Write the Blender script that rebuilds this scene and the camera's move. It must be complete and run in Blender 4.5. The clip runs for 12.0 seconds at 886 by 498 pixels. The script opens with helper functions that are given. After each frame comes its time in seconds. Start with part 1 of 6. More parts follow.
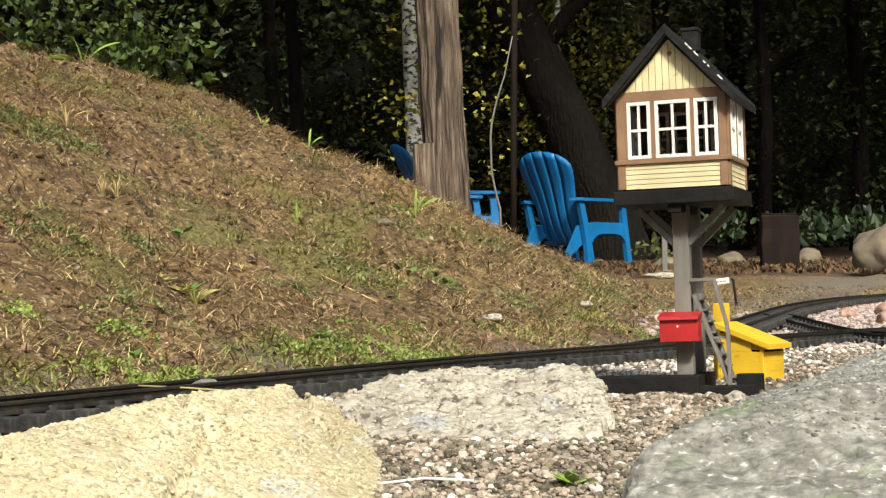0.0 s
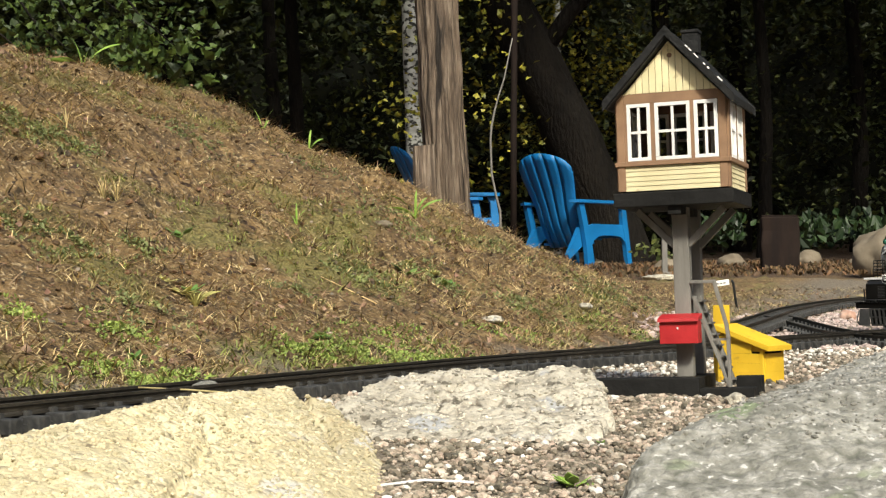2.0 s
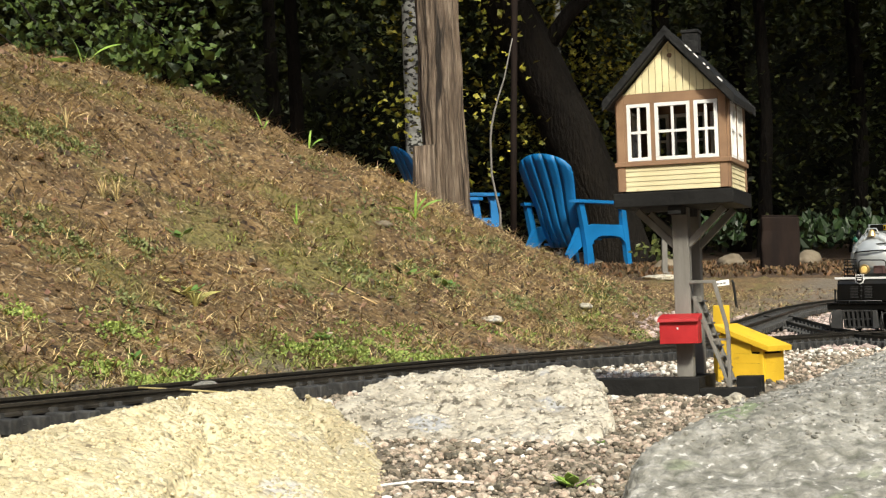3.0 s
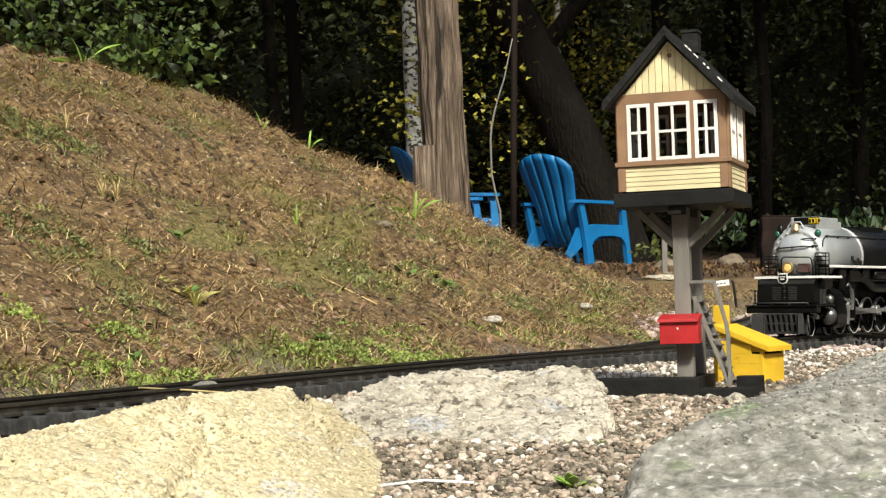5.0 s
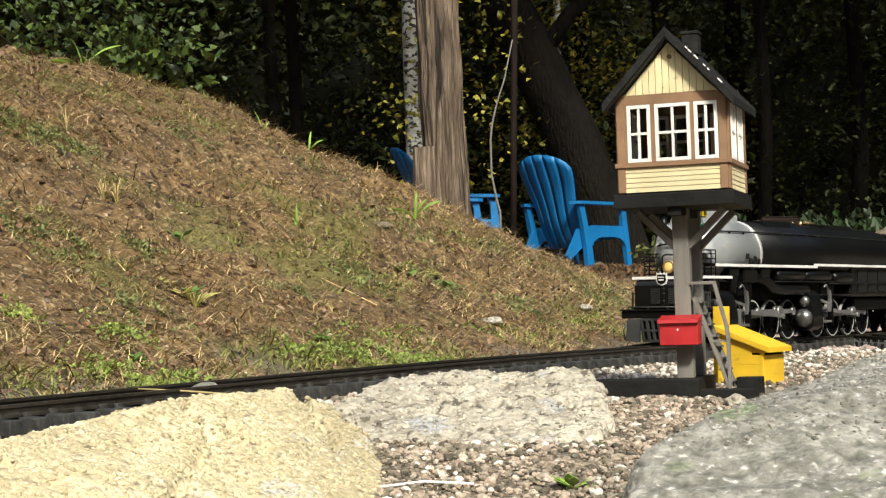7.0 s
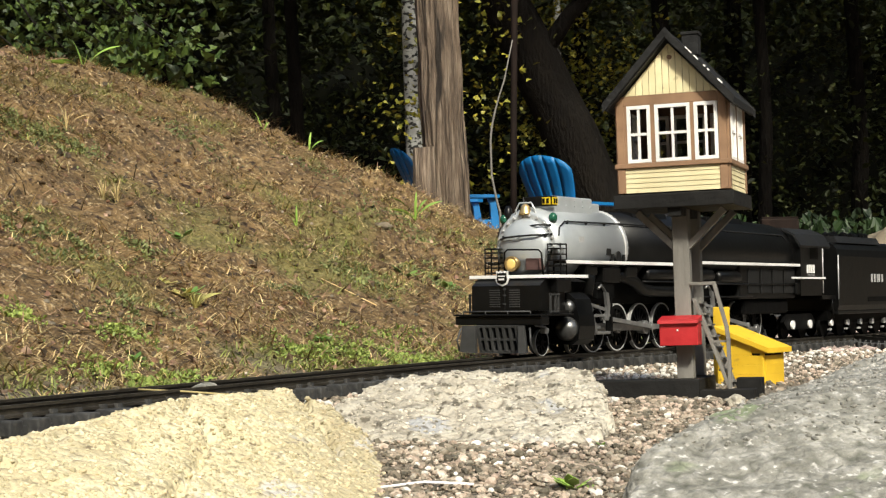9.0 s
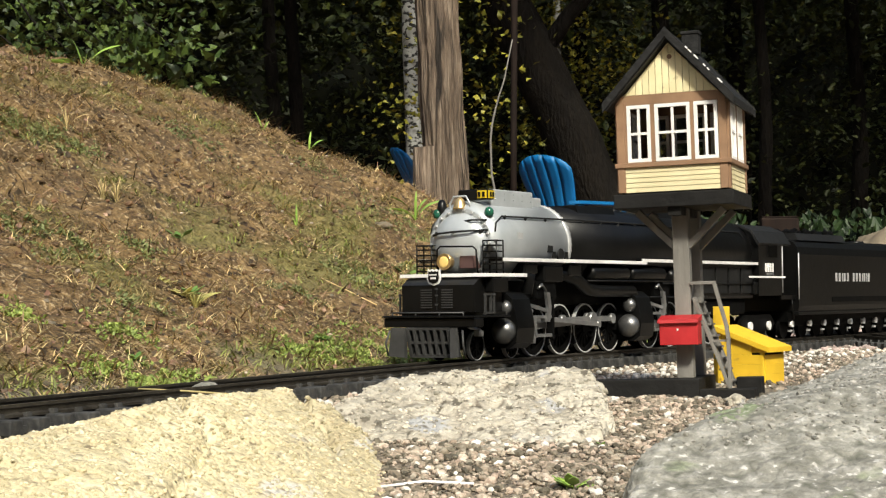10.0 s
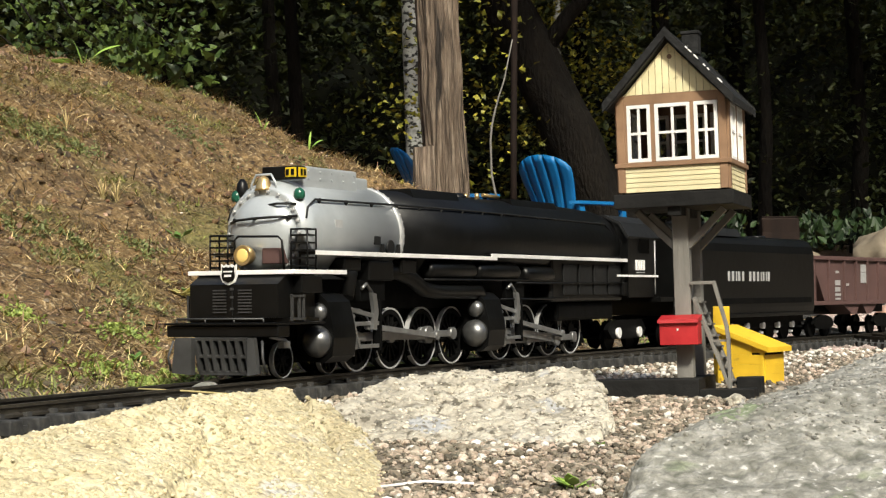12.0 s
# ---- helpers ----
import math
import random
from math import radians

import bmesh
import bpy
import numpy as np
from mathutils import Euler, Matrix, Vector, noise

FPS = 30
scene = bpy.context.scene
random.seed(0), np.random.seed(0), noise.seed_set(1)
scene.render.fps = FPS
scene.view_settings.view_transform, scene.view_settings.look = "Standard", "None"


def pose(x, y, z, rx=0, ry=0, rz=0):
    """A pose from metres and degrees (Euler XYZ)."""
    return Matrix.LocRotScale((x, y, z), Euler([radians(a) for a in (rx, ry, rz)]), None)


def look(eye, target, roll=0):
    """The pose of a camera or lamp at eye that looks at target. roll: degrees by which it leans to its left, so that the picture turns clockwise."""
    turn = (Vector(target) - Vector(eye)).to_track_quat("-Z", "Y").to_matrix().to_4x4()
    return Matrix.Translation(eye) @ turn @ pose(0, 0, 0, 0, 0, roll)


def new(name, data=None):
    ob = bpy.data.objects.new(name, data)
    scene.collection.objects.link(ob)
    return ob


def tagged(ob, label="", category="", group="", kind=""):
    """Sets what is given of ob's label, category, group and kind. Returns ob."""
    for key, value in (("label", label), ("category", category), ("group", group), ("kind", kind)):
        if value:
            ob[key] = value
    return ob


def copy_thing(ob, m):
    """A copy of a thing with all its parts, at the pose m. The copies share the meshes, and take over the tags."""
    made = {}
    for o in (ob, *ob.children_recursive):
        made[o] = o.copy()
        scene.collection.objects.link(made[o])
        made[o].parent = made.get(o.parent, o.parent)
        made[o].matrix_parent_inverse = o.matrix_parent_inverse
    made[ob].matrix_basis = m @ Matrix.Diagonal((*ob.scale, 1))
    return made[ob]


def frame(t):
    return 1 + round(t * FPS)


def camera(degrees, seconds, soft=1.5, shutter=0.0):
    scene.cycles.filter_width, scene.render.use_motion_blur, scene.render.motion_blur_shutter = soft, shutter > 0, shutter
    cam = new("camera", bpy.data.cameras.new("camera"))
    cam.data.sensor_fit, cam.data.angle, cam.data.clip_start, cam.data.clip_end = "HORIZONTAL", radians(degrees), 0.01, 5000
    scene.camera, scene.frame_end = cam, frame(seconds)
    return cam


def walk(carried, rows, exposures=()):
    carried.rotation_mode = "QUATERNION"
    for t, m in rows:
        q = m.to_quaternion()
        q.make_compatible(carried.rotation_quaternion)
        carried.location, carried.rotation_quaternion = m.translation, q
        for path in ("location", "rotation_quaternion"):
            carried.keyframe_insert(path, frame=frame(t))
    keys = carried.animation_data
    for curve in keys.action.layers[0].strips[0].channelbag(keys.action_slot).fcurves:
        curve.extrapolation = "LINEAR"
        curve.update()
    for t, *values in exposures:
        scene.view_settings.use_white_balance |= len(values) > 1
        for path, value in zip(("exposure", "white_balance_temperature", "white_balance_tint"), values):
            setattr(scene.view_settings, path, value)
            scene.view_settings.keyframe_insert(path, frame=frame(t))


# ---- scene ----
# Camera: low beside a garden railway, rail tops at z = 0, the view along +Y.
cam = camera(29.3, 12.0, soft=1.25)
EYE = Vector((0.0, 0.0, 0.069))
TILT = [(0, 1.525), (0.5, 1.555), (1, 1.565), (1.5, 1.588), (2, 1.588), (2.5, 1.57), (3, 1.592), (5, 1.596), (6, 1.596),
        (6.5, 1.628), (7, 1.634), (9, 1.65), (9.5, 1.625), (10.5, 1.638), (11.5, 1.618), (12, 1.63)]
walk(cam, [(t, look(EYE, EYE + Vector((0, 1, math.tan(radians(a)))), -0.65)) for t, a in TILT], [(0, 0.7, 6600, 5), (12, 0.7, 6600, 5)])

# Light: hazy sun from behind the camera, pale sky.
SUN_EL, SUN_AZ = 43.0, 166.0          # elevation; compass direction of the sun, clockwise from +Y
world = bpy.data.worlds.new("sky")
scene.world = world
world.use_nodes = True
wn = world.node_tree.nodes
sky = wn.new("ShaderNodeTexSky")
sky.sky_type, sky.sun_disc = "NISHITA", False
sky.sun_elevation, sky.sun_rotation = radians(SUN_EL), radians(SUN_AZ)
sky.dust_density, sky.ozone_density = 3.0, 0.6
world.node_tree.links.new(sky.outputs["Color"], wn["Background"].inputs["Color"])
wn["Background"].inputs["Strength"].default_value = 0.1
sun = new("sun", bpy.data.lights.new("sun", "SUN"))
sun.data.energy, sun.data.angle, sun.data.color = 3.4, radians(7), (1.0, 0.94, 0.82)
sun_dir = Vector((math.sin(radians(SUN_AZ)) * math.cos(radians(SUN_EL)), math.cos(radians(SUN_AZ)) * math.cos(radians(SUN_EL)), math.sin(radians(SUN_EL))))
sun.matrix_world = look(sun_dir * 20, (0, 0, 0))


# ---- materials ----
def material(name, stops, scale=20.0, rough=0.7, metal=0.0, bump=0.0, bump_scale=None, detail=6.0, fleck=None, stretch=(1, 1, 1),
             vary=0.0, emit=None, transmit=0.0, wear=0.25, bump_dist=0.004, fleck2=None, spec=0.5, grains=None):
    """A noise-driven surface: stops are colours from dark to light; fleck = (colour, scale, amount) adds spots; wear moves gloss."""
    m = bpy.data.materials.new(name)
    m.use_nodes = True
    nt, nd = m.node_tree, m.node_tree.nodes
    b = nd["Principled BSDF"]
    L = nt.links.new
    tc, mp = nd.new("ShaderNodeTexCoord"), nd.new("ShaderNodeMapping")
    mp.inputs["Scale"].default_value = stretch
    L(tc.outputs["Object"], mp.inputs["Vector"])
    n = nd.new("ShaderNodeTexNoise")
    n.inputs["Scale"].default_value, n.inputs["Detail"].default_value, n.inputs["Roughness"].default_value = scale, detail, 0.62
    L(mp.outputs["Vector"], n.inputs["Vector"])
    r = nd.new("ShaderNodeValToRGB")
    while len(r.color_ramp.elements) < len(stops):
        r.color_ramp.elements.new(0.5)
    for k, c in enumerate(stops):
        r.color_ramp.elements[k].position = 0.28 + 0.44 * k / max(1, len(stops) - 1)
        r.color_ramp.elements[k].color = (*c, 1)
    L(n.outputs["Fac"], r.inputs["Fac"])
    col = r.outputs["Color"]
    big = nd.new("ShaderNodeTexNoise")
    big.inputs["Scale"].default_value, big.inputs["Detail"].default_value = scale * 0.13, 3.0
    L(mp.outputs["Vector"], big.inputs["Vector"])
    hs = nd.new("ShaderNodeHueSaturation")
    mr = nd.new("ShaderNodeMapRange")
    mr.inputs["To Min"].default_value, mr.inputs["To Max"].default_value = 0.8, 1.2
    mr.inputs["From Min"].default_value, mr.inputs["From Max"].default_value = 0.3, 0.7
    L(big.outputs["Fac"], mr.inputs["Value"])
    L(mr.outputs["Result"], hs.inputs["Value"])
    L(col, hs.inputs["Color"])
    col = hs.outputs["Color"]
    if vary:
        oi, geo, ad = nd.new("ShaderNodeObjectInfo"), nd.new("ShaderNodeNewGeometry"), nd.new("ShaderNodeMath")
        L(oi.outputs["Random"], ad.inputs[0])
        L(geo.outputs["Random Per Island"], ad.inputs[1])
        fr = nd.new("ShaderNodeMath")
        fr.operation = "FRACT"
        L(ad.outputs[0], fr.inputs[0])
        h2, m2, m3 = nd.new("ShaderNodeHueSaturation"), nd.new("ShaderNodeMapRange"), nd.new("ShaderNodeMapRange")
        m2.inputs["To Min"].default_value, m2.inputs["To Max"].default_value = 1 - vary, 1 + vary
        m3.inputs["To Min"].default_value, m3.inputs["To Max"].default_value = 0.5 + vary * 0.03, 0.5 - vary * 0.03
        L(fr.outputs[0], m2.inputs["Value"])
        L(fr.outputs[0], m3.inputs["Value"])
        L(m2.outputs["Result"], h2.inputs["Value"])
        L(m3.outputs["Result"], h2.inputs["Hue"])
        L(col, h2.inputs["Color"])
        col = h2.outputs["Color"]
    b.inputs["Specular IOR Level"].default_value = spec
    for spots in (fleck, fleck2):
        if not spots:
            continue
        fc, fs, fa = spots
        f = nd.new("ShaderNodeTexNoise")
        f.inputs["Scale"].default_value, f.inputs["Detail"].default_value = fs, 4.0
        L(mp.outputs["Vector"], f.inputs["Vector"])
        fr2 = nd.new("ShaderNodeMapRange")
        fr2.inputs["From Min"].default_value, fr2.inputs["From Max"].default_value = 0.66 - fa * 0.3, 0.72 - fa * 0.3
        L(f.outputs["Fac"], fr2.inputs["Value"])
        mx = nd.new("ShaderNodeMix")
        mx.data_type = "RGBA"
        L(fr2.outputs["Result"], mx.inputs[0])
        L(col, mx.inputs[6])
        mx.inputs[7].default_value = (*fc, 1)
        col = mx.outputs[2]
    L(col, b.inputs["Base Color"])
    rr = nd.new("ShaderNodeMapRange")
    rr.inputs["To Min"].default_value, rr.inputs["To Max"].default_value = max(0.03, rough * (1 - wear)), min(1, rough * (1 + wear))
    L(n.outputs["Fac"], rr.inputs["Value"])
    L(rr.outputs["Result"], b.inputs["Roughness"])
    b.inputs["Metallic"].default_value = metal
    if transmit:
        b.inputs["Transmission Weight"].default_value = transmit
    if emit:
        b.inputs["Emission Color"].default_value, b.inputs["Emission Strength"].default_value = (*emit[0], 1), emit[1]
    if bump:
        bn, bt = nd.new("ShaderNodeBump"), nd.new("ShaderNodeTexNoise")
        bt.inputs["Scale"].default_value, bt.inputs["Detail"].default_value = bump_scale or scale * 2, 5.0
        L(mp.outputs["Vector"], bt.inputs["Vector"])
        bn.inputs["Strength"].default_value, bn.inputs["Distance"].default_value = min(1, bump), bump_dist
        L(bt.outputs["Fac"], bn.inputs["Height"])
        L(bn.outputs["Normal"], b.inputs["Normal"])
    if grains:
        # coarse crystals with dark gaps: (size scale, gap colour, relief)
        gs, gc, gd = grains
        vo, gr, gm, gb = nd.new("ShaderNodeTexVoronoi"), nd.new("ShaderNodeMapRange"), nd.new("ShaderNodeMix"), nd.new("ShaderNodeBump")
        wob, wsc, wad = nd.new("ShaderNodeTexNoise"), nd.new("ShaderNodeVectorMath"), nd.new("ShaderNodeVectorMath")
        wob.inputs["Scale"].default_value, wob.inputs["Detail"].default_value = gs * 0.7, 3.0
        L(mp.outputs["Vector"], wob.inputs["Vector"])
        wsc.operation = "SCALE"
        wsc.inputs["Scale"].default_value = 1.3 / gs
        L(wob.outputs["Color"], wsc.inputs[0])
        L(mp.outputs["Vector"], wad.inputs[0])
        L(wsc.outputs[0], wad.inputs[1])
        vo.inputs["Scale"].default_value = gs
        L(wad.outputs[0], vo.inputs["Vector"])
        gr.inputs["From Min"].default_value, gr.inputs["From Max"].default_value = 0.62, 1.0
        L(vo.outputs["Distance"], gr.inputs["Value"])
        gm.data_type = "RGBA"
        L(gr.outputs["Result"], gm.inputs[0])
        L(col, gm.inputs[6])
        gm.inputs[7].default_value = (*gc, 1)
        L(gm.outputs[2], b.inputs["Base Color"])
        gb.invert = True
        gb.inputs["Strength"].default_value, gb.inputs["Distance"].default_value = 1.0, gd
        L(vo.outputs["Distance"], gb.inputs["Height"])
        if bump:
            L(bn.outputs["Normal"], gb.inputs["Normal"])
        L(gb.outputs["Normal"], b.inputs["Normal"])
    return m


def grey(v, warm=0.0):
    return (v * (1 + warm), v, v * (1 - warm))


M = {}
M["black"] = material("black_enamel", [grey(0.003), grey(0.006)], 60, 0.33, bump=0.05, spec=0.24)
M["black_matt"] = material("black_matt_plastic", [grey(0.006), grey(0.013)], 40, 0.55, bump=0.1, spec=0.3)
M["graphite"] = material("graphite_grey_paint", [(0.4, 0.425, 0.44), (0.49, 0.515, 0.53)], 50, 0.32, metal=0.3)
M["steel"] = material("bright_steel", [grey(0.22), grey(0.33)], 80, 0.36, metal=0.7)
M["tyre"] = material("white_tyre_paint", [grey(0.42), grey(0.58)], 80, 0.4, metal=0.3)
M["white"] = material("white_paint", [grey(0.72, 0.02), grey(0.82, 0.02)], 90, 0.5)
M["rail"] = material("tarnished_rail", [(0.03, 0.026, 0.022), (0.09, 0.08, 0.065)], 90, 0.45, metal=0.6, bump=0.1)
M["tie"] = material("weathered_black_tie", [grey(0.012), grey(0.035), (0.07, 0.065, 0.055)], 120, 0.7, bump=0.3, vary=0.3)
M["cream"] = material("cream_siding_paint", [(0.64, 0.56, 0.33), (0.74, 0.66, 0.42)], 50, 0.6, bump=0.1, vary=0.07, fleck=((0.5, 0.42, 0.25), 90, 0.05))
M["brown"] = material("tan_trim_paint", [(0.2, 0.115, 0.065), (0.27, 0.16, 0.09)], 70, 0.65, bump=0.15)
M["grey_wood"] = material("weathered_grey_paint", [(0.12, 0.112, 0.1), (0.205, 0.193, 0.175)], 60, 0.7, bump=0.3, stretch=(1, 1, 0.3))
M["roof"] = material("dark_roof_paint", [grey(0.007), grey(0.02)], 80, 0.65, bump=0.4, spec=0.22)
M["base_black"] = material("black_stained_timber", [grey(0.006, 0.03), grey(0.015, 0.03)], 60, 0.7, bump=0.3, spec=0.2)
M["red"] = material("red_paint", [(0.34, 0.012, 0.016), (0.46, 0.02, 0.024)], 60, 0.5, bump=0.1)
M["yellow"] = material("yellow_paint", [(0.68, 0.42, 0.02), (0.8, 0.52, 0.035)], 40, 0.6, bump=0.12, fleck=((0.5, 0.3, 0.03), 60, 0.06))
M["blue"] = material("blue_plastic", [(0.005, 0.12, 0.33), (0.008, 0.16, 0.42)], 6, 0.45, fleck=((0.05, 0.16, 0.3), 9, 0.08))
M["hopper"] = material("oxide_brown_paint", [(0.085, 0.045, 0.042), (0.12, 0.065, 0.058)], 40, 0.6, bump=0.1)
M["limestone"] = material("pale_yellow_limestone", [(0.4, 0.335, 0.2), (0.56, 0.485, 0.31), (0.65, 0.59, 0.43)], 34, 0.95, bump=0.45, bump_scale=420, bump_dist=0.002,
                          fleck=((0.5, 0.48, 0.44), 12, 0.14), fleck2=((0.2, 0.16, 0.1), 110, 0.06), grains=(170, (0.2, 0.16, 0.1), 0.002))
M["whitestone"] = material("pitted_white_limestone", [(0.24, 0.215, 0.17), (0.45, 0.41, 0.335), (0.6, 0.56, 0.475)], 48, 0.95, bump=0.6, bump_scale=300, bump_dist=0.004,
                           fleck=((0.12, 0.105, 0.08), 85, 0.2), fleck2=((0.36, 0.36, 0.36), 26, 0.22), grains=(130, (0.12, 0.1, 0.075), 0.003))
M["granite"] = material("lichened_grey_boulder", [(0.1, 0.097, 0.078), (0.235, 0.228, 0.2), (0.45, 0.435, 0.4)], 85, 0.9, bump=0.6, bump_scale=240, bump_dist=0.004,
                        fleck=((0.2, 0.235, 0.14), 15, 0.22), fleck2=((0.55, 0.53, 0.5), 170, 0.12), grains=(130, (0.1, 0.1, 0.08), 0.0018))
# Tan stone, its colour taken down for the shade under the trees.
M["boulder"] = material("shade_dimmed_tan_stone", [(0.12, 0.092, 0.062), (0.24, 0.2, 0.145)], 9, 0.9, bump=0.6)
M["bark"] = material("shaggy_cedar_bark", [(0.025, 0.017, 0.012), (0.14, 0.1, 0.07), (0.31, 0.245, 0.185)], 30, 0.95, bump=1.0, bump_scale=34, stretch=(1, 1, 0.09), bump_dist=0.09, fleck=((0.02, 0.014, 0.01), 16, 0.2))
# Bark near-black: the wood's shade is put into its colour.
M["shaded_dark_bark"] = material("shaded_dark_bark", [(0.004, 0.003, 0.0025), (0.014, 0.011, 0.008)], 18, 0.95, bump=1.0, stretch=(1, 1, 0.25), bump_dist=0.05, spec=0.2)
M["birch"] = material("birch_bark", [(0.22, 0.22, 0.21), (0.45, 0.45, 0.43)], 6, 0.75, bump=0.3, stretch=(1, 1, 1.6), fleck=((0.012, 0.012, 0.011), 16, 0.52))


# ---- mesh helpers ----
def part(name, bm, mat, parent=None, label=""):
    me = bpy.data.meshes.new(name)
    bm.to_mesh(me)
    bm.free()
    me.materials.append(M[mat] if isinstance(mat, str) else mat)
    ob = new(name, me)
    ob.parent = parent
    return tagged(ob, label)


def thing(name, m, label, category, group="", kind=""):
    ob = new(name)
    ob.empty_display_size = 0.02
    ob.matrix_world = m
    return tagged(ob, label, category, group, kind)


def box(bm, x0, x1, y0, y1, z0, z1, bevel=0.0, m=None):
    vs = [bm.verts.new((x, y, z)) for z in (z0, z1) for y in (y0, y1) for x in (x0, x1)]
    fs = [bm.faces.new([vs[i] for i in q]) for q in ((0, 2, 3, 1), (4, 5, 7, 6), (0, 1, 5, 4), (2, 6, 7, 3), (0, 4, 6, 2), (1, 3, 7, 5))]
    if bevel:
        es = list({e for f in fs for e in f.edges})
        r = bmesh.ops.bevel(bm, geom=es, offset=bevel, segments=2, affect="EDGES", profile=0.5)
        vs = list({v for f in r["faces"] for v in f.verts} | {v for v in vs if v.is_valid})
    if m is not None:
        bmesh.ops.transform(bm, matrix=m, verts=vs)
    return vs


def B(*a, **k):
    bm = bmesh.new()
    box(bm, *a, **k)
    return bm


def beam(bm, p, q, w, h, bevel=0.0, up=(0, 0, 1)):
    """A bar of width w and height h from p to q."""
    p, q = Vector(p), Vector(q)
    z = (q - p).normalized()
    x = Vector(up).cross(z)
    x = x.normalized() if x.length > 1e-4 else Vector((1, 0, 0))
    y = z.cross(x)
    m = Matrix((x, y, z)).transposed().to_4x4()
    m.translation = p
    box(bm, -w / 2, w / 2, -h / 2, h / 2, 0, (q - p).length, bevel, m)
    return bm


def tube(bm, pts, radii, seg=8, cap=True, smooth=True):
    """Round section swept along pts."""
    pts = [Vector(p) for p in pts]
    if not isinstance(radii, (list, tuple)):
        radii = [radii] * len(pts)
    rings, x = [], None
    for i, p in enumerate(pts):
        d = (pts[min(i + 1, len(pts) - 1)] - pts[max(i - 1, 0)]).normalized()
        if x is None:
            x = d.orthogonal().normalized()
        x = (x - d * x.dot(d)).normalized()
        y = d.cross(x)
        rings.append([bm.verts.new(p + radii[i] * (x * math.cos(2 * math.pi * k / seg) + y * math.sin(2 * math.pi * k / seg))) for k in range(seg)])
    for a, b in zip(rings, rings[1:]):
        for k in range(seg):
            bm.faces.new((a[k], a[(k + 1) % seg], b[(k + 1) % seg], b[k])).smooth = smooth
    if cap:
        bm.faces.new(rings[0][::-1])
        bm.faces.new(rings[-1])
    return bm


def turned(bm, profile, axis="X", seg=24, m=None):
    """A turned solid: profile of (along, radius) about an axis."""
    rings = []
    vs = []
    for a, r in profile:
        ring = []
        for k in range(seg):
            c, s = math.cos(2 * math.pi * k / seg), math.sin(2 * math.pi * k / seg)
            p = {"X": (a, r * c, r * s), "Y": (r * s, a, r * c), "Z": (r * c, r * s, a)}[axis]
            ring.append(bm.verts.new(p))
        rings.append(ring)
        vs += ring
    for p, q in zip(rings, rings[1:]):
        for k in range(seg):
            bm.faces.new((p[k], p[(k + 1) % seg], q[(k + 1) % seg], q[k])).smooth = True
    bm.faces.new(rings[0][::-1])
    bm.faces.new(rings[-1])
    if m is not None:
        bmesh.ops.transform(bm, matrix=m, verts=vs)
    return bm


def prism(bm, outline, a0, a1, axis="Y", m=None):
    """An outline of two coordinates pushed along the third axis."""
    def at(p, a):
        return {"X": (a, p[0], p[1]), "Y": (p[0], a, p[1]), "Z": (p[0], p[1], a)}[axis]
    lo = [bm.verts.new(at(p, a0)) for p in outline]
    hi = [bm.verts.new(at(p, a1)) for p in outline]
    n = len(outline)
    bm.faces.new(lo)
    bm.faces.new(hi[::-1])
    for k in range(n):
        bm.faces.new((lo[k], hi[k], hi[(k + 1) % n], lo[(k + 1) % n]))
    bmesh.ops.recalc_face_normals(bm, faces=bm.faces)
    if m is not None:
        bmesh.ops.transform(bm, matrix=m, verts=lo + hi)
    return bm


def P(*a, **k):
    bm = bmesh.new()
    return prism(bm, *a, **k)


# ---- the line of the railway ----
KNOT = [-0.6, -0.1, 0.4, 0.8, 1.2, 1.6, 2.1, 2.8]
BEND = [0.0, 0.06, 0.25, 0.05, 0.08, -0.15, 0.58, 0.98]
US = np.arange(-1.6, 4.2, 0.01)
ZERO = int(np.argmin(abs(US)))
kap = np.interp(US, KNOT, BEND)
ang = np.concatenate([[0], np.cumsum((kap[1:] + kap[:-1]) * 0.005)])
ang = ang - ang[ZERO] + radians(25.93)
LX = np.concatenate([[0], np.cumsum((np.sin(ang[1:]) + np.sin(ang[:-1])) * 0.005)])
LY = np.concatenate([[0], np.cumsum((np.cos(ang[1:]) + np.cos(ang[:-1])) * 0.005)])
LX, LY = LX - LX[ZERO] - 0.103, LY - LY[ZERO] + 1.605


def on_line(u):
    return Vector((float(np.interp(u, US, LX)), float(np.interp(u, US, LY)), 0.0))


def seat(u, a, b):
    """Pose of a vehicle whose origin lies at u, carried on the line at u + a and u + b; its +X runs back along the line."""
    p, q = on_line(u + a), on_line(u + b)
    d = (q - p).normalized()
    m = Matrix.Rotation(math.atan2(d.y, d.x), 4, "Z")
    m.translation = p - d * a
    return m


# ---- ground ----
HDIR, HSIDE = Vector((0.42, 0.907)), Vector((-0.907, 0.42))
CREST_A = [-3, -1, 1.0, 1.3, 1.45, 1.6, 1.75, 1.9, 2.05, 2.2, 2.35, 2.5, 2.7, 2.9, 3.2, 3.5, 4.46, 5.3, 6.4]
CREST_Z = [0.5, 0.545, 0.548, 0.562, 0.535, 0.526, 0.522, 0.47, 0.413, 0.366, 0.32, 0.284, 0.238, 0.205, 0.16, 0.1, -0.03, -0.03, -0.03]
FALL_Y, FALL_Z = [-2, 0.6, 0.9, 1.15, 1.3, 1.5, 1.64], [0.16, 0.14, 0.1, 0.055, 0.027, 0.007, 0.0]
BANK_D, BANK_F = [-1, 0.07, 0.2, 0.5, 0.9, 1.2, 1.4, 1.7, 2.6, 4.0], [0, 0, 0.06, 0.3, 0.68, 0.93, 1.0, 0.97, 0.55, 0.0]


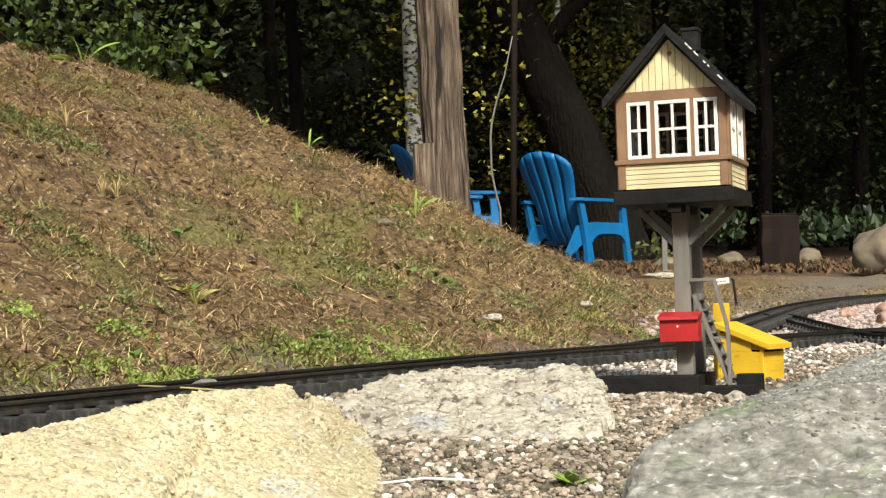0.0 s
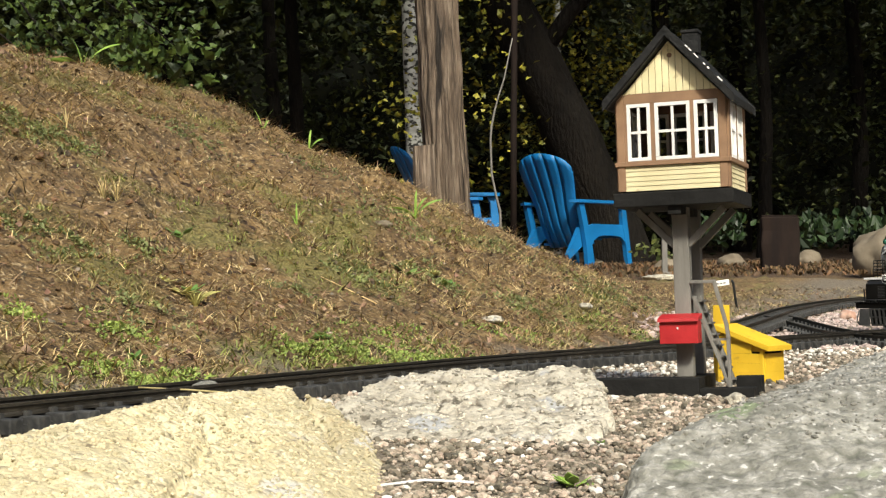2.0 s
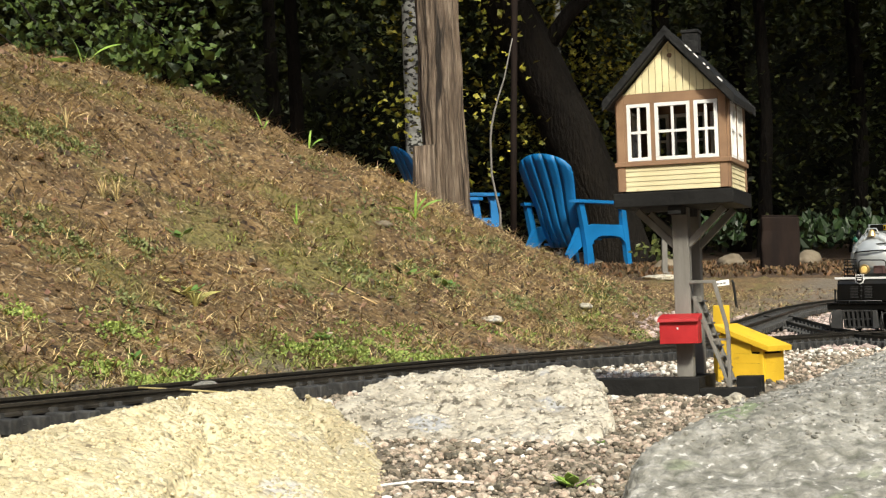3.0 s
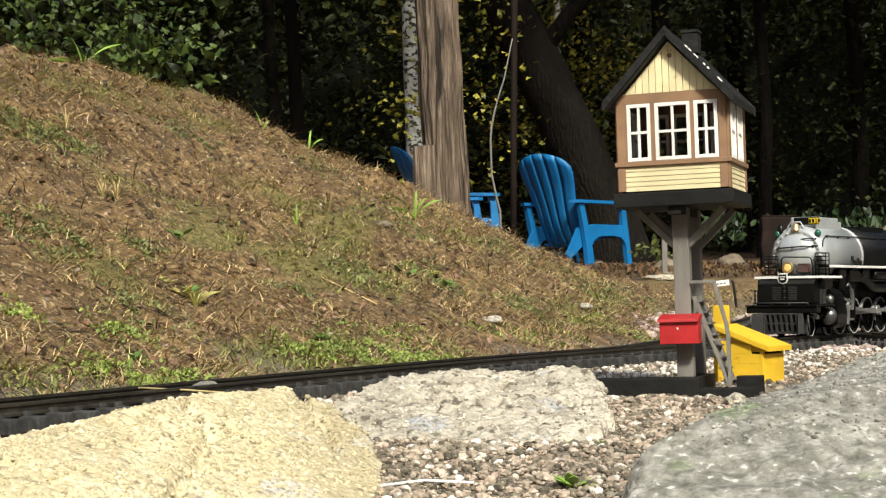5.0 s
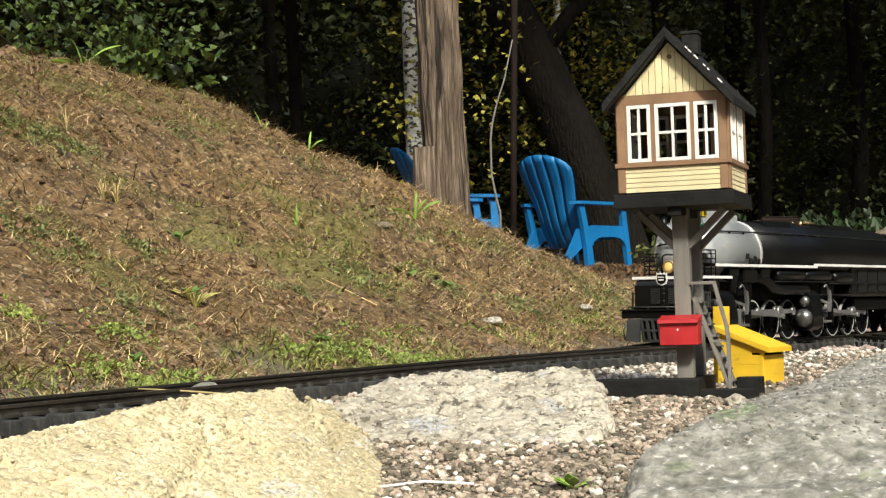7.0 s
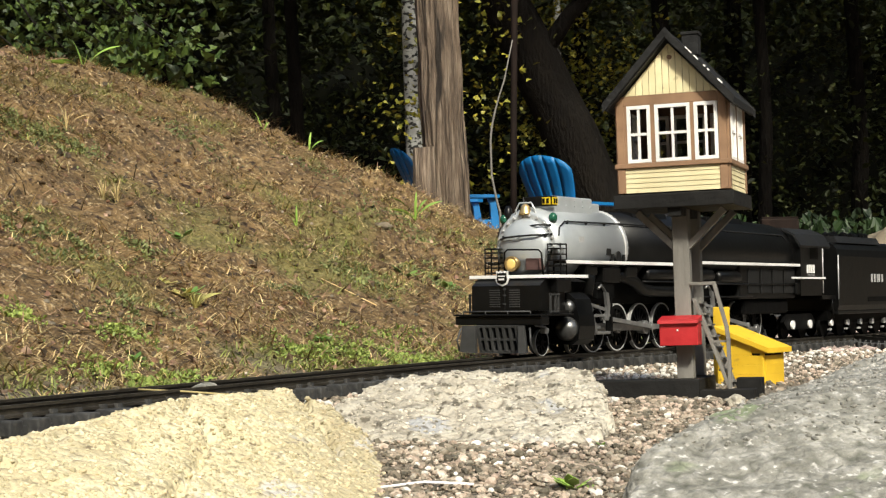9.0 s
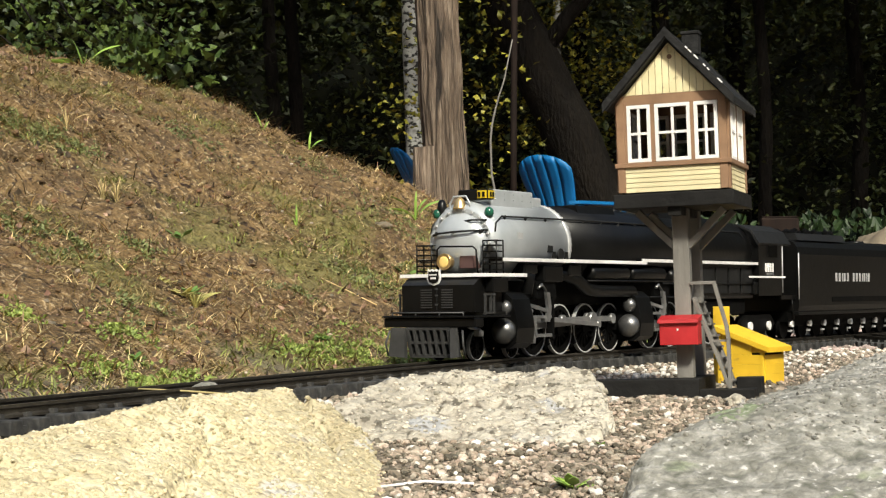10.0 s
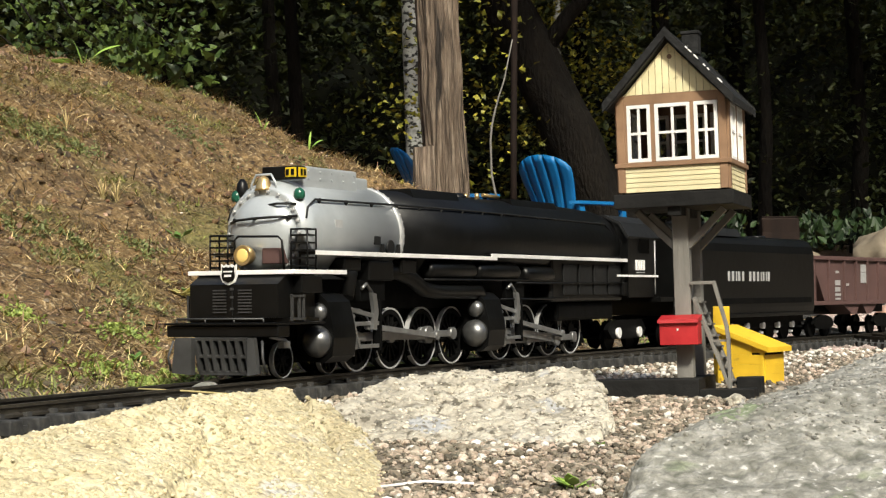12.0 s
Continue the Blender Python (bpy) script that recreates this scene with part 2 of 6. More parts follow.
def ground_base(y):
    """Height of the open ground away from bank and line."""
    return np.interp(y, [-50, 0.9, 1.6, 3.0, 3.5, 4.0, 5, 7, 9, 14, 18, 22, 40, 200], [-0.0215, -0.0215, -0.021, -0.015, -0.001, 0.012, 0.036, 0.085, 0.135, 0.29, 0.42, 0.58, 1.2, 6])


def height(x, y):
    """Ground height at numpy arrays x, y: open ground, the long bank behind the line, and the level bed of the line."""
    base = ground_base(y)
    bed = np.full(np.shape(x), 9.0)
    for px, py in zip(LX[::8], LY[::8]):
        bed = np.minimum(bed, np.hypot(x - px, y - py))
    base = np.where(base > -0.0215, -0.0215 + (base + 0.0215) * np.clip((bed - 0.07) / 0.22, 0, 1), base)
    d = (x + 0.101) * HSIDE.x + (y - 1.58) * HSIDE.y
    a = (x + 0.101) * HDIR.x + (y - 1.58) * HDIR.y
    hc = np.interp(a, CREST_A, CREST_Z)
    prof = np.interp(d, BANK_D, BANK_F)
    fall = np.interp(y, FALL_Y, FALL_Z) * np.clip((bed - 0.058) / 0.04, 0, 1) * (d < 0.02)
    return np.maximum(base, -0.0215 + (hc + 0.0215) * prof) - fall


def ground_z(x, y):
    """The same height at one place."""
    base = float(ground_base(y))
    bed = math.sqrt(float(((LX[::8] - x) ** 2 + (LY[::8] - y) ** 2).min()))
    if base > -0.0215:
        base = -0.0215 + (base + 0.0215) * min(1.0, max(0.0, (bed - 0.07) / 0.22))
    d = (x + 0.101) * HSIDE.x + (y - 1.58) * HSIDE.y
    a = (x + 0.101) * HDIR.x + (y - 1.58) * HDIR.y
    hc = float(np.interp(a, CREST_A, CREST_Z))
    prof = float(np.interp(d, BANK_D, BANK_F))
    fall = float(np.interp(y, FALL_Y, FALL_Z)) * min(1.0, max(0.0, (bed - 0.058) / 0.04)) * (d < 0.02)
    return max(base, -0.0215 + (hc + 0.0215) * prof) - fall


def T3(x, y, z):
    return Matrix.Translation((x, y, z))


# ---- ground ----
def axis_steps(spans):
    out = []
    for a, b, s in spans:
        out += list(np.arange(a, b - s * 0.5, s))
    return np.array(out + [spans[-1][1]])


def patchy(v, s, seed):
    return noise.noise(Vector((v[0] * s + seed, v[1] * s - seed, seed * 0.7)))


def bank_place(x, y):
    """(distance up the bank from the track, distance along it)."""
    return (x + 0.101) * HSIDE.x + (y - 1.58) * HSIDE.y, (x + 0.101) * HDIR.x + (y - 1.58) * HDIR.y


def relief(x, y):
    """Uneven soil on top of the smooth ground."""
    d = bank_place(x, y)[0]
    on = min(1.0, max(0.0, (d - 0.1) / 0.4))
    v = Vector((x, y, 0.3))
    return on * (0.024 * noise.noise(v * 4.5) + 0.015 * noise.noise(v * 13) + 0.016 * noise.noise(v * 29) + 0.01 * noise.noise(v * 58)) + 0.0025 * noise.noise(v * 40)


def soil_z(x, y):
    return ground_z(x, y) + relief(x, y)


def soil_material():
    """Dry soil that turns to grey gravel by the line and to brown leaf litter under the trees."""
    m = material("dry_soil", [(0.055, 0.033, 0.013), (0.17, 0.104, 0.042), (0.36, 0.24, 0.108)], 44, 0.95, bump=1.0, bump_scale=150, bump_dist=0.016, fleck=((0.46, 0.34, 0.19), 150, 0.26), fleck2=((0.045, 0.023, 0.011), 60, 0.2))
    nt, nd = m.node_tree, m.node_tree.nodes
    b = nd["Principled BSDF"]
    soil = b.inputs["Base Color"].links[0].from_socket
    geo = nd.new("ShaderNodeNewGeometry")

    def tone(stops, scale):
        n, r = nd.new("ShaderNodeTexNoise"), nd.new("ShaderNodeValToRGB")
        n.inputs["Scale"].default_value, n.inputs["Detail"].default_value, n.inputs["Roughness"].default_value = scale, 8, 0.7
        nt.links.new(geo.outputs["Position"], n.inputs["Vector"])
        r.color_ramp.elements[0].position, r.color_ramp.elements[1].position = 0.35, 0.65
        r.color_ramp.elements[0].color, r.color_ramp.elements[1].color = (*stops[0], 1), (*stops[1], 1)
        nt.links.new(n.outputs["Fac"], r.inputs["Fac"])
        return r.outputs["Color"]

    def mix(a, c, attr):
        at, mx = nd.new("ShaderNodeAttribute"), nd.new("ShaderNodeMix")
        at.attribute_name = attr
        mx.data_type = "RGBA"
        nt.links.new(at.outputs["Fac"], mx.inputs[0])
        nt.links.new(a, mx.inputs[6])
        nt.links.new(c, mx.inputs[7])
        return mx.outputs[2]

    col = mix(soil, tone(((0.1, 0.1, 0.025), (0.27, 0.25, 0.08)), 60), "moss")
    col = mix(col, tone(((0.11, 0.088, 0.064), (0.3, 0.25, 0.19)), 150), "gravel")
    col = mix(col, tone(((0.035, 0.022, 0.014), (0.13, 0.075, 0.04)), 14), "litter")
    nt.links.new(col, b.inputs["Base Color"])
    return m


def build_ground():
    xs = axis_steps([(-80, -8, 6), (-8, -2, 0.3), (-2, -1, 0.05), (-1, 1.6, 0.016), (1.6, 3, 0.06), (3, 8, 0.3), (8, 80, 6)])
    ys = axis_steps([(-30, -1, 3), (-1, 0.5, 0.1), (0.5, 4.6, 0.016), (4.6, 8, 0.05), (8, 26, 0.25), (26, 200, 8)])
    X, Y = np.meshgrid(xs, ys)
    flat = np.stack([X.ravel(), Y.ravel(), height(X, Y).ravel()], 1)
    moss, gravel, litter = np.zeros(len(flat)), np.zeros(len(flat)), np.zeros(len(flat))
    d, a = bank_place(flat[:, 0], flat[:, 1])
    for i in range(len(flat)):
        x, y, z = flat[i]
        if -3 < x < 5 and 0.3 < y < 12:
            flat[i, 2] += relief(x, y)
            moss[i] = max(0, min(1, 1.6 * patchy((x, y), 3.6, 3.1) + 1.5 * patchy((x, y), 12, 8.0) - 0.3)) * 0.7
            edge = 0.1 * patchy((x, y), 9, 5.5)
            near = max(0, min(1, (0.16 + edge - d[i]) / 0.07)) if y < 3.3 + edge else 0
            far = max(0, min(1, (y - 2.6 + edge * 3) / 0.5)) * max(0, min(1, (9.3 - y) / 1.0)) * max(0, min(1, (0.55 - (z - ground_base(y))) * 4)) if d[i] < 1.2 else 0
            gravel[i] = max(near, far * max(0, min(1, (x - 0.25 * y + 0.45) / 0.25)))
        litter[i] = max(0, min(1, (y - 9.0) / 0.6))
    w, h = len(xs), len(ys)
    idx = np.arange(w * h).reshape(h, w)
    quads = np.stack([idx[:-1, :-1], idx[:-1, 1:], idx[1:, 1:], idx[1:, :-1]], -1).reshape(-1, 4)
    me = bpy.data.meshes.new("ground")
    me.from_pydata(flat.tolist(), [], quads.tolist())
    me.polygons.foreach_set("use_smooth", [True] * len(quads))
    for key, val in (("moss", moss), ("gravel", gravel), ("litter", litter)):
        me.attributes.new(key, "FLOAT", "POINT").data.foreach_set("value", val)
    me.materials.append(soil_material())
    return tagged(new("ground", me), "brown dry soil bank and gravelly ground with leaf litter", "ground", kind="structure")


build_ground()


# ---- track ----
def track(name, pts, label):
    """Two rails on ties along a polyline of (x, y, z)."""
    t = thing(name, Matrix.Identity(4), label, "railway track", kind="structure")
    pts = [Vector(p) for p in pts]
    n = len(pts)
    tang = [(pts[min(i + 1, n - 1)] - pts[max(i - 1, 0)]).normalized() for i in range(n)]
    for side in (-1, 1):
        bm = bmesh.new()
        sec = [(-0.0045, -0.0085), (0.0045, -0.0085), (0.0045, -0.0068), (0.0012, -0.0058), (0.0012, -0.003), (0.0026, -0.002), (0.0026, 0), (-0.0026, 0), (-0.0026, -0.002), (-0.0012, -0.003), (-0.0012, -0.0058), (-0.0045, -0.0068)]
        rings = []
        for i, p in enumerate(pts):
            nrm = Vector((-tang[i].y, tang[i].x, 0)).normalized()
            c = p + nrm * side * 0.0238
            rings.append([bm.verts.new((c.x + nrm.x * a, c.y + nrm.y * a, c.z + b)) for a, b in sec])
        for a, b in zip(rings, rings[1:]):
            for k in range(len(sec)):
                bm.faces.new((a[k], a[(k + 1) % len(sec)], b[(k + 1) % len(sec)], b[k]))
        bmesh.ops.recalc_face_normals(bm, faces=bm.faces)
        part("rail", bm, "rail", t, "tarnished metal rail")
    for s in (-1, 1):
        bm = bmesh.new()
        for a in range(0, n - 1, 3):
            p, q = pts[a], pts[min(a + 3, n - 1)]
            nrm = Vector((-tang[a].y, tang[a].x, 0)) * s * 0.0335
            beam(bm, p + nrm + Vector((0, 0, -0.0165)), q + nrm + Vector((0, 0, -0.0165)), 0.004, 0.005)
        part("tie_strip", bm, "tie", t)
    bm = bmesh.new()
    box(bm, -0.0068, 0.0068, -0.044, 0.044, -0.0195, -0.0085, 0.0012)
    for sgn in (-1, 1):
        for s2 in (-1, 1):
            yc = sgn * 0.0238 + s2 * 0.0056
            box(bm, -0.003, 0.003, yc - 0.0016, yc + 0.0016, -0.0086, -0.0052)
    tie = bpy.data.meshes.new("tie")
    bm.to_mesh(tie)
    bm.free()
    tie.materials.append(M["tie"])
    run = 0.0
    for i in range(n - 1):
        run += (pts[i + 1] - pts[i]).length
        if run >= 0.0285:
            run -= 0.0285
            ob = new("tie", tie)
            ob.matrix_basis = pose(pts[i].x, pts[i].y, pts[i].z + random.uniform(-0.0006, 0.0006), 0, 0, math.degrees(math.atan2(tang[i].y, tang[i].x)) + random.uniform(-1.2, 1.2))
            ob.parent = t
    return t


def smooth_line(pts, step=0.0095):
    """A rounded line through a few places."""
    pts = np.array(pts, float)
    s = np.concatenate([[0], np.cumsum(np.linalg.norm(np.diff(pts[:, :2], axis=0), axis=1))])
    u = np.arange(0, s[-1], step)
    line = np.stack([np.interp(u, s, pts[:, k]) for k in range(3)], 1)
    w = 41
    pad = np.concatenate([np.repeat(line[:1], w // 2, 0), line, np.repeat(line[-1:], w // 2, 0)])
    out = np.stack([np.convolve(pad[:, k], np.ones(w) / w, "valid") for k in range(3)], 1)
    return out[w // 2: -(w // 2)].tolist()


track("track", [(on_line(u).x, on_line(u).y, 0) for u in np.arange(-1.2, 4.0, 0.0095)], "black garden railway track of dark rails on plastic ties")
LOOP = [(0.16, 2.06, -0.0012), (0.275, 2.31, -0.001), (0.376, 2.55, 0.004), (0.495, 2.92, 0.012), (0.639, 3.38, 0.023), (0.755, 3.75, 0.033), (0.905, 4.15, 0.042), (1.083, 4.55, 0.05), (1.291, 4.95, 0.055), (1.6, 5.4, 0.06), (2.2, 5.9, 0.066), (2.8, 6.1, 0.068)]
track("track_loop", smooth_line(LOOP), "black garden railway loop line curving away over gravel")
SPUR = [(0.66, 3.75, 0.03), (0.69, 3.55, 0.024), (0.706, 3.35, 0.012), (0.708, 3.15, 0.0), (0.705, 2.95, -0.0013), (0.71, 2.65, -0.0013), (0.76, 2.35, -0.0013), (0.9, 2.05, -0.0013)]
track("track_spur", smooth_line(SPUR), "black railway siding crossing beside the main line")


# ---- stones in front ----
STONES = []


def on_stone(x, y):
    """Whether a place lies under one of the front stones."""
    for out, top in STONES:
        hit = False
        for (ax, ay), (bx, by) in zip(out, out[1:] + out[:1]):
            if (ay > y) != (by > y) and x < (bx - ax) * (y - ay) / (by - ay) + ax:
                hit = not hit
        if hit and top(x, y) > ground_z(x, y) + 0.001:
            return True
    return False


def slab(name, outline, top, edge, rough, mat, label, step=0.0035, seed=0.0, cracks=()):
    """A stone from its plan: top(x, y) is its upper face, rounded off towards the outline and carried into the ground."""
    STONES.append((outline, top))
    out = np.array(outline, float)
    x0, y0 = out.min(0) - 0.006
    x1, y1 = out.max(0) + 0.006
    xs, ys = np.arange(x0, x1, step), np.arange(y0, y1, step)
    X, Y = np.meshgrid(xs, ys)
    inside = np.zeros(X.shape, bool)
    dist = np.full(X.shape, 9.0)
    n = len(out)
    for i in range(n):
        (ax, ay), (bx, by) = out[i], out[(i + 1) % n]
        cross = ((ay > Y) != (by > Y)) & (X < (bx - ax) * (Y - ay) / ((by - ay) or 1e-9) + ax)
        inside ^= cross
        t = np.clip(((X - ax) * (bx - ax) + (Y - ay) * (by - ay)) / ((bx - ax) ** 2 + (by - ay) ** 2), 0, 1)
        dist = np.minimum(dist, np.hypot(X - ax - t * (bx - ax), Y - ay - t * (by - ay)))
    dist = np.where(inside, dist, -dist)
    Z = np.zeros(X.shape)
    for j in range(X.shape[0]):
        for i in range(X.shape[1]):
            x, y = X[j, i], Y[j, i]
            v = Vector((x, y, seed))
            d = dist[j, i] + 0.012 * noise.noise(v * 22) + 0.005 * noise.noise(v * 70)
            k = min(1.0, max(0.0, d / edge))
            k = (1 - (1 - k) ** 3) ** 0.6
            pit = max(0.0, noise.noise(v * 48 + Vector((3, 1, 0))) - 0.3) * 2.2
            z = top(x, y) + rough * (1.3 * noise.noise(v * 9) + 0.7 * noise.noise(v * 28) + 0.5 * noise.noise(v * 70) + 0.25 * noise.noise(v * 150) - 0.8 * pit)
            for (ax, ay), (bx, by) in cracks:
                tt = min(1, max(0, ((x - ax) * (bx - ax) + (y - ay) * (by - ay)) / ((bx - ax) ** 2 + (by - ay) ** 2)))
                c = math.hypot(x - ax - tt * (bx - ax), y - ay - tt * (by - ay)) + 0.006 * noise.noise(v * 40)
                z -= 0.011 * max(0.0, 1 - abs(c) / 0.0055)
            Z[j, i] = -0.14 + (z + 0.14) * k
    w, h = len(xs), len(ys)
    idx = np.arange(w * h).reshape(h, w)
    quads = np.stack([idx[:-1, :-1], idx[:-1, 1:], idx[1:, 1:], idx[1:, :-1]], -1).reshape(-1, 4)
    keep = (dist[:-1, :-1] > -0.02).ravel()
    me = bpy.data.meshes.new(name)
    me.from_pydata(np.stack([X.ravel(), Y.ravel(), Z.ravel()], 1).tolist(), [], quads[keep].tolist())
    me.polygons.foreach_set("use_smooth", [True] * int(keep.sum()))
    me.materials.append(M[mat])
    return tagged(new(name, me), label, "stone")


def slab_top(x, y):
    off = math.sqrt(float(((LX - x) ** 2 + (LY - y) ** 2).min()))
    return -0.003 - 0.19 * max(0.0, -0.2 - x) - 0.5 * max(0.0, off - 0.095)


slab("limestone_slab", [(-0.42, 0.8), (-0.33, 0.98), (-0.285, 1.08), (-0.225, 1.225), (-0.16, 1.315), (-0.105, 1.36), (-0.072, 1.345), (-0.046, 1.29), (-0.022, 1.23), (-0.04, 1.13), (-0.06, 1.02), (-0.1, 0.85), (-0.3, 0.65)],
     slab_top, 0.012, 0.003, "limestone", "pale yellow grainy limestone slab edging the track", step=0.0028, seed=1.3,
     cracks=(((-0.21, 1.24), (-0.16, 1.17)), ((-0.16, 1.17), (-0.125, 1.19)), ((-0.16, 1.17), (-0.165, 1.02)), ((-0.115, 1.345), (-0.075, 1.24)), ((-0.33, 0.95), (-0.25, 1.0))))
slab("pitted_stone", [(-0.1, 1.385), (-0.085, 1.43), (0.0, 1.475), (0.09, 1.505), (0.132, 1.455), (0.137, 1.37), (0.115, 1.3), (0.05, 1.265), (-0.03, 1.265), (-0.062, 1.32)],
     lambda x, y: 0.002 + 0.02 * x - 0.43 * max(0.0, 1.44 - y), 0.014, 0.0062, "whitestone", "greyish-white pitted limestone block on the gravel", step=0.0026, seed=7.7)
slab("boulder", [(0.052, 0.78), (0.08, 0.9), (0.13, 0.98), (0.2, 1.09), (0.28, 1.17), (0.45, 1.25), (0.62, 1.1), (0.62, 0.5), (0.34, 0.42), (0.16, 0.5), (0.075, 0.65)],
     lambda x, y: min(0.06, -0.014 + 0.21 * (x - 0.09)) - 0.36 * max(0.0, 0.92 + 0.5 * (x - 0.14) - y), 0.04, 0.004, "granite", "grey lichened boulder beside the gravel", step=0.0032, seed=4.1)


# ---- signal tower ----
M["glass"] = material("window_glass", [grey(0.9), grey(0.95)], 5, 0.05, transmit=1.0)
M["glass"].node_tree.nodes["Principled BSDF"].inputs["IOR"].default_value = 1.1
TM = pose(0.2289, 1.575, -0.024, 0, -1.28, -18.8)


def tower_window(parent, m, x0, x1, z0, z1, bars):
    """A white sash with glazing bars and panes in a wall plane at y = 0."""
    w = 0.0032
    bm = bmesh.new()
    for a in ((x0, x1, z0, z0 + w), (x0, x1, z1 - w, z1), (x0, x0 + w, z0 + w, z1 - w), (x1 - w, x1, z0 + w, z1 - w)):
        box(bm, a[0], a[1], -0.0016, 0.002, a[2], a[3], 0.0002, m)
    win = part("window", bm, "white", parent, "white painted sash window")
    bm = bmesh.new()
    zm = (z0 + z1) / 2
    box(bm, x0 + w, x1 - w, -0.0012, 0.001, zm - 0.0012, zm + 0.0012, 0, m)
    for k in range(bars):
        xc = x0 + (x1 - x0) * (k + 1) / (bars + 1)
        box(bm, xc - 0.0012, xc + 0.0012, -0.0009, 0.0008, z0 + w, z1 - w, 0, m)
    part("glazing_bar", bm, "white", win)
    g = part("pane", B(x0 + w, x1 - w, 0.0012, 0.0018, z0 + w, z1 - w, m=m), "glass", win)
    g.visible_shadow = False


def tower_side(t, m, half, wins):
    """One storey wall: clapboards below, trim and windows above. m sets the wall's plane."""
    zb, z0, z1, zt = 0.187, 0.214, 0.2665, 0.2755
    for k in range(5):
        a = zb + (0.2094 - zb) * k / 5
        bm = B(-half + 0.0075, half - 0.0075, -0.0008, 0.002, a, a + 0.0043)
        for v in bm.verts:
            if v.co.z > a + 0.003 and v.co.y < 0:
                v.co.y += 0.0006
        bmesh.ops.transform(bm, matrix=m, verts=bm.verts)
        part("clapboard", bm, "cream", t)
    bm = bmesh.new()
    for s in (-1, 1):
        box(bm, s * (half - 0.004) - 0.0035, s * (half - 0.004) + 0.0035, -0.0014, 0.002, zb, zt, 0.0003, m)
    box(bm, -half + 0.0075, half - 0.0075, 0.0021, 0.0035, zb, 0.2094, 0, m)
    part("corner_trim", bm, "brown", t)
    part("sill_rail", B(-half - 0.0015, half + 0.0015, -0.003, 0.002, 0.2096, 0.2138, 0.0005, m=m), "brown", t)
    part("head_rail", B(-half + 0.0076, half - 0.0076, -0.0012, 0.002, z1, zt, 0.0003, m=m), "brown", t)
    xs = [-half + 0.0076] + [v for w in wins for v in w] + [half - 0.0076]
    for a, b in zip(xs[::2], xs[1::2]):
        if b - a > 0.0005:
            part("mullion", B(a, b, -0.001, 0.002, z0, z1, m=m), "brown", t)
    for x0, x1 in wins:
        tower_window(t, m, x0 + 0.0002, x1 - 0.0002, z0 + 0.0002, z1 - 0.0002, 1)


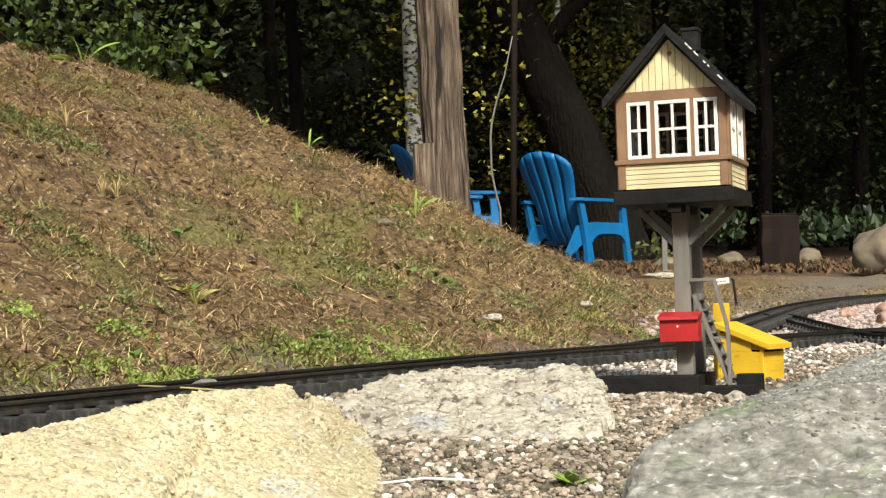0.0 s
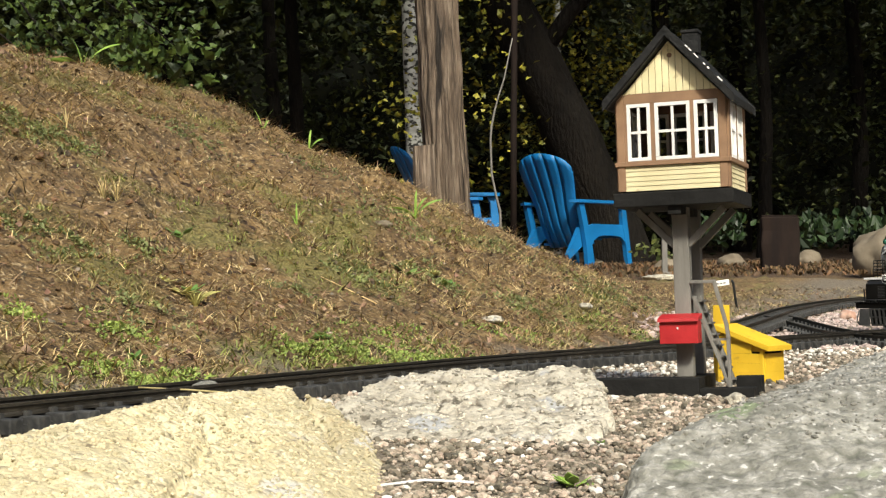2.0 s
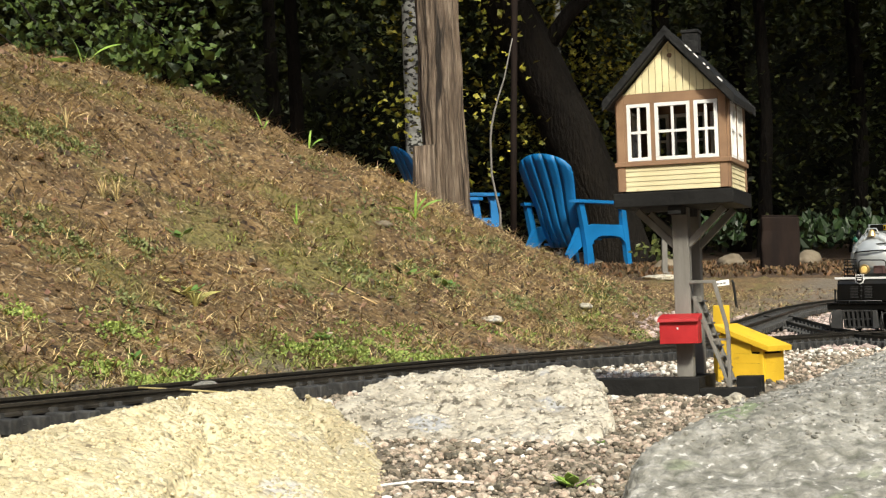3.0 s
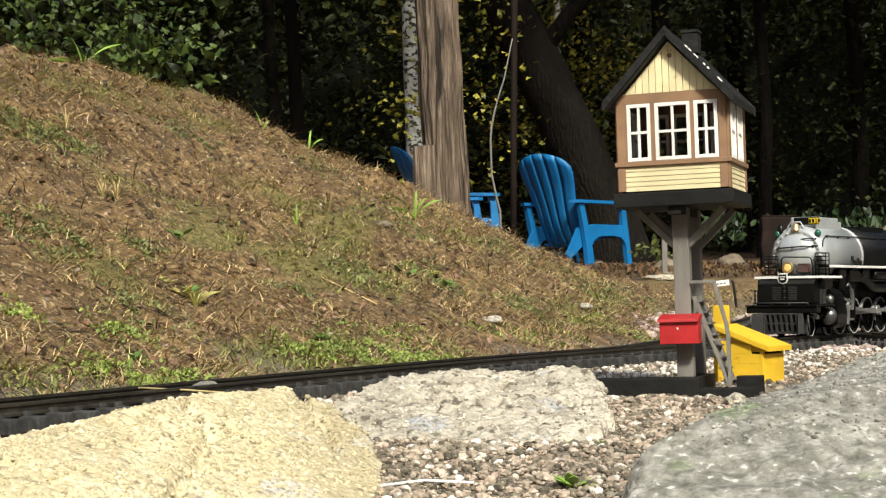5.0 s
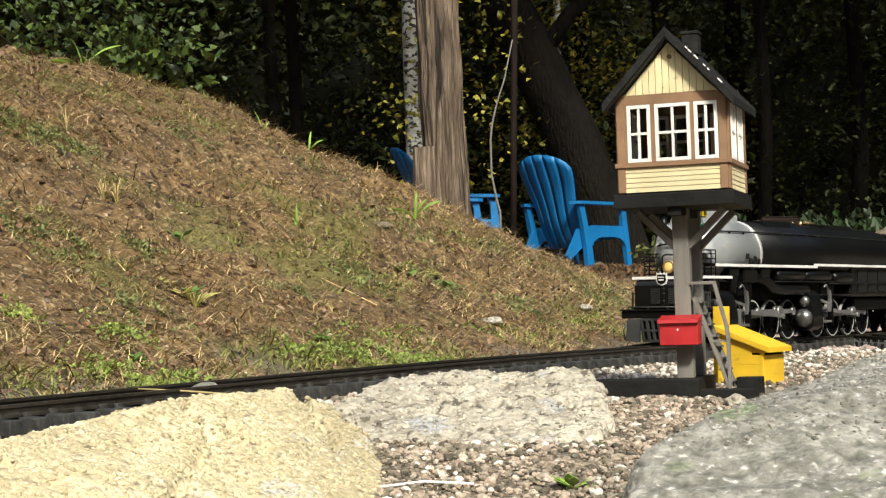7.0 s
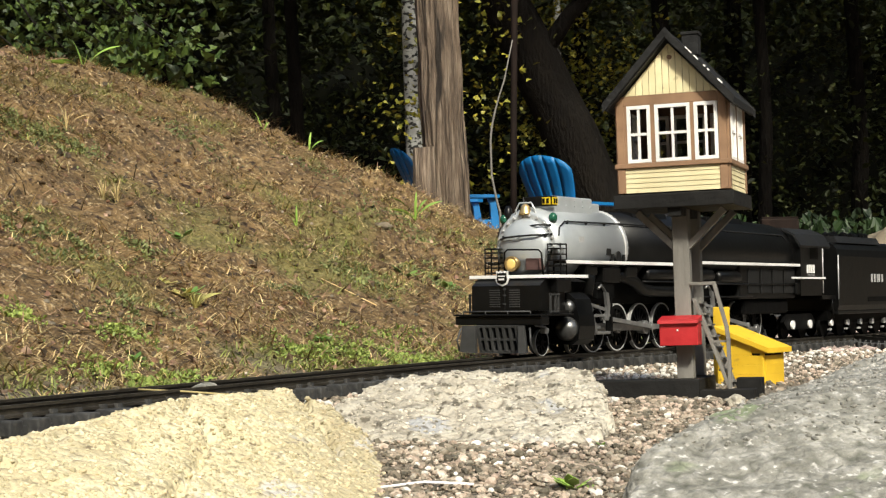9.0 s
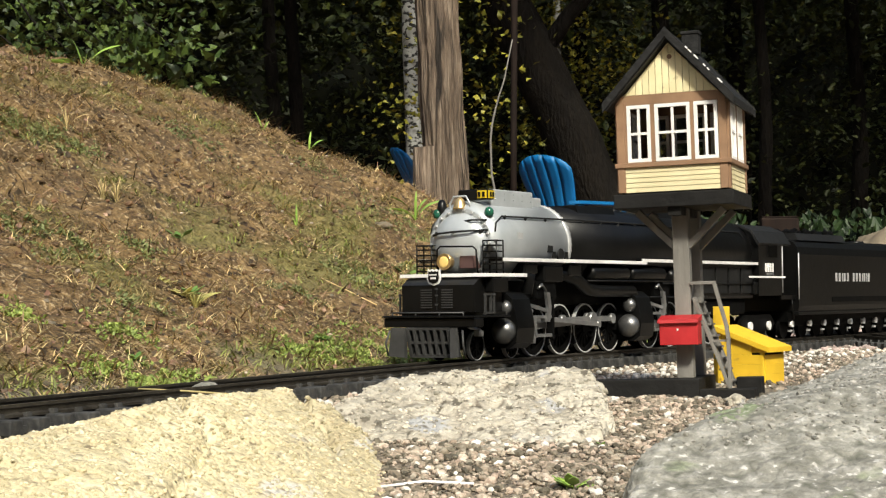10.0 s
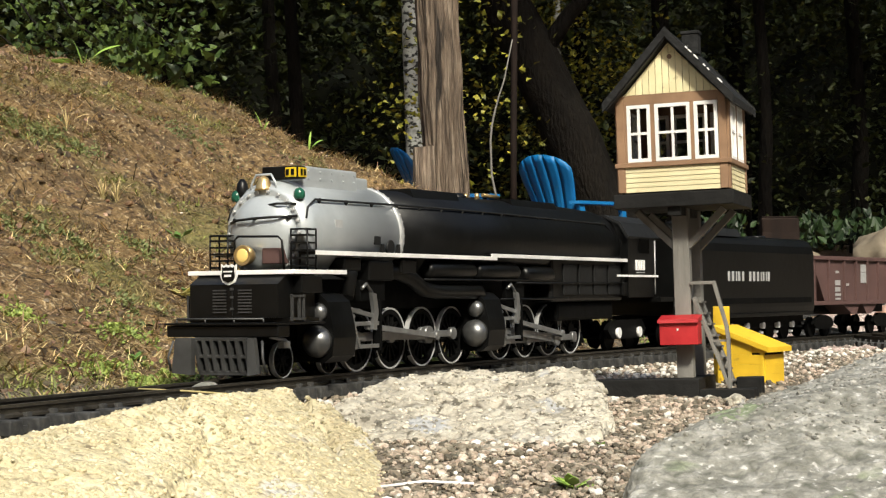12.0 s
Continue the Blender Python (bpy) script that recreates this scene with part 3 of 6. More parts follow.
def tower():
    t = thing("signal_tower", TM, "cream model signal tower with white windows on a grey post", "model building")
    H = 0.0505
    part("platform", B(-0.0545, 0.0545, -0.0545, 0.0545, 0.1725, 0.1855, 0.0008), "base_black", t)
    front = [(-0.0405, -0.0185), (-0.0148, 0.0178), (0.021, 0.0427)]
    pair = [(-0.036, -0.008), (0.002, 0.032)]
    for k, wins in enumerate((front, pair, front, pair)):
        m = Matrix.Rotation(math.pi / 2 * k, 4, "Z") @ T3(0, -H, 0)
        tower_side(t, m, H - (0.0022 if k % 2 else 0), wins)
    part("floor_board", B(-0.047, 0.047, -0.047, 0.047, 0.1857, 0.188), "base_black", t)
    part("ceiling_board", B(-0.0475, 0.0475, -0.0475, 0.0475, 0.2735, 0.2755), "brown", t)
    # gables of upright boards
    for s in (-1, 1):
        for k in range(14):
            x0, x1 = -0.0435 + 0.0062 * k + 0.00025, -0.0435 + 0.0062 * (k + 1) - 0.00025
            top = [0.3215 - abs(x) * 1.09 for x in (x0, x1)]
            outl = [(x0, 0.2757), (x1, 0.2757), (x1, top[1]), (x0, top[0])] if x0 * x1 > 0 else [(x0, 0.2757), (x1, 0.2757), (x1, top[1]), (0.0, 0.3215), (x0, top[0])]
            part("gable_board", P(outl, s * H - 0.0012, s * H + 0.0008, "Y"), "cream", t)
    bm = bmesh.new()
    turned(bm, [(-H - 0.0022, 0.0022), (-H - 0.0008, 0.0022)], "Y", 14, T3(0.001, 0, 0.3085))
    part("vent_hole", bm, "brown", t)
    for s in (-1, 1):
        bm = bmesh.new()
        prism(bm, [(0, 0.3325), (s * 0.0585, 0.2687), (s * 0.0585, 0.2625), (s * 0.056, 0.2625), (0, 0.3235)], -0.063, 0.063, "Y")
        r = part("roof_slope", bm, "roof", t, "dark weathered roof")
        for yy in (-0.0655, 0.0632):
            bm = bmesh.new()
            prism(bm, [(0, 0.334), (s * 0.0598, 0.2688), (s * 0.0598, 0.26), (0, 0.3252)], yy, yy + 0.0023, "Y")
            part("barge_board", bm, "roof", r)
        # White flecks paint the sky's highlight on the right roof edge.
        if s > 0:
            bm = bmesh.new()
            for f in (0.31, 0.36, 0.44, 0.47, 0.58, 0.64, 0.79, 0.83):
                h = random.uniform(0.0007, 0.0016)
                beam(bm, (0.0585 * f, -0.0652, 0.3345 - 0.0638 * f), (0.0585 * f + 2 * h, -0.0652, 0.3345 - 0.0638 * f - 2.2 * h), 0.0018, 0.0012)
            part("edge_chip", bm, "white", r, "pale sky glints painted along the roof edge")
    bm = bmesh.new()
    box(bm, 0.004, 0.019, -0.004, 0.012, 0.316, 0.335, 0.0006)
    box(bm, 0.003, 0.02, -0.005, 0.013, 0.3351, 0.338, 0.0005)
    part("chimney", bm, "roof", t)
    for y in (-0.02, 0.036):
        bm = bmesh.new()
        box(bm, -0.0075, 0.0075, y - 0.0065, y + 0.0065, 0.0166, 0.172, 0.0008)
        p = part("post", bm, "grey_wood", t)
        for s in (-1, 1):
            bm = bmesh.new()
            beam(bm, (s * 0.006, y, 0.137), (s * 0.04, y, 0.1705), 0.0062, 0.007, 0.0005, (0, 1, 0))
            part("brace", bm, "grey_wood", p)
    part("joist", B(-0.006, 0.006, -0.05, 0.05, 0.165, 0.1722), "base_black", t)
    part("base_beam", B(-0.096, 0.0142, -0.037, -0.012, -0.006, 0.0165, 0.0008), "base_black", t)
    part("base_beam", B(-0.008, 0.0142, -0.0118, 0.052, -0.006, 0.0165, 0.0008), "base_black", t)
    part("base_plank", B(0.0144, 0.0635, -0.037, -0.014, -0.006, 0.0065, 0.0006), "base_black", t)
    part("base_beam", B(0.042, 0.0655, 0.0, 0.016, -0.003, 0.0155, 0.0008), "base_black", t)
    # stairs
    for y in (-0.022, 0.006):
        bm = bmesh.new()
        beam(bm, (0.010, y, 0.09), (0.040, y, 0.0075), 0.003, 0.011, 0.0004, (0, 1, 0))
        part("stringer", bm, "grey_wood", t)
    for k in range(8):
        f = (k + 0.5) / 8
        part("tread", B(0.010 + 0.03 * f - 0.0045, 0.010 + 0.03 * f + 0.0045, -0.0202, 0.0042, 0.09 - 0.0825 * f, 0.0915 - 0.0825 * f), "grey_wood", t)
    bm = bmesh.new()
    for a, b in (((0.0075, 0.103), (0.0305, 0.103)), ((0.029, 0.1035), (0.0395, 0.0615)), ((0.039, 0.063), (0.0405, 0.05)), ((0.0402, 0.052), (0.0405, 0.0066))):
        beam(bm, (a[0], -0.025, a[1]), (b[0], -0.025, b[1]), 0.003, 0.0065, 0.0004, (0, 1, 0))
    part("hand_rail", bm, "grey_wood", t)
    bm = bmesh.new()
    beam(bm, (0.024, -0.0245, 0.05), (0.0405, -0.0245, 0.05), 0.002, 0.003, 0, (0, 1, 0))
    part("cross_rail", bm, "grey_wood", t)
    # red letter box on the post
    bx = part("mail_box", B(-0.0185, 0.0165, -0.046, -0.027, 0.0475, 0.0685, 0.0006), "red", t, "red painted box fixed to the post")
    bm = bmesh.new()
    prism(bm, [(-0.0492, 0.0675), (-0.0485, 0.0705), (-0.0268, 0.0745), (-0.0268, 0.069), (-0.046, 0.0687), (-0.046, 0.0675)], -0.0195, 0.0175, "X")
    part("lid", bm, "red", bx)
    part("latch", B(-0.0025, -0.001, -0.0468, -0.0462, 0.0605, 0.0625), "white", bx)
    return t


tower()


def hut():
    t = thing("yellow_hut", pose(0.308, 1.705, -0.0295, 0, 0, -36), "small yellow board hut with a sloping lean-to roof", "model building")
    w, d = 0.025, 0.022

    def roof_z(x):
        return 0.0605 - (x + w) * 0.36
    for k in range(6):
        z = 0.0 + k * 0.0095
        for s in (-1, 1):
            x1 = w
            if z + 0.009 > roof_z(w):
                x1 = min(w, max(-w + 0.006, -w + (0.0605 - z - 0.0093) / 0.36))
            part("board", B(-w + 0.0042, min(x1, w - 0.0042), s * d - 0.001, s * d + 0.001, z, z + 0.0094, 0.0002), "yellow", t)
        for s in (-1, 1):
            if z + 0.009 < roof_z(s * w):
                part("board", B(s * w - 0.001, s * w + 0.001, -d + 0.0012, d - 0.0012, z, z + 0.0094, 0.0002), "yellow", t)
    for s in (-1, 1):
        for q in (-1, 1):
            part("corner_post", B(s * (w - 0.002) - 0.002, s * (w - 0.002) + 0.002, q * d - 0.0016, q * d + 0.0016, 0, roof_z(s * w) - 0.001, 0.0003), "yellow", t)
    part("inner_wall", B(-w + 0.0015, w - 0.0015, -d + 0.0015, d - 0.0015, 0, 0.04), "base_black", t)
    bm = bmesh.new()
    prism(bm, [(-w - 0.003, 0.0622), (w + 0.007, 0.0622 - 0.36 * (2 * w + 0.01)), (w + 0.007, 0.0672 - 0.36 * (2 * w + 0.01)), (-w - 0.003, 0.0672)], -d - 0.005, d + 0.005, "Y")
    part("roof", bm, "yellow", t, "yellow painted plank roof")
    bm = bmesh.new()
    prism(bm, [(-w, 0.04), (w, 0.04), (w, 0.0605 - 0.36 * 2 * w), (-w, 0.0605)], -d + 0.001, d - 0.001, "Y")
    part("gable_filler", bm, "yellow", t)
    part("chimney_post", B(-w - 0.0125, -w - 0.0015, -0.008, 0.008, 0, 0.086, 0.0006), "yellow", t)
    return t


hut()


# ---- small things by the line ----
def plant_label():
    t = thing("plant_label", pose(0.724, 4.2, 0.008, 0, 0, 8), "white marker tag on a thin black stem", "marker")
    bm = bmesh.new()
    tube(bm, [(0.004, 0, -0.02), (0.001, 0, 0.03), (-0.006, 0, 0.085), (-0.01, 0, 0.092)], 0.0035, 8)
    part("stem", bm, "black_matt", t)
    part("tag", B(-0.045, -0.006, -0.003, 0.002, 0.082, 0.096, 0.001, m=Matrix.Rotation(radians(-7), 4, "Y")), "white", t, "white tag with faint marks")
    for k in range(3):
        part("print_bar", B(-0.04 + 0.009 * k, -0.034 + 0.009 * k, -0.0042, -0.0032, 0.087, 0.09, m=Matrix.Rotation(radians(-7), 4, "Y")), "grey_wood", t)


plant_label()


def rock(bm, r, squash=(1, 1, 1), bumps=0.25, seed=0.0, m=None, sub=3):
    vs = bmesh.ops.create_icosphere(bm, subdivisions=sub, radius=1)["verts"]
    for v in vs:
        n = v.co.normalized()
        k = 1 + bumps * noise.noise(n * 1.6 + Vector((seed, 0, 0))) + bumps * 0.4 * noise.noise(n * 4.5 + Vector((0, seed, 0)))
        v.co = Vector((n.x * squash[0], n.y * squash[1], n.z * squash[2])) * r * k
    for f in bm.faces:
        f.smooth = True
    if m is not None:
        bmesh.ops.transform(bm, matrix=m, verts=vs)
    return bm


def put_rock(name, x, y, r, squash, mat, label, lift=0.3, rz=0, sub=4):
    bm = bmesh.new()
    rock(bm, r, squash, 0.3, x * 7 + y, None, sub)
    ob = part(name, bm, mat, None)
    ob.matrix_world = pose(x, y, soil_z(x, y) + r * squash[2] * lift, 0, 0, rz)
    return tagged(ob, label, "stone")


M["pink_rock"] = material("pink_granite", [(0.3, 0.16, 0.11), (0.45, 0.27, 0.2), (0.55, 0.42, 0.34)], 30, 0.9, bump=0.5)
put_rock("garden_boulder", 2.62, 9.75, 0.24, (1.0, 0.8, 0.82), "boulder", "rounded tan boulder at the edge of the litter", 0.55)
for x, y, r in ((1.02, 3.85, 0.035), (0.955, 3.62, 0.03), (1.06, 3.72, 0.03), (1.12, 4.02, 0.04), (0.9, 3.78, 0.022)):
    put_rock("loose_rock", x, y, r, (1.2, 0.9, 0.7), "pink_rock", "pinkish broken rock lying inside the track loop", 0.4, x * 300, 3)
for x, y, r in ((1.3, 14.4, 0.075), (2.25, 13.2, 0.1), (2.93, 13.6, 0.1), (1.75, 13.0, 0.06), (3.15, 12.9, 0.06), (1.62, 12.2, 0.08)):
    put_rock("border_stone", x, y, r, (1.4, 1, 0.75), "boulder", "grey-brown border stone among fallen leaves, coloured dimmer for shade", 0.45, x * 200, 3)
put_rock("pale_stone", 0.072, 2.52, 0.012, (1.5, 0.8, 0.5), "whitestone", "flat white stone lying on the soil bank", 0.6, 10, 3)
put_rock("pale_stone", 1.12, 8.6, 0.075, (1.5, 0.8, 0.25), "whitestone", "flat white stone lying on the ground", 0.8, 10, 3)
put_rock("pale_stone", 0.247, 2.95, 0.012, (1.5, 0.8, 0.5), "whitestone", "flat pale stone lying on the soil bank", 0.6, 60, 3)
put_rock("pale_stone", -0.103, 2.9, 0.012, (1.5, 0.8, 0.6), "boulder", "tan stone lying on the soil bank", 0.6, 30, 3)
put_rock("track_pebble", 0.255, 1.487, 0.0075, (1.3, 1, 0.9), "whitestone", "small white pebble by the tower base", 0.6, 30, 3)
put_rock("track_pebble", -0.195, 1.385, 0.012, (1.2, 1, 0.8), "granite", "grey chip of stone lying on the ties", 1.4, 30, 3)


def stump_block():
    t = thing("wood_block", pose(2.345, 11.8, ground_z(2.345, 11.8) - 0.01, 0, 0, -8), "dark brown weathered wooden stump block with shade in its colour", "stump")
    bm = bmesh.new()
    box(bm, -0.13, 0.13, -0.12, 0.12, 0, 0.38, 0.012)
    bmesh.ops.subdivide_edges(bm, edges=bm.edges, cuts=3, use_grid_fill=True)
    for v in bm.verts:
        v.co += Vector((0.012, 0.012, 0.008)) * noise.noise(v.co * 9)
    part("block", bm, "wood_dark", t)
    part("cap", B(-0.125, 0.12, -0.11, 0.115, 0.381, 0.39, 0.003), "wood_dark", t)


# Dark brown wood, lowered further so the block looks shaded by the trees.
M["wood_dark"] = material("shade_darkened_wood", [(0.007, 0.0045, 0.004), (0.022, 0.014, 0.011)], 14, 0.9, spec=0.15, bump=0.6, stretch=(1, 1, 0.2))
stump_block()
st = thing("garden_stake", pose(1.307, 10.0, ground_z(1.307, 10) - 0.02), "pale grey wooden stake with a foot block", "stake")
part("shaft", B(-0.016, 0.016, -0.016, 0.016, 0, 0.26, 0.003), "grey_wood", st)
part("foot", B(-0.03, 0.045, -0.03, 0.03, 0, 0.05, 0.003), "grey_wood", st)


# ---- blue garden chairs ----
def chair(m, label):
    """Moulded low chair facing +X: fan back of five slats bent into the seat, side frames with an arched gap."""
    t = thing("garden_chair", m, label, "chair", "blue chairs under the trees")
    prof = [(0.2, -0.07, 0.2), (0.3, -0.14, 0.205), (0.42, -0.2, 0.21), (0.53, -0.235, 0.22), (0.64, -0.275, 0.25), (0.76, -0.325, 0.28), (0.87, -0.375, 0.29), (0.97, -0.42, 0.29)]
    zs, xs, ws = zip(*prof)
    for k in range(5):
        f0, f1 = -1 + 0.4 * k + 0.022, -1 + 0.4 * (k + 1) - 0.022
        bm = bmesh.new()
        rows = []
        for i in range(13):
            row = []
            for f in (f0, (2 * f0 + f1) / 3, (f0 + 2 * f1) / 3, f1):
                ztop = 0.82 + 0.15 * math.sqrt(max(0.0, 1 - f * f))
                z = 0.2 + (ztop - 0.2) * i / 12
                w = float(np.interp(z, zs, ws))
                row.append((float(np.interp(z, zs, xs)) - 0.045 * (1 - f * f), w * f, z))
            rows.append([bm.verts.new(p) for p in row] + [bm.verts.new((p[0] + 0.02, p[1], p[2])) for p in reversed(row)])
        n = len(rows[0])
        for p, q in zip(rows, rows[1:]):
            for j in range(n):
                bm.faces.new((p[j], p[(j + 1) % n], q[(j + 1) % n], q[j])).smooth = j in (0, 1, 2, 4, 5, 6)
        bm.faces.new(rows[0][::-1])
        bm.faces.new(rows[-1])
        bmesh.ops.recalc_face_normals(bm, faces=bm.faces)
        part("back_slat", bm, "blue", t)
    for z in (0.24, 0.52, 0.8):
        x, w = float(np.interp(z, zs, xs)), float(np.interp(z, zs, ws)) * 0.96
        bm = bmesh.new()
        tube(bm, [(x + 0.022 - 0.045 * (1 - f * f), w * f, z) for f in np.linspace(-1, 1, 9)], 0.012, 8)
        part("back_rail", bm, "blue", t)
    for k in range(5):
        x = -0.1 + 0.088 * k
        zc = 0.22 + 0.034 * k
        part("seat_slat", B(x, x + 0.08, -0.25, 0.25, zc, zc + 0.02, 0.005), "blue", t)
    part("front_apron", B(0.335, 0.36, -0.27, 0.27, 0.28, 0.39, 0.006), "blue", t)
    for s in (-1, 1):
        y0, y1 = s * 0.29 - 0.02, s * 0.29 + 0.02
        part("rear_leg", P([(-0.29, 0.556), (-0.225, 0.556), (-0.17, 0.36), (-0.125, 0.2), (-0.085, 0.0), (-0.18, 0.0), (-0.2, 0.2), (-0.235, 0.36)], y0, y1, "Y"), "blue", t)
        part("front_leg", P([(0.25, 0.556), (0.31, 0.556), (0.345, 0.36), (0.405, 0.0), (0.345, 0.0), (0.315, 0.2), (0.275, 0.38), (0.27, 0.5)], y0, y1, "Y"), "blue", t)
        part("side_rail", P([(-0.172, 0.365), (-0.1, 0.385), (0.277, 0.385), (0.313, 0.215), (0.295, 0.25), (0.25, 0.28), (0.18, 0.292), (0.02, 0.292), (-0.05, 0.278), (-0.1, 0.245), (-0.127, 0.206)], y0 + 0.003, y1 - 0.003, "Y"), "blue", t)
        part("tail_rail", P([(-0.235, 0.355), (-0.2, 0.2), (-0.3, 0.13), (-0.36, 0.09), (-0.38, 0.13), (-0.3, 0.25)], s * 0.245 - 0.018, s * 0.245 + 0.018, "Y"), "blue", t)
        bm = bmesh.new()
        prism(bm, [(-0.34, s * 0.25), (-0.3, s * 0.33), (0.1, s * 0.355), (0.3, s * 0.35), (0.345, s * 0.32), (0.345, s * 0.26), (0.3, s * 0.235)], 0.557, 0.582, "Z")
        part("armrest", bm, "blue", t)
    return t


CZ0 = ground_z(1.11, 14.2) - 0.03
c1 = chair(pose(1.105, 14.3, CZ0, 0, 0, 45), "bright blue moulded garden chair on leaf litter")
copy_thing(c1, pose(0.05, 13.6, CZ0 + 0.03, 0, 0, 12))


# ---- trees ----
def trunk(name, pts, radii, mat, label, knots=0.08, seg=26, ribs=0):
    """A trunk with an uneven, ribbed surface through a few centre points, as a tree with limb stubs."""
    bm = bmesh.new()
    P_ = np.array(pts, float)
    s = np.linspace(0, len(P_) - 1, 60)
    line = np.stack([np.interp(s, range(len(P_)), P_[:, k]) for k in range(3)], 1)
    rad = np.interp(s, range(len(P_)), radii)
    tube(bm, line.tolist(), rad.tolist(), seg)
    for v in bm.verts:
        i = int(np.argmin(np.abs(line[:, 2] - v.co.z)))
        c = Vector(line[i])
        d = v.co - c
        d.z = 0
        if d.length > 1e-4:
            a = math.atan2(d.y, d.x)
            rib = ribs * (abs(math.sin(a * 5.5 + 2 * noise.noise(Vector((0, 0, v.co.z * 1.3))))) - 0.5 + 0.8 * noise.noise(Vector((math.cos(a) * 7, math.sin(a) * 7, v.co.z * 0.7))))
            v.co += d * (knots * 2.2 * noise.noise(Vector((math.cos(a) * 1.4, math.sin(a) * 1.4, v.co.z * 1.6))) + rib + knots * noise.noise(Vector((math.cos(a) * 5, math.sin(a) * 5, v.co.z * 2.5))))
    t = thing(name, Matrix.Identity(4), label, "tree")
    part("trunk", bm, mat, t)
    return t


gz = ground_z(0.1, 12.5)
cedar = trunk("cedar_tree", [(0.09, 12.5, gz - 0.1), (0.07, 12.5, gz + 0.25), (0.045, 12.5, 0.75), (0.01, 12.5, 1.4), (-0.02, 12.5, 2.0), (-0.05, 12.5, 2.7), (-0.1, 12.5, 4.5), (-0.15, 12.5, 7)], [0.24, 0.185, 0.155, 0.145, 0.15, 0.155, 0.13, 0.08], "bark", "old cedar trunk with shaggy grey-brown bark", 0.07, 96, 0.13)
bm = bmesh.new()
tube(bm, [(-0.12, 12.33, gz - 0.1), (-0.125, 12.32, 0.8), (-0.13, 12.31, 1.17)], [0.1, 0.085, 0.075], 18)
for v in bm.verts:
    v.co += Vector((0.012, 0.012, 0.02)) * noise.noise(v.co * 9)
part("cut_stub", bm, "bark", cedar)
birch = trunk("birch_tree", [(-0.2, 16, 0.2), (-0.25, 16, 1.28), (-0.28, 16, 2.2), (-0.31, 16, 3.3), (-0.4, 16, 6.5)], [0.1, 0.085, 0.078, 0.07, 0.04], "birch", "slim white birch trunk with black marks", 0.04, 16)
trunk("birch_tree", [(1.36, 20, 0.4), (1.38, 20, 2.5), (1.385, 20, 3.9), (1.4, 20, 8)], [0.06, 0.045, 0.042, 0.02], "birch", "thin white birch stem among leaves", 0.04, 12)
trunk("leaning_tree", [(1.85, 17, 0.3), (1.62, 17, 0.95), (1.22, 17, 1.85), (0.85, 17, 2.6), (0.45, 17, 3.4), (-0.2, 17, 5.0), (-0.6, 17, 7)], [0.34, 0.28, 0.26, 0.25, 0.25, 0.2, 0.1], "shaded_dark_bark", "thick dark trunk leaning over the chairs", 0.06, 24, 0.05)
lean_tree = bpy.data.objects["leaning_tree"]
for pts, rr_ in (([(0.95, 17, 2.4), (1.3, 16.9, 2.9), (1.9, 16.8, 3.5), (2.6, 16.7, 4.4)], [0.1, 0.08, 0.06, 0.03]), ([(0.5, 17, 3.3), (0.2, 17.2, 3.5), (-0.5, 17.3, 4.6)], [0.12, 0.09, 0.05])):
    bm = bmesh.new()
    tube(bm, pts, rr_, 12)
    part("limb", bm, "shaded_dark_bark", lean_tree)
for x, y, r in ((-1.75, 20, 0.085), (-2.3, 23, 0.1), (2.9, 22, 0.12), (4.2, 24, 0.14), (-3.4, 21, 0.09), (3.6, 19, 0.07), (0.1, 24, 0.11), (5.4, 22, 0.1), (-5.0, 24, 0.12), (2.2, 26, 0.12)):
    trunk("forest_tree", [(x, y, ground_z(x, y) - 0.1), (x + 0.05, y, 2.0), (x - 0.05, y, 4.0), (x + 0.1, y, 8.0)], [r * 1.3, r, r * 0.9, r * 0.4], "shaded_dark_bark", "woodland trunk coloured near-black for deep shade", 0.06, 12)
bm = bmesh.new()
tube(bm, [(0.497, 12, gz - 0.1), (0.51, 12, 1.2), (0.532, 12, 2.4), (0.54, 12, 3.2)], 0.024, 10)
pole = thing("iron_pole", Matrix.Identity(4), "thin dark iron pole standing among the trees", "pole")
part("shaft", bm, "wood_dark", pole)
bm = bmesh.new()
tube(bm, [(0.502, 11.8, 1.865), (0.47, 11.8, 1.72), (0.443, 11.8, 1.589), (0.4, 11.8, 1.46), (0.37, 11.8, 1.352), (0.35, 11.8, 1.26), (0.34, 11.8, 1.16), (0.345, 11.8, 0.918), (0.375, 11.8, 0.76), (0.401, 11.8, 0.66), (0.405, 11.8, 0.4), (0.41, 11.8, 0.2)], [0.004, 0.005, 0.006, 0.006, 0.007, 0.008, 0.008, 0.008, 0.008, 0.009, 0.009, 0.009], 8)
vine = thing("dead_vine", Matrix.Identity(4), "pale bare vine stem hanging beside the pole", "vine")
part("stem", bm, "grey_wood", vine)


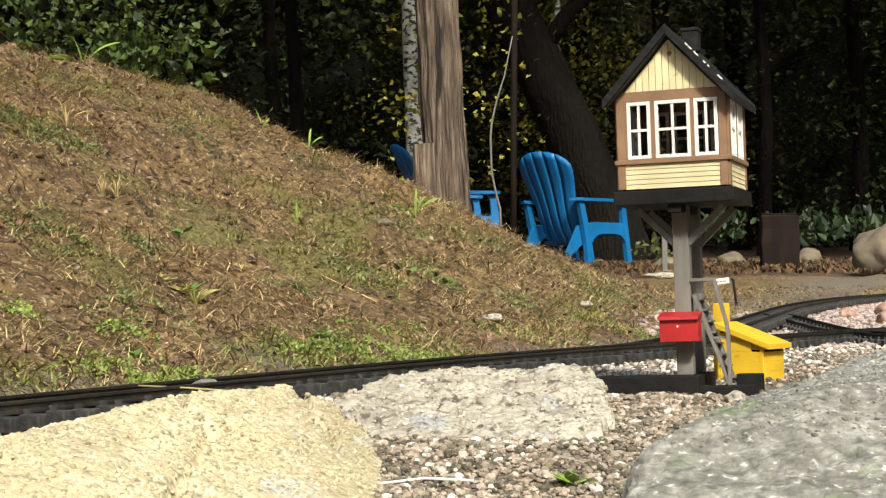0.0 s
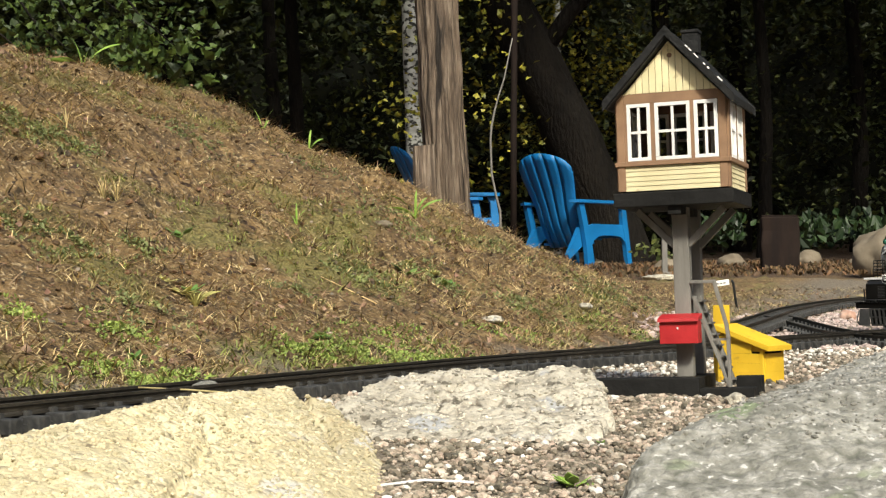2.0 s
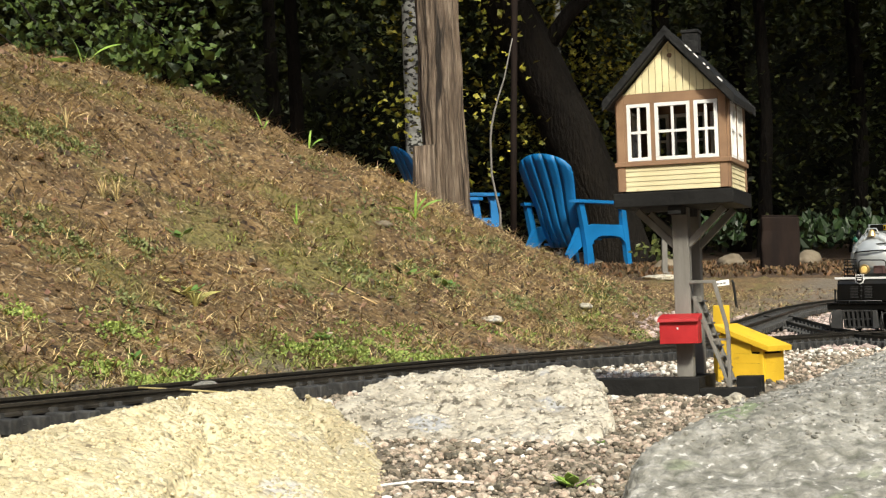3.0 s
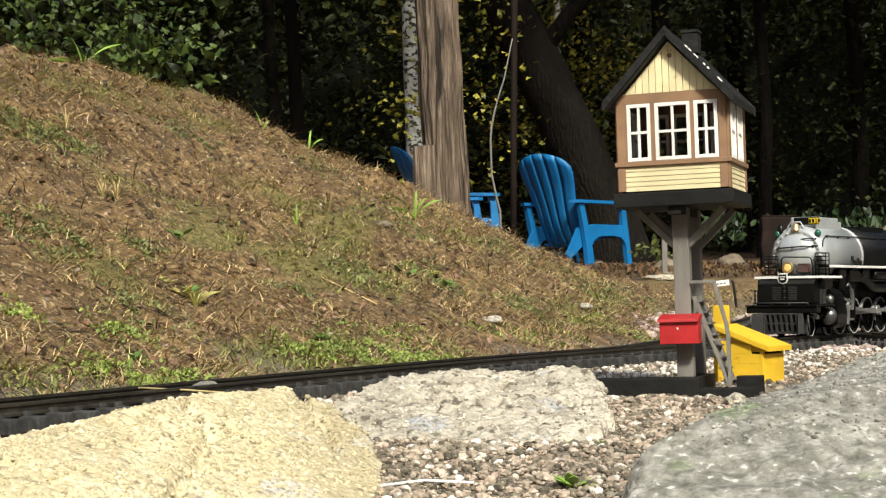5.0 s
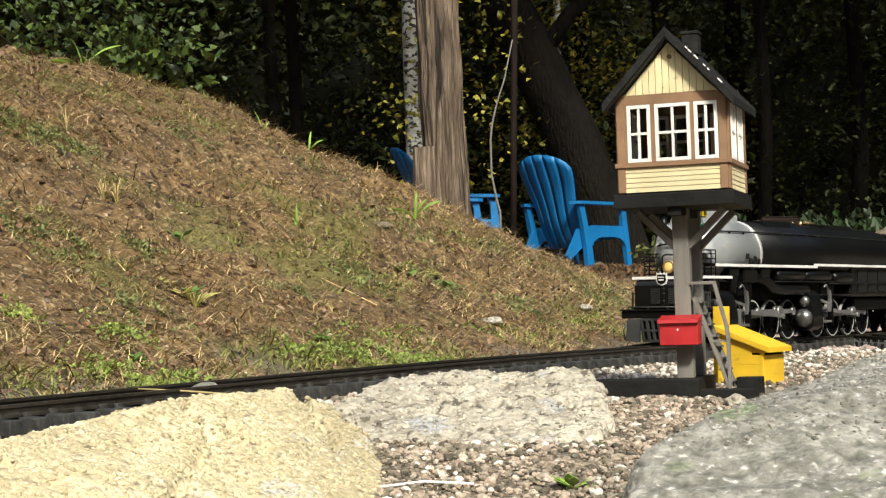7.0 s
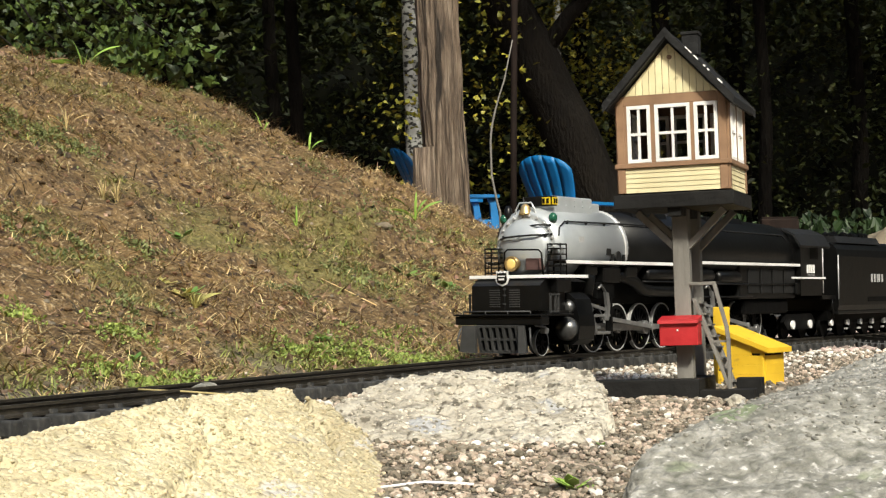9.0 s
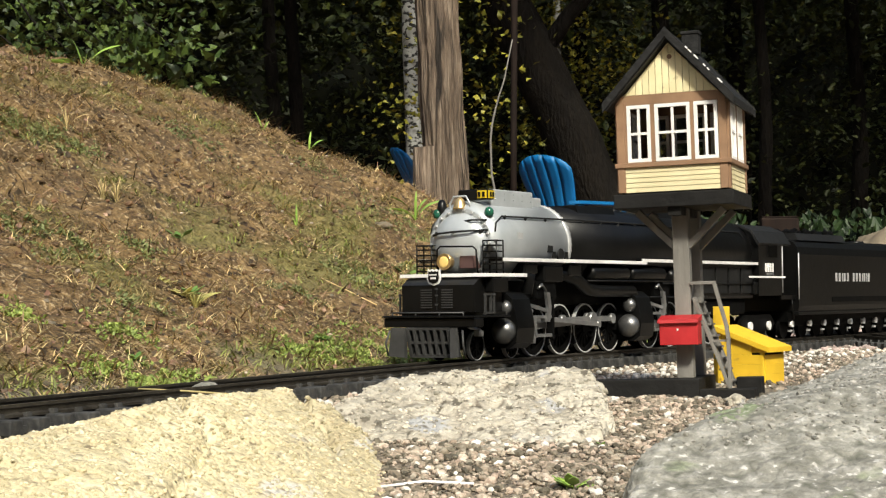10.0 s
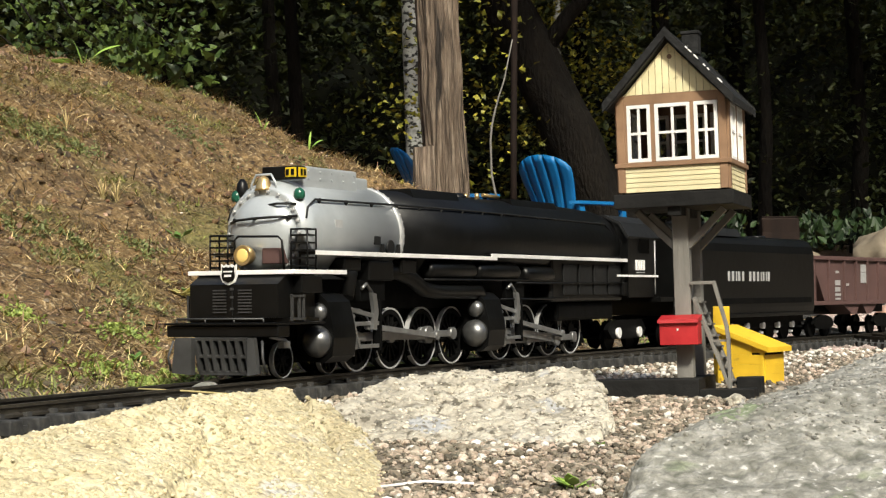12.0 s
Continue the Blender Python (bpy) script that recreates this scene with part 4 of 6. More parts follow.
# ---- leaves ----
def leaf_stuff(name, places, sizes, mat, label, parent=None, droop=0.5, lobes=True, seed=1):
    """Many small folded leaves at given places, one joined mesh."""
    rng = random.Random(seed)
    verts, faces = [], []
    shape = [(0, 0), (0.28, 0.22), (0.5, 0.18), (0.42, 0.5), (0.24, 0.7), (0, 1.0), (-0.24, 0.7), (-0.42, 0.5), (-0.5, 0.18), (-0.28, 0.22)] if lobes else [(0, 0), (0.3, 0.35), (0.24, 0.7), (0, 1), (-0.24, 0.7), (-0.3, 0.35)]
    n = len(shape)
    for (x, y, z), s in zip(places, sizes):
        rot = Euler((rng.uniform(-1, 1) * 1.0 + droop, rng.uniform(-0.8, 0.8), rng.uniform(0, 6.28))).to_matrix()
        b = len(verts)
        for u, v in shape:
            p = rot @ Vector((u * s, v * s, abs(u) * 0.25 * s - v * v * 0.2 * s))
            verts.append((x + p.x, y + p.y, z + p.z))
        h = n // 2
        faces.append([b + k for k in range(0, h + 1)])
        faces.append([b] + [b + k for k in range(h, n)])
    me = bpy.data.meshes.new(name)
    me.from_pydata(verts, [], faces)
    me.materials.append(M[mat])
    ob = new(name, me)
    ob.parent = parent
    return tagged(ob, label, "" if parent else "foliage", kind="stuff")


def leaf_material(name, a, b):
    m = material(name, [a, b], 8, 0.55, vary=0.55)
    m.node_tree.nodes["Principled BSDF"].inputs["Subsurface Weight"].default_value = 0.0
    return m


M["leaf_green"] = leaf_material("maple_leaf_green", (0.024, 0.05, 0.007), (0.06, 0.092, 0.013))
M["leaf_yellow"] = leaf_material("autumn_leaf_yellow_green_lit", (0.11, 0.135, 0.014), (0.34, 0.29, 0.03))
# Woodland leaves: the wood's shade is mixed into this low green.
M["leaf_shaded"] = leaf_material("woodland_leaf_shaded", (0.018, 0.03, 0.006), (0.06, 0.075, 0.012))
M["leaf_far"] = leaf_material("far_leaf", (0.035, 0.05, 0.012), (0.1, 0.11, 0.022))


def clumps(rng, count, per, cx, cy, cz, spread, size):
    """Leaf places gathered in loose clumps inside a box."""
    out, sz = [], []
    for _ in range(count):
        c = (rng.uniform(*cx), rng.uniform(*cy), rng.uniform(*cz))
        for _ in range(per):
            out.append((c[0] + rng.gauss(0, spread), c[1] + rng.gauss(0, spread), c[2] + rng.gauss(0, spread * 0.7)))
            sz.append(rng.uniform(*size))
    return out, sz


rng = random.Random(5)
# the near branch with broad leaves over the bank
br = thing("maple_bush", Matrix.Identity(4), "leafy green maple branches hanging over the bank", "bush")
bm = bmesh.new()
for k in range(5):
    x0, z0 = -2.75 + 0.2 * k, 2.0 + rng.uniform(-0.2, 0.3)
    pts = [(x0, 9.6, z0), (x0 + 0.12, 9.4, z0 - 0.3), (x0 + 0.3, 9.3, z0 - 0.55), (x0 + 0.5, 9.2, z0 - 0.72)]
    tube(bm, pts, [0.012, 0.009, 0.006, 0.003], 6)
part("branch", bm, "shaded_dark_bark", br)
pl, sz = clumps(rng, 115, 16, (-2.8, -1.35), (8.9, 10.4), (1.4, 1.98), 0.11, (0.026, 0.06))
pl = [(x, y, z + max(0, (x + 2.0)) * 0.1) for x, y, z in pl]
leaf_stuff("leaves", pl, sz, "leaf_green", "", br, 0.9, True, 2)
pl, sz = clumps(rng, 26, 12, (-2.8, -1.4), (9.4, 10.4), (1.15, 1.6), 0.1, (0.05, 0.1))
leaf_stuff("leaves", pl, sz, "leaf_green", "", br, 0.9, True, 3)
# yellow-green leaves among the trunks, their colour brightened to stand for sunlight
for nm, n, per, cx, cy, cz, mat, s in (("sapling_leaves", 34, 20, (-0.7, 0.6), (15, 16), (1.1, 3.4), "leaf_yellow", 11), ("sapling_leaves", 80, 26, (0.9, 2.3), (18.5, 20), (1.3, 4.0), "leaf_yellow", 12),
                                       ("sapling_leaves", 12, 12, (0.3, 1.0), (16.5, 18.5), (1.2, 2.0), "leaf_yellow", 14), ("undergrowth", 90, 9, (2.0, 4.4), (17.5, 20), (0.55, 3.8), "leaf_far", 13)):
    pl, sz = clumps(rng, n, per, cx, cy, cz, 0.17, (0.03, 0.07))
    leaf_stuff(nm, pl, sz, mat, "yellow-green autumn leaves, coloured bright for patches of light" if mat == "leaf_yellow" else "dim green leaves in the wood's shade", None, 0.6, True, s)
# depth of the wood in shade-coloured leaves, an unseen canopy and its far end
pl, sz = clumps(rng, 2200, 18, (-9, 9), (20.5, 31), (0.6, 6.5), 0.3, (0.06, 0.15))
leaf_stuff("woodland_leaves", pl, sz, "leaf_shaded", "dense leaves filling the wood, coloured dark for its shade", None, 0.5, False, 21)
# Out-of-view leaf layer added overhead to keep the wood dark.
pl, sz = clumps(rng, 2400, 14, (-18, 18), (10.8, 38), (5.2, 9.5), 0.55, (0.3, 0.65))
leaf_stuff("woodland_canopy", pl, sz, "leaf_shaded", "unseen leaf layer added overhead to shade the wood", None, 0.3, False, 22)
# Near-black ring: shade put in its colour; unseen sides added to block low sky.
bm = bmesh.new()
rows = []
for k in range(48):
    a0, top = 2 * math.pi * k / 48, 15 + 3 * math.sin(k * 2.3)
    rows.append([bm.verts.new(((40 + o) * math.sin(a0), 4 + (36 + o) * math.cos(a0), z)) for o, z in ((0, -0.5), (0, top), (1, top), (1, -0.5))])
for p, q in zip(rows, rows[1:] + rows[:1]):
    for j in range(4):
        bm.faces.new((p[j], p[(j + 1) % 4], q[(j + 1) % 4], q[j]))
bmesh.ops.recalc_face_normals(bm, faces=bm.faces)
wood = part("backdrop_wood", bm, material("far_wood_shade", [(0.001, 0.0012, 0.0006), (0.003, 0.0035, 0.0014), (0.009, 0.01, 0.003)], 1.6, 0.95, spec=0.1), None)
tagged(wood, "backdrop ring coloured with the wood's deep shade, closing the view", "woods", kind="structure")
# green plants at the wood's foot, tree shade put into their dark green
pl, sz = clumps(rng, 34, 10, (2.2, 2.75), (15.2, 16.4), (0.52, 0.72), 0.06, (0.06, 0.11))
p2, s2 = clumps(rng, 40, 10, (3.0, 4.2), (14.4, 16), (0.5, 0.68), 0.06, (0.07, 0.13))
M["hosta"] = leaf_material("shade_dimmed_broad_leaf", (0.007, 0.02, 0.004), (0.018, 0.042, 0.009))
leaf_stuff("ground_cover", pl + p2, sz + s2, "hosta", "broad green leaves of low plants under the trees, darkened for shade", None, 1.2, False, 31)
pl, sz = clumps(rng, 5, 8, (1.6, 1.95), (14.0, 14.6), (0.36, 0.5), 0.05, (0.05, 0.09))
leaf_stuff("yellow_weed", pl, sz, "leaf_far", "low yellow-green weed beside the chair", None, 1.0, False, 32)
M["litter_leaf"] = material("fallen_leaf", [(0.05, 0.028, 0.014), (0.15, 0.09, 0.035)], 10, 0.8, vary=0.6)
pl = [(x, y, ground_z(x, y) + 0.012) for x, y in ((rng.uniform(0.3, 4.5), rng.uniform(9.2, 15)) for _ in range(4500))]
leaf_stuff("leaf_litter", pl, [rng.uniform(0.018, 0.045) for _ in pl], "litter_leaf", "brown and yellow fallen leaves on the ground", None, 1.5, False, 33)


# ---- growth and rubble on the bank ----
def blades(name, places, mat, label, length, width, lean, seed, kind="stuff", bend=0.5):
    """Thin bent blades or stalks: tapered strips of three pieces."""
    rng = random.Random(seed)
    verts, faces = [], []
    for x, y, z in places:
        h, a = rng.uniform(*length), rng.uniform(0, 6.283)
        out = rng.uniform(*lean)
        w = rng.uniform(*width)
        dx, dy, px, py = math.cos(a), math.sin(a), -math.sin(a), math.cos(a)
        b = len(verts)
        for f in (0.0, 0.4, 0.75):
            o, up = h * math.sin(out) * f * (1 + bend * f), h * math.cos(out) * f * (1 - 0.35 * bend * f)
            ww = w * (1 - 0.55 * f)
            verts += [(x + dx * o + px * ww, y + dy * o + py * ww, z + up), (x + dx * o - px * ww, y + dy * o - py * ww, z + up)]
        o, up = h * math.sin(out) * (1 + bend), h * math.cos(out) * (1 - 0.35 * bend)
        verts.append((x + dx * o, y + dy * o, z + up))
        faces += [(b, b + 1, b + 3, b + 2), (b + 2, b + 3, b + 5, b + 4), (b + 4, b + 5, b + 6)]
    me = bpy.data.meshes.new(name)
    me.from_pydata(verts, [], faces)
    me.materials.append(M[mat])
    return tagged(new(name, me), label, "grass", kind=kind)


M["straw"] = material("dry_straw", [(0.4, 0.295, 0.115), (0.67, 0.55, 0.28)], 12, 0.8, vary=0.6)
M["grass"] = material("short_green_grass", [(0.15, 0.185, 0.035), (0.28, 0.3, 0.08)], 12, 0.65, vary=0.4)
M["dead_stem"] = material("dead_brown_stem", [(0.09, 0.056, 0.03), (0.31, 0.215, 0.115)], 12, 0.85, vary=0.8)
M["fresh"] = material("fresh_green_blade", [(0.16, 0.28, 0.04), (0.28, 0.42, 0.08)], 10, 0.5, vary=0.2)
M["clod"] = material("soil_clod", [(0.055, 0.031, 0.016), (0.2, 0.12, 0.058)], 60, 0.95, bump=0.6, vary=0.5)
M["pebble"] = material("mixed_gravel", [(0.12, 0.095, 0.069), (0.27, 0.22, 0.165), (0.44, 0.4, 0.33)], 90, 0.85, bump=0.3, vary=0.75)
M["pink_gravel"] = material("pink_gravel", [(0.26, 0.19, 0.17), (0.4, 0.31, 0.28), (0.52, 0.46, 0.43)], 70, 0.9, bump=0.3, vary=0.4)
M["white_pebble"] = material("white_gravel", [(0.5, 0.47, 0.42), (0.72, 0.69, 0.63)], 90, 0.85, bump=0.3, vary=0.2)


def on_bank(rng, n, test=None, dmax=1.75):
    out = []
    while len(out) < n:
        d, a = rng.uniform(0.1, dmax), rng.uniform(-0.9, 5.0) ** 1 if rng.random() < 0.6 else rng.uniform(-0.9, 2.2)
        x, y = -0.101 + HSIDE.x * d + HDIR.x * a, 1.58 + HSIDE.y * d + HDIR.y * a
        if x < -0.29 * y - 0.1:
            continue
        if test is None or test(x, y, d):
            out.append((x, y, soil_z(x, y)))
    return out


def mossy(x, y, d):
    return 1.6 * patchy((x, y), 3.6, 3.1) + 1.5 * patchy((x, y), 12, 8.0) > 0.5


def dry(x, y, d):
    return patchy((x, y), 3.2, 20.0) > -0.12


rng = random.Random(9)
blades("dry_grass", on_bank(rng, 58000, dry), "straw", "short dry straw matted over the soil bank", (0.006, 0.03), (0.00025, 0.0008), (0.8, 1.52), 41)
blades("dead_stems", on_bank(rng, 26000), "dead_stem", "dead brown stems scattered over the soil bank", (0.01, 0.055), (0.0003, 0.001), (0.9, 1.55), 42)
blades("green_grass", on_bank(rng, 15000, mossy), "grass", "short green grass in patches on the bank", (0.004, 0.015), (0.0004, 0.001), (0.5, 1.4), 43)


def tufts(rng, n, per, spread, test=None):
    out = []
    for x, y, z in on_bank(rng, n, test):
        for _ in range(per):
            px, py = x + rng.gauss(0, spread), y + rng.gauss(0, spread)
            out.append((px, py, z - 0.002))
    return out


blades("straw_tufts", tufts(rng, 800, 9, 0.006, dry), "straw", "small pale straw tufts standing on the bank", (0.008, 0.024), (0.0003, 0.0007), (0.3, 1.3), 45)
blades("weed_tufts", tufts(rng, 420, 12, 0.009, mossy), "grass", "small green weed tufts standing on the bank", (0.006, 0.018), (0.0006, 0.0013), (0.1, 1.1), 46)


def green_foot(x, y, d):
    return d < 0.24 and patchy((x, y), 4.0, 33.0) > 0.12


blades("green_grass", on_bank(rng, 3500, green_foot, 0.3), "fresh", "bright green grass along the foot of the bank", (0.003, 0.008), (0.0007, 0.0015), (0.4, 1.3), 44)


def green_mats():
    """Low mats of tiny leaves: (x, y, radius, count, bright or dull)."""
    rng = random.Random(77)
    for mat, label, spots in (("mat_bright", "bright green mats of tiny weeds at the bank's foot", ((-0.282, 1.534, 0.05, 900), (-0.24, 1.56, 0.03, 350), (-0.15, 1.9, 0.04, 500), (-0.118, 1.942, 0.05, 900), (-0.054, 1.994, 0.06, 1000), (0.0, 2.05, 0.03, 300), (-0.323, 1.694, 0.025, 300), (-0.42, 1.646, 0.025, 260))),
                              ("mat_dull", "dull green mats of tiny weeds on the bank", ((-0.448, 1.934, 0.05, 900), (-0.49, 1.98, 0.04, 500), (-0.601, 2.378, 0.05, 700), (-0.545, 2.446, 0.05, 600), (-0.117, 2.442, 0.05, 600), (-0.012, 2.686, 0.05, 600), (0.144, 2.746, 0.05, 500), (-0.32, 1.802, 0.035, 500),
                                                                                         (-0.429, 2.874, 0.06, 500), (-0.234, 3.106, 0.06, 400), (-0.083, 2.958, 0.06, 500), (0.094, 3.262, 0.07, 600), (0.301, 3.266, 0.08, 700), (0.36, 3.4, 0.08, 600), (-0.2, 2.2, 0.03, 250), (-0.38, 2.1, 0.03, 300)))):
        pl = []
        for x, y, r, n in spots:
            for _ in range(n * 2):
                px, py = x + rng.gauss(0, r * 0.6), y + rng.gauss(0, r * 0.7)
                if patchy((px, py), 40, 12.0) > -0.1 and bank_place(px, py)[0] > 0.07:
                    pl.append((px, py, soil_z(px, py) + rng.uniform(0.0, 0.005)))
        leaf_stuff("weed_mat", pl, [rng.uniform(0.003, 0.0062) for _ in pl], mat, label, None, 0.7, False, 78)


M["mat_bright"] = material("tiny_bright_leaf", [(0.15, 0.21, 0.04), (0.28, 0.35, 0.085)], 30, 0.6, vary=0.35)
M["mat_dull"] = material("tiny_dull_leaf", [(0.11, 0.135, 0.045), (0.21, 0.235, 0.085)], 30, 0.65, vary=0.4)
M["dead_leaf"] = material("dead_curled_leaf", [(0.05, 0.03, 0.02), (0.15, 0.095, 0.058), (0.34, 0.26, 0.17)], 25, 0.8, vary=0.8)
green_mats()
pl = [(x, y, z + 0.002) for x, y, z in on_bank(rng, 9000, lambda x, y, d: patchy((x, y), 6.0, 50.0) > -0.25)]
leaf_stuff("dead_leaves", pl, [rng.choice((0.003, 0.004, 0.006, 0.009)) * rng.uniform(0.7, 1.2) for _ in pl], "dead_leaf", "shrivelled brown leaves scattered over the bank", None, 0.9, True, 79)


def sprig(name, x, y, leaves, label, seed, mat="fresh", width=0.006):
    """A young plant: a short stem and a few long arching blades."""
    rng = random.Random(seed)
    t = thing(name, T3(x, y, soil_z(x, y) - 0.004), label, "plant")
    for h, a, out in leaves:
        bm = bmesh.new()
        rows = []
        dx, dy = math.cos(radians(a)), math.sin(radians(a))
        for f in np.linspace(0, 1, 8):
            o = h * math.sin(radians(out)) * f * (1 + 0.9 * f * f)
            z = h * math.cos(radians(out)) * (f - 0.32 * f ** 3 * (out / 40))
            w = width * (0.45 + 1.2 * f) * (1 - f ** 2.2) + 0.0004
            c = Vector((dx * o, dy * o, z))
            side = Vector((-dy * 0.6, dx * 0.6, 0.8)) * w + Vector((dx, dy, 0)) * (0.5 * w)
            rows.append([bm.verts.new(c + side), bm.verts.new(c + Vector((0, -0.2 * w, -0.2 * w))), bm.verts.new(c - side)])
        for p, q in zip(rows, rows[1:]):
            bm.faces.new((p[0], p[1], q[1], q[0])).smooth = True
            bm.faces.new((p[1], p[2], q[2], q[1])).smooth = True
        part("blade", bm, mat, t)
    return t


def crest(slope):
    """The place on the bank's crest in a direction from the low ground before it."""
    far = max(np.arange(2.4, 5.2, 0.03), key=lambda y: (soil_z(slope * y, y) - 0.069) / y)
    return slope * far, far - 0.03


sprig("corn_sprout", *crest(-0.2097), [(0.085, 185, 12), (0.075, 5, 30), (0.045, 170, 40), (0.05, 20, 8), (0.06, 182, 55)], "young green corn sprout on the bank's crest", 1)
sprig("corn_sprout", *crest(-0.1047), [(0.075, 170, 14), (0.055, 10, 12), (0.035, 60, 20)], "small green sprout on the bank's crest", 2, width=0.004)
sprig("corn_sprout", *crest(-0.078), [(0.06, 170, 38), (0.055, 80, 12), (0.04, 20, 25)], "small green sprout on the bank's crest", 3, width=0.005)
sprig("corn_sprout", -0.051, 3.15, [(0.06, 80, 8), (0.06, 170, 24), (0.055, 10, 30), (0.05, 40, 18), (0.04, 200, 40)], "tuft of green blades on the bank", 4, width=0.005)
sprig("corn_sprout", -0.03, 5.1, [(0.085, 20, 10), (0.06, 170, 18), (0.05, 120, 20)], "tuft of green blades on the bank", 5, width=0.006)
sprig("corn_sprout", 0.06, 5.35, [(0.11, 175, 22), (0.07, 150, 12)], "two pale green blades on the bank", 6, width=0.005)
sprig("corn_sprout", -0.233, 2.7, [(0.04, 95, 6), (0.03, 20, 14), (0.03, 160, 18)], "small green sprout on the bank", 7, width=0.0028)
sprig("straw_tuft", -0.452, 2.254, [(0.03 + 0.0022 * (k % 7), 50 * k, 4 + 4 * (k % 5)) for k in range(18)], "tuft of pale cut straw on the bank", 8, "straw", 0.0013)
sprig("straw_tuft", -0.435, 2.26, [(0.028 + 0.0024 * (k % 6), 47 * k, 5 + 5 * (k % 4)) for k in range(18)], "tuft of pale cut straw on the bank", 9, "straw", 0.0013)
sprig("straw_tuft", -0.555, 2.5, [(0.03 + 0.003 * (k % 5), 52 * k, 6 + 7 * (k % 4)) for k in range(12)], "tuft of thin dry straw on the bank", 10, "straw", 0.001)
M["weed"] = material("broad_weed_leaf", [(0.09, 0.18, 0.035), (0.16, 0.27, 0.06)], 20, 0.5, vary=0.25)
M["yellow_weed_leaf"] = material("yellowing_weed_leaf", [(0.26, 0.25, 0.06), (0.48, 0.43, 0.16)], 20, 0.6, vary=0.3)


def weed(x, y, n, size, mat, label, seed):
    rng = random.Random(seed)
    t = thing("weed", T3(x, y, soil_z(x, y)), label, "plant")
    for k in range(n):
        a, s, up = rng.uniform(0, 6.283), size * rng.uniform(0.6, 1.2), rng.uniform(0.1, 0.7)
        bm = bmesh.new()
        prism(bm, [(0, -0.05 * s), (0.5 * s, -0.04 * s), (0.75 * s, -0.3 * s), (1.15 * s, -0.26 * s), (1.5 * s, 0), (1.15 * s, 0.26 * s), (0.75 * s, 0.3 * s), (0.5 * s, 0.04 * s), (0, 0.05 * s)], 0, 0.0006, "Z",
              Matrix.Rotation(a, 4, "Z") @ Matrix.Rotation(-up, 4, "Y"))
        part("leaf", bm, mat, t)


weed(-0.349, 2.25, 7, 0.018, "weed", "broad-leaved green weed on the bank", 61)
weed(-0.335, 1.985, 12, 0.015, "yellow_weed_leaf", "yellowing trailing weed on the bank", 62)
weed(-0.3, 1.95, 16, 0.012, "yellow_weed_leaf", "yellowing trailing weed on the bank", 60)
weed(-0.29, 1.96, 10, 0.011, "weed", "green trailing weed on the bank", 63)
sprig("grass_clump", -0.283, 1.93, [(0.018 + 0.003 * (k % 6), 67 * k, 4 + 5 * (k % 6)) for k in range(34)], "arching yellow-green grass clump on the bank", 14, "yellow_weed_leaf", 0.0011)
weed(0.006, 2.678, 9, 0.015, "weed", "broad-leaved green weed on the bank", 64)
weed(-0.02, 2.7, 16, 0.012, "yellow_weed_leaf", "yellowing weed on the bank", 65)
weed(-0.056, 2.634, 7, 0.02, "weed", "broad-leaved green weed on the bank", 66)
weed(-0.06, 2.72, 12, 0.011, "yellow_weed_leaf", "yellowing weed on the bank", 67)
weed(0.09, 1.2, 16, 0.012, "fresh", "small green weed in the gravel by the boulder", 68)
weed(0.12, 1.31, 5, 0.005, "weed", "tiny green weed in the gravel", 69)
weed(-0.05, 1.64, 8, 0.006, "weed", "small weed growing between the ties", 70)
weed(-0.075, 1.6, 6, 0.005, "weed", "small weed growing between the ties", 71)
weed(-0.296, 1.62, 26, 0.008, "weed", "low green weed at the foot of the bank", 72)
weed(-0.142, 1.98, 30, 0.008, "weed", "low green weed at the foot of the bank", 73)
weed(0.6, 2.78, 8, 0.008, "weed", "small weed by the crossing", 74)
for nm, pts, r, lb in (("white_twig", [(-0.046, 1.2, soil_z(-0.046, 1.2) + 0.003), (-0.015, 1.21, soil_z(-0.015, 1.21) + 0.004), (0.02, 1.205, soil_z(0.02, 1.205) + 0.003)], 0.0011, "white curved sliver lying on the gravel"),
                       ("dry_stalk", [(-0.24, 1.33, 0.0), (-0.2, 1.325, -0.002), (-0.165, 1.31, -0.004)], 0.0008, "dry stalk lying across the ties"),
                       ("dry_stalk", [(-0.17, 2.36, soil_z(-0.17, 2.36) + 0.004), (-0.13, 2.33, soil_z(-0.13, 2.33) + 0.004), (-0.09, 2.28, soil_z(-0.09, 2.28) + 0.004)], 0.0008, "dry stalk lying on the bank")):
    bm = bmesh.new()
    tube(bm, pts, r, 8)
    tw = thing(nm, Matrix.Identity(4), lb, "twig")
    part("stalk", bm, "straw" if nm == "dry_stalk" else "white", tw)



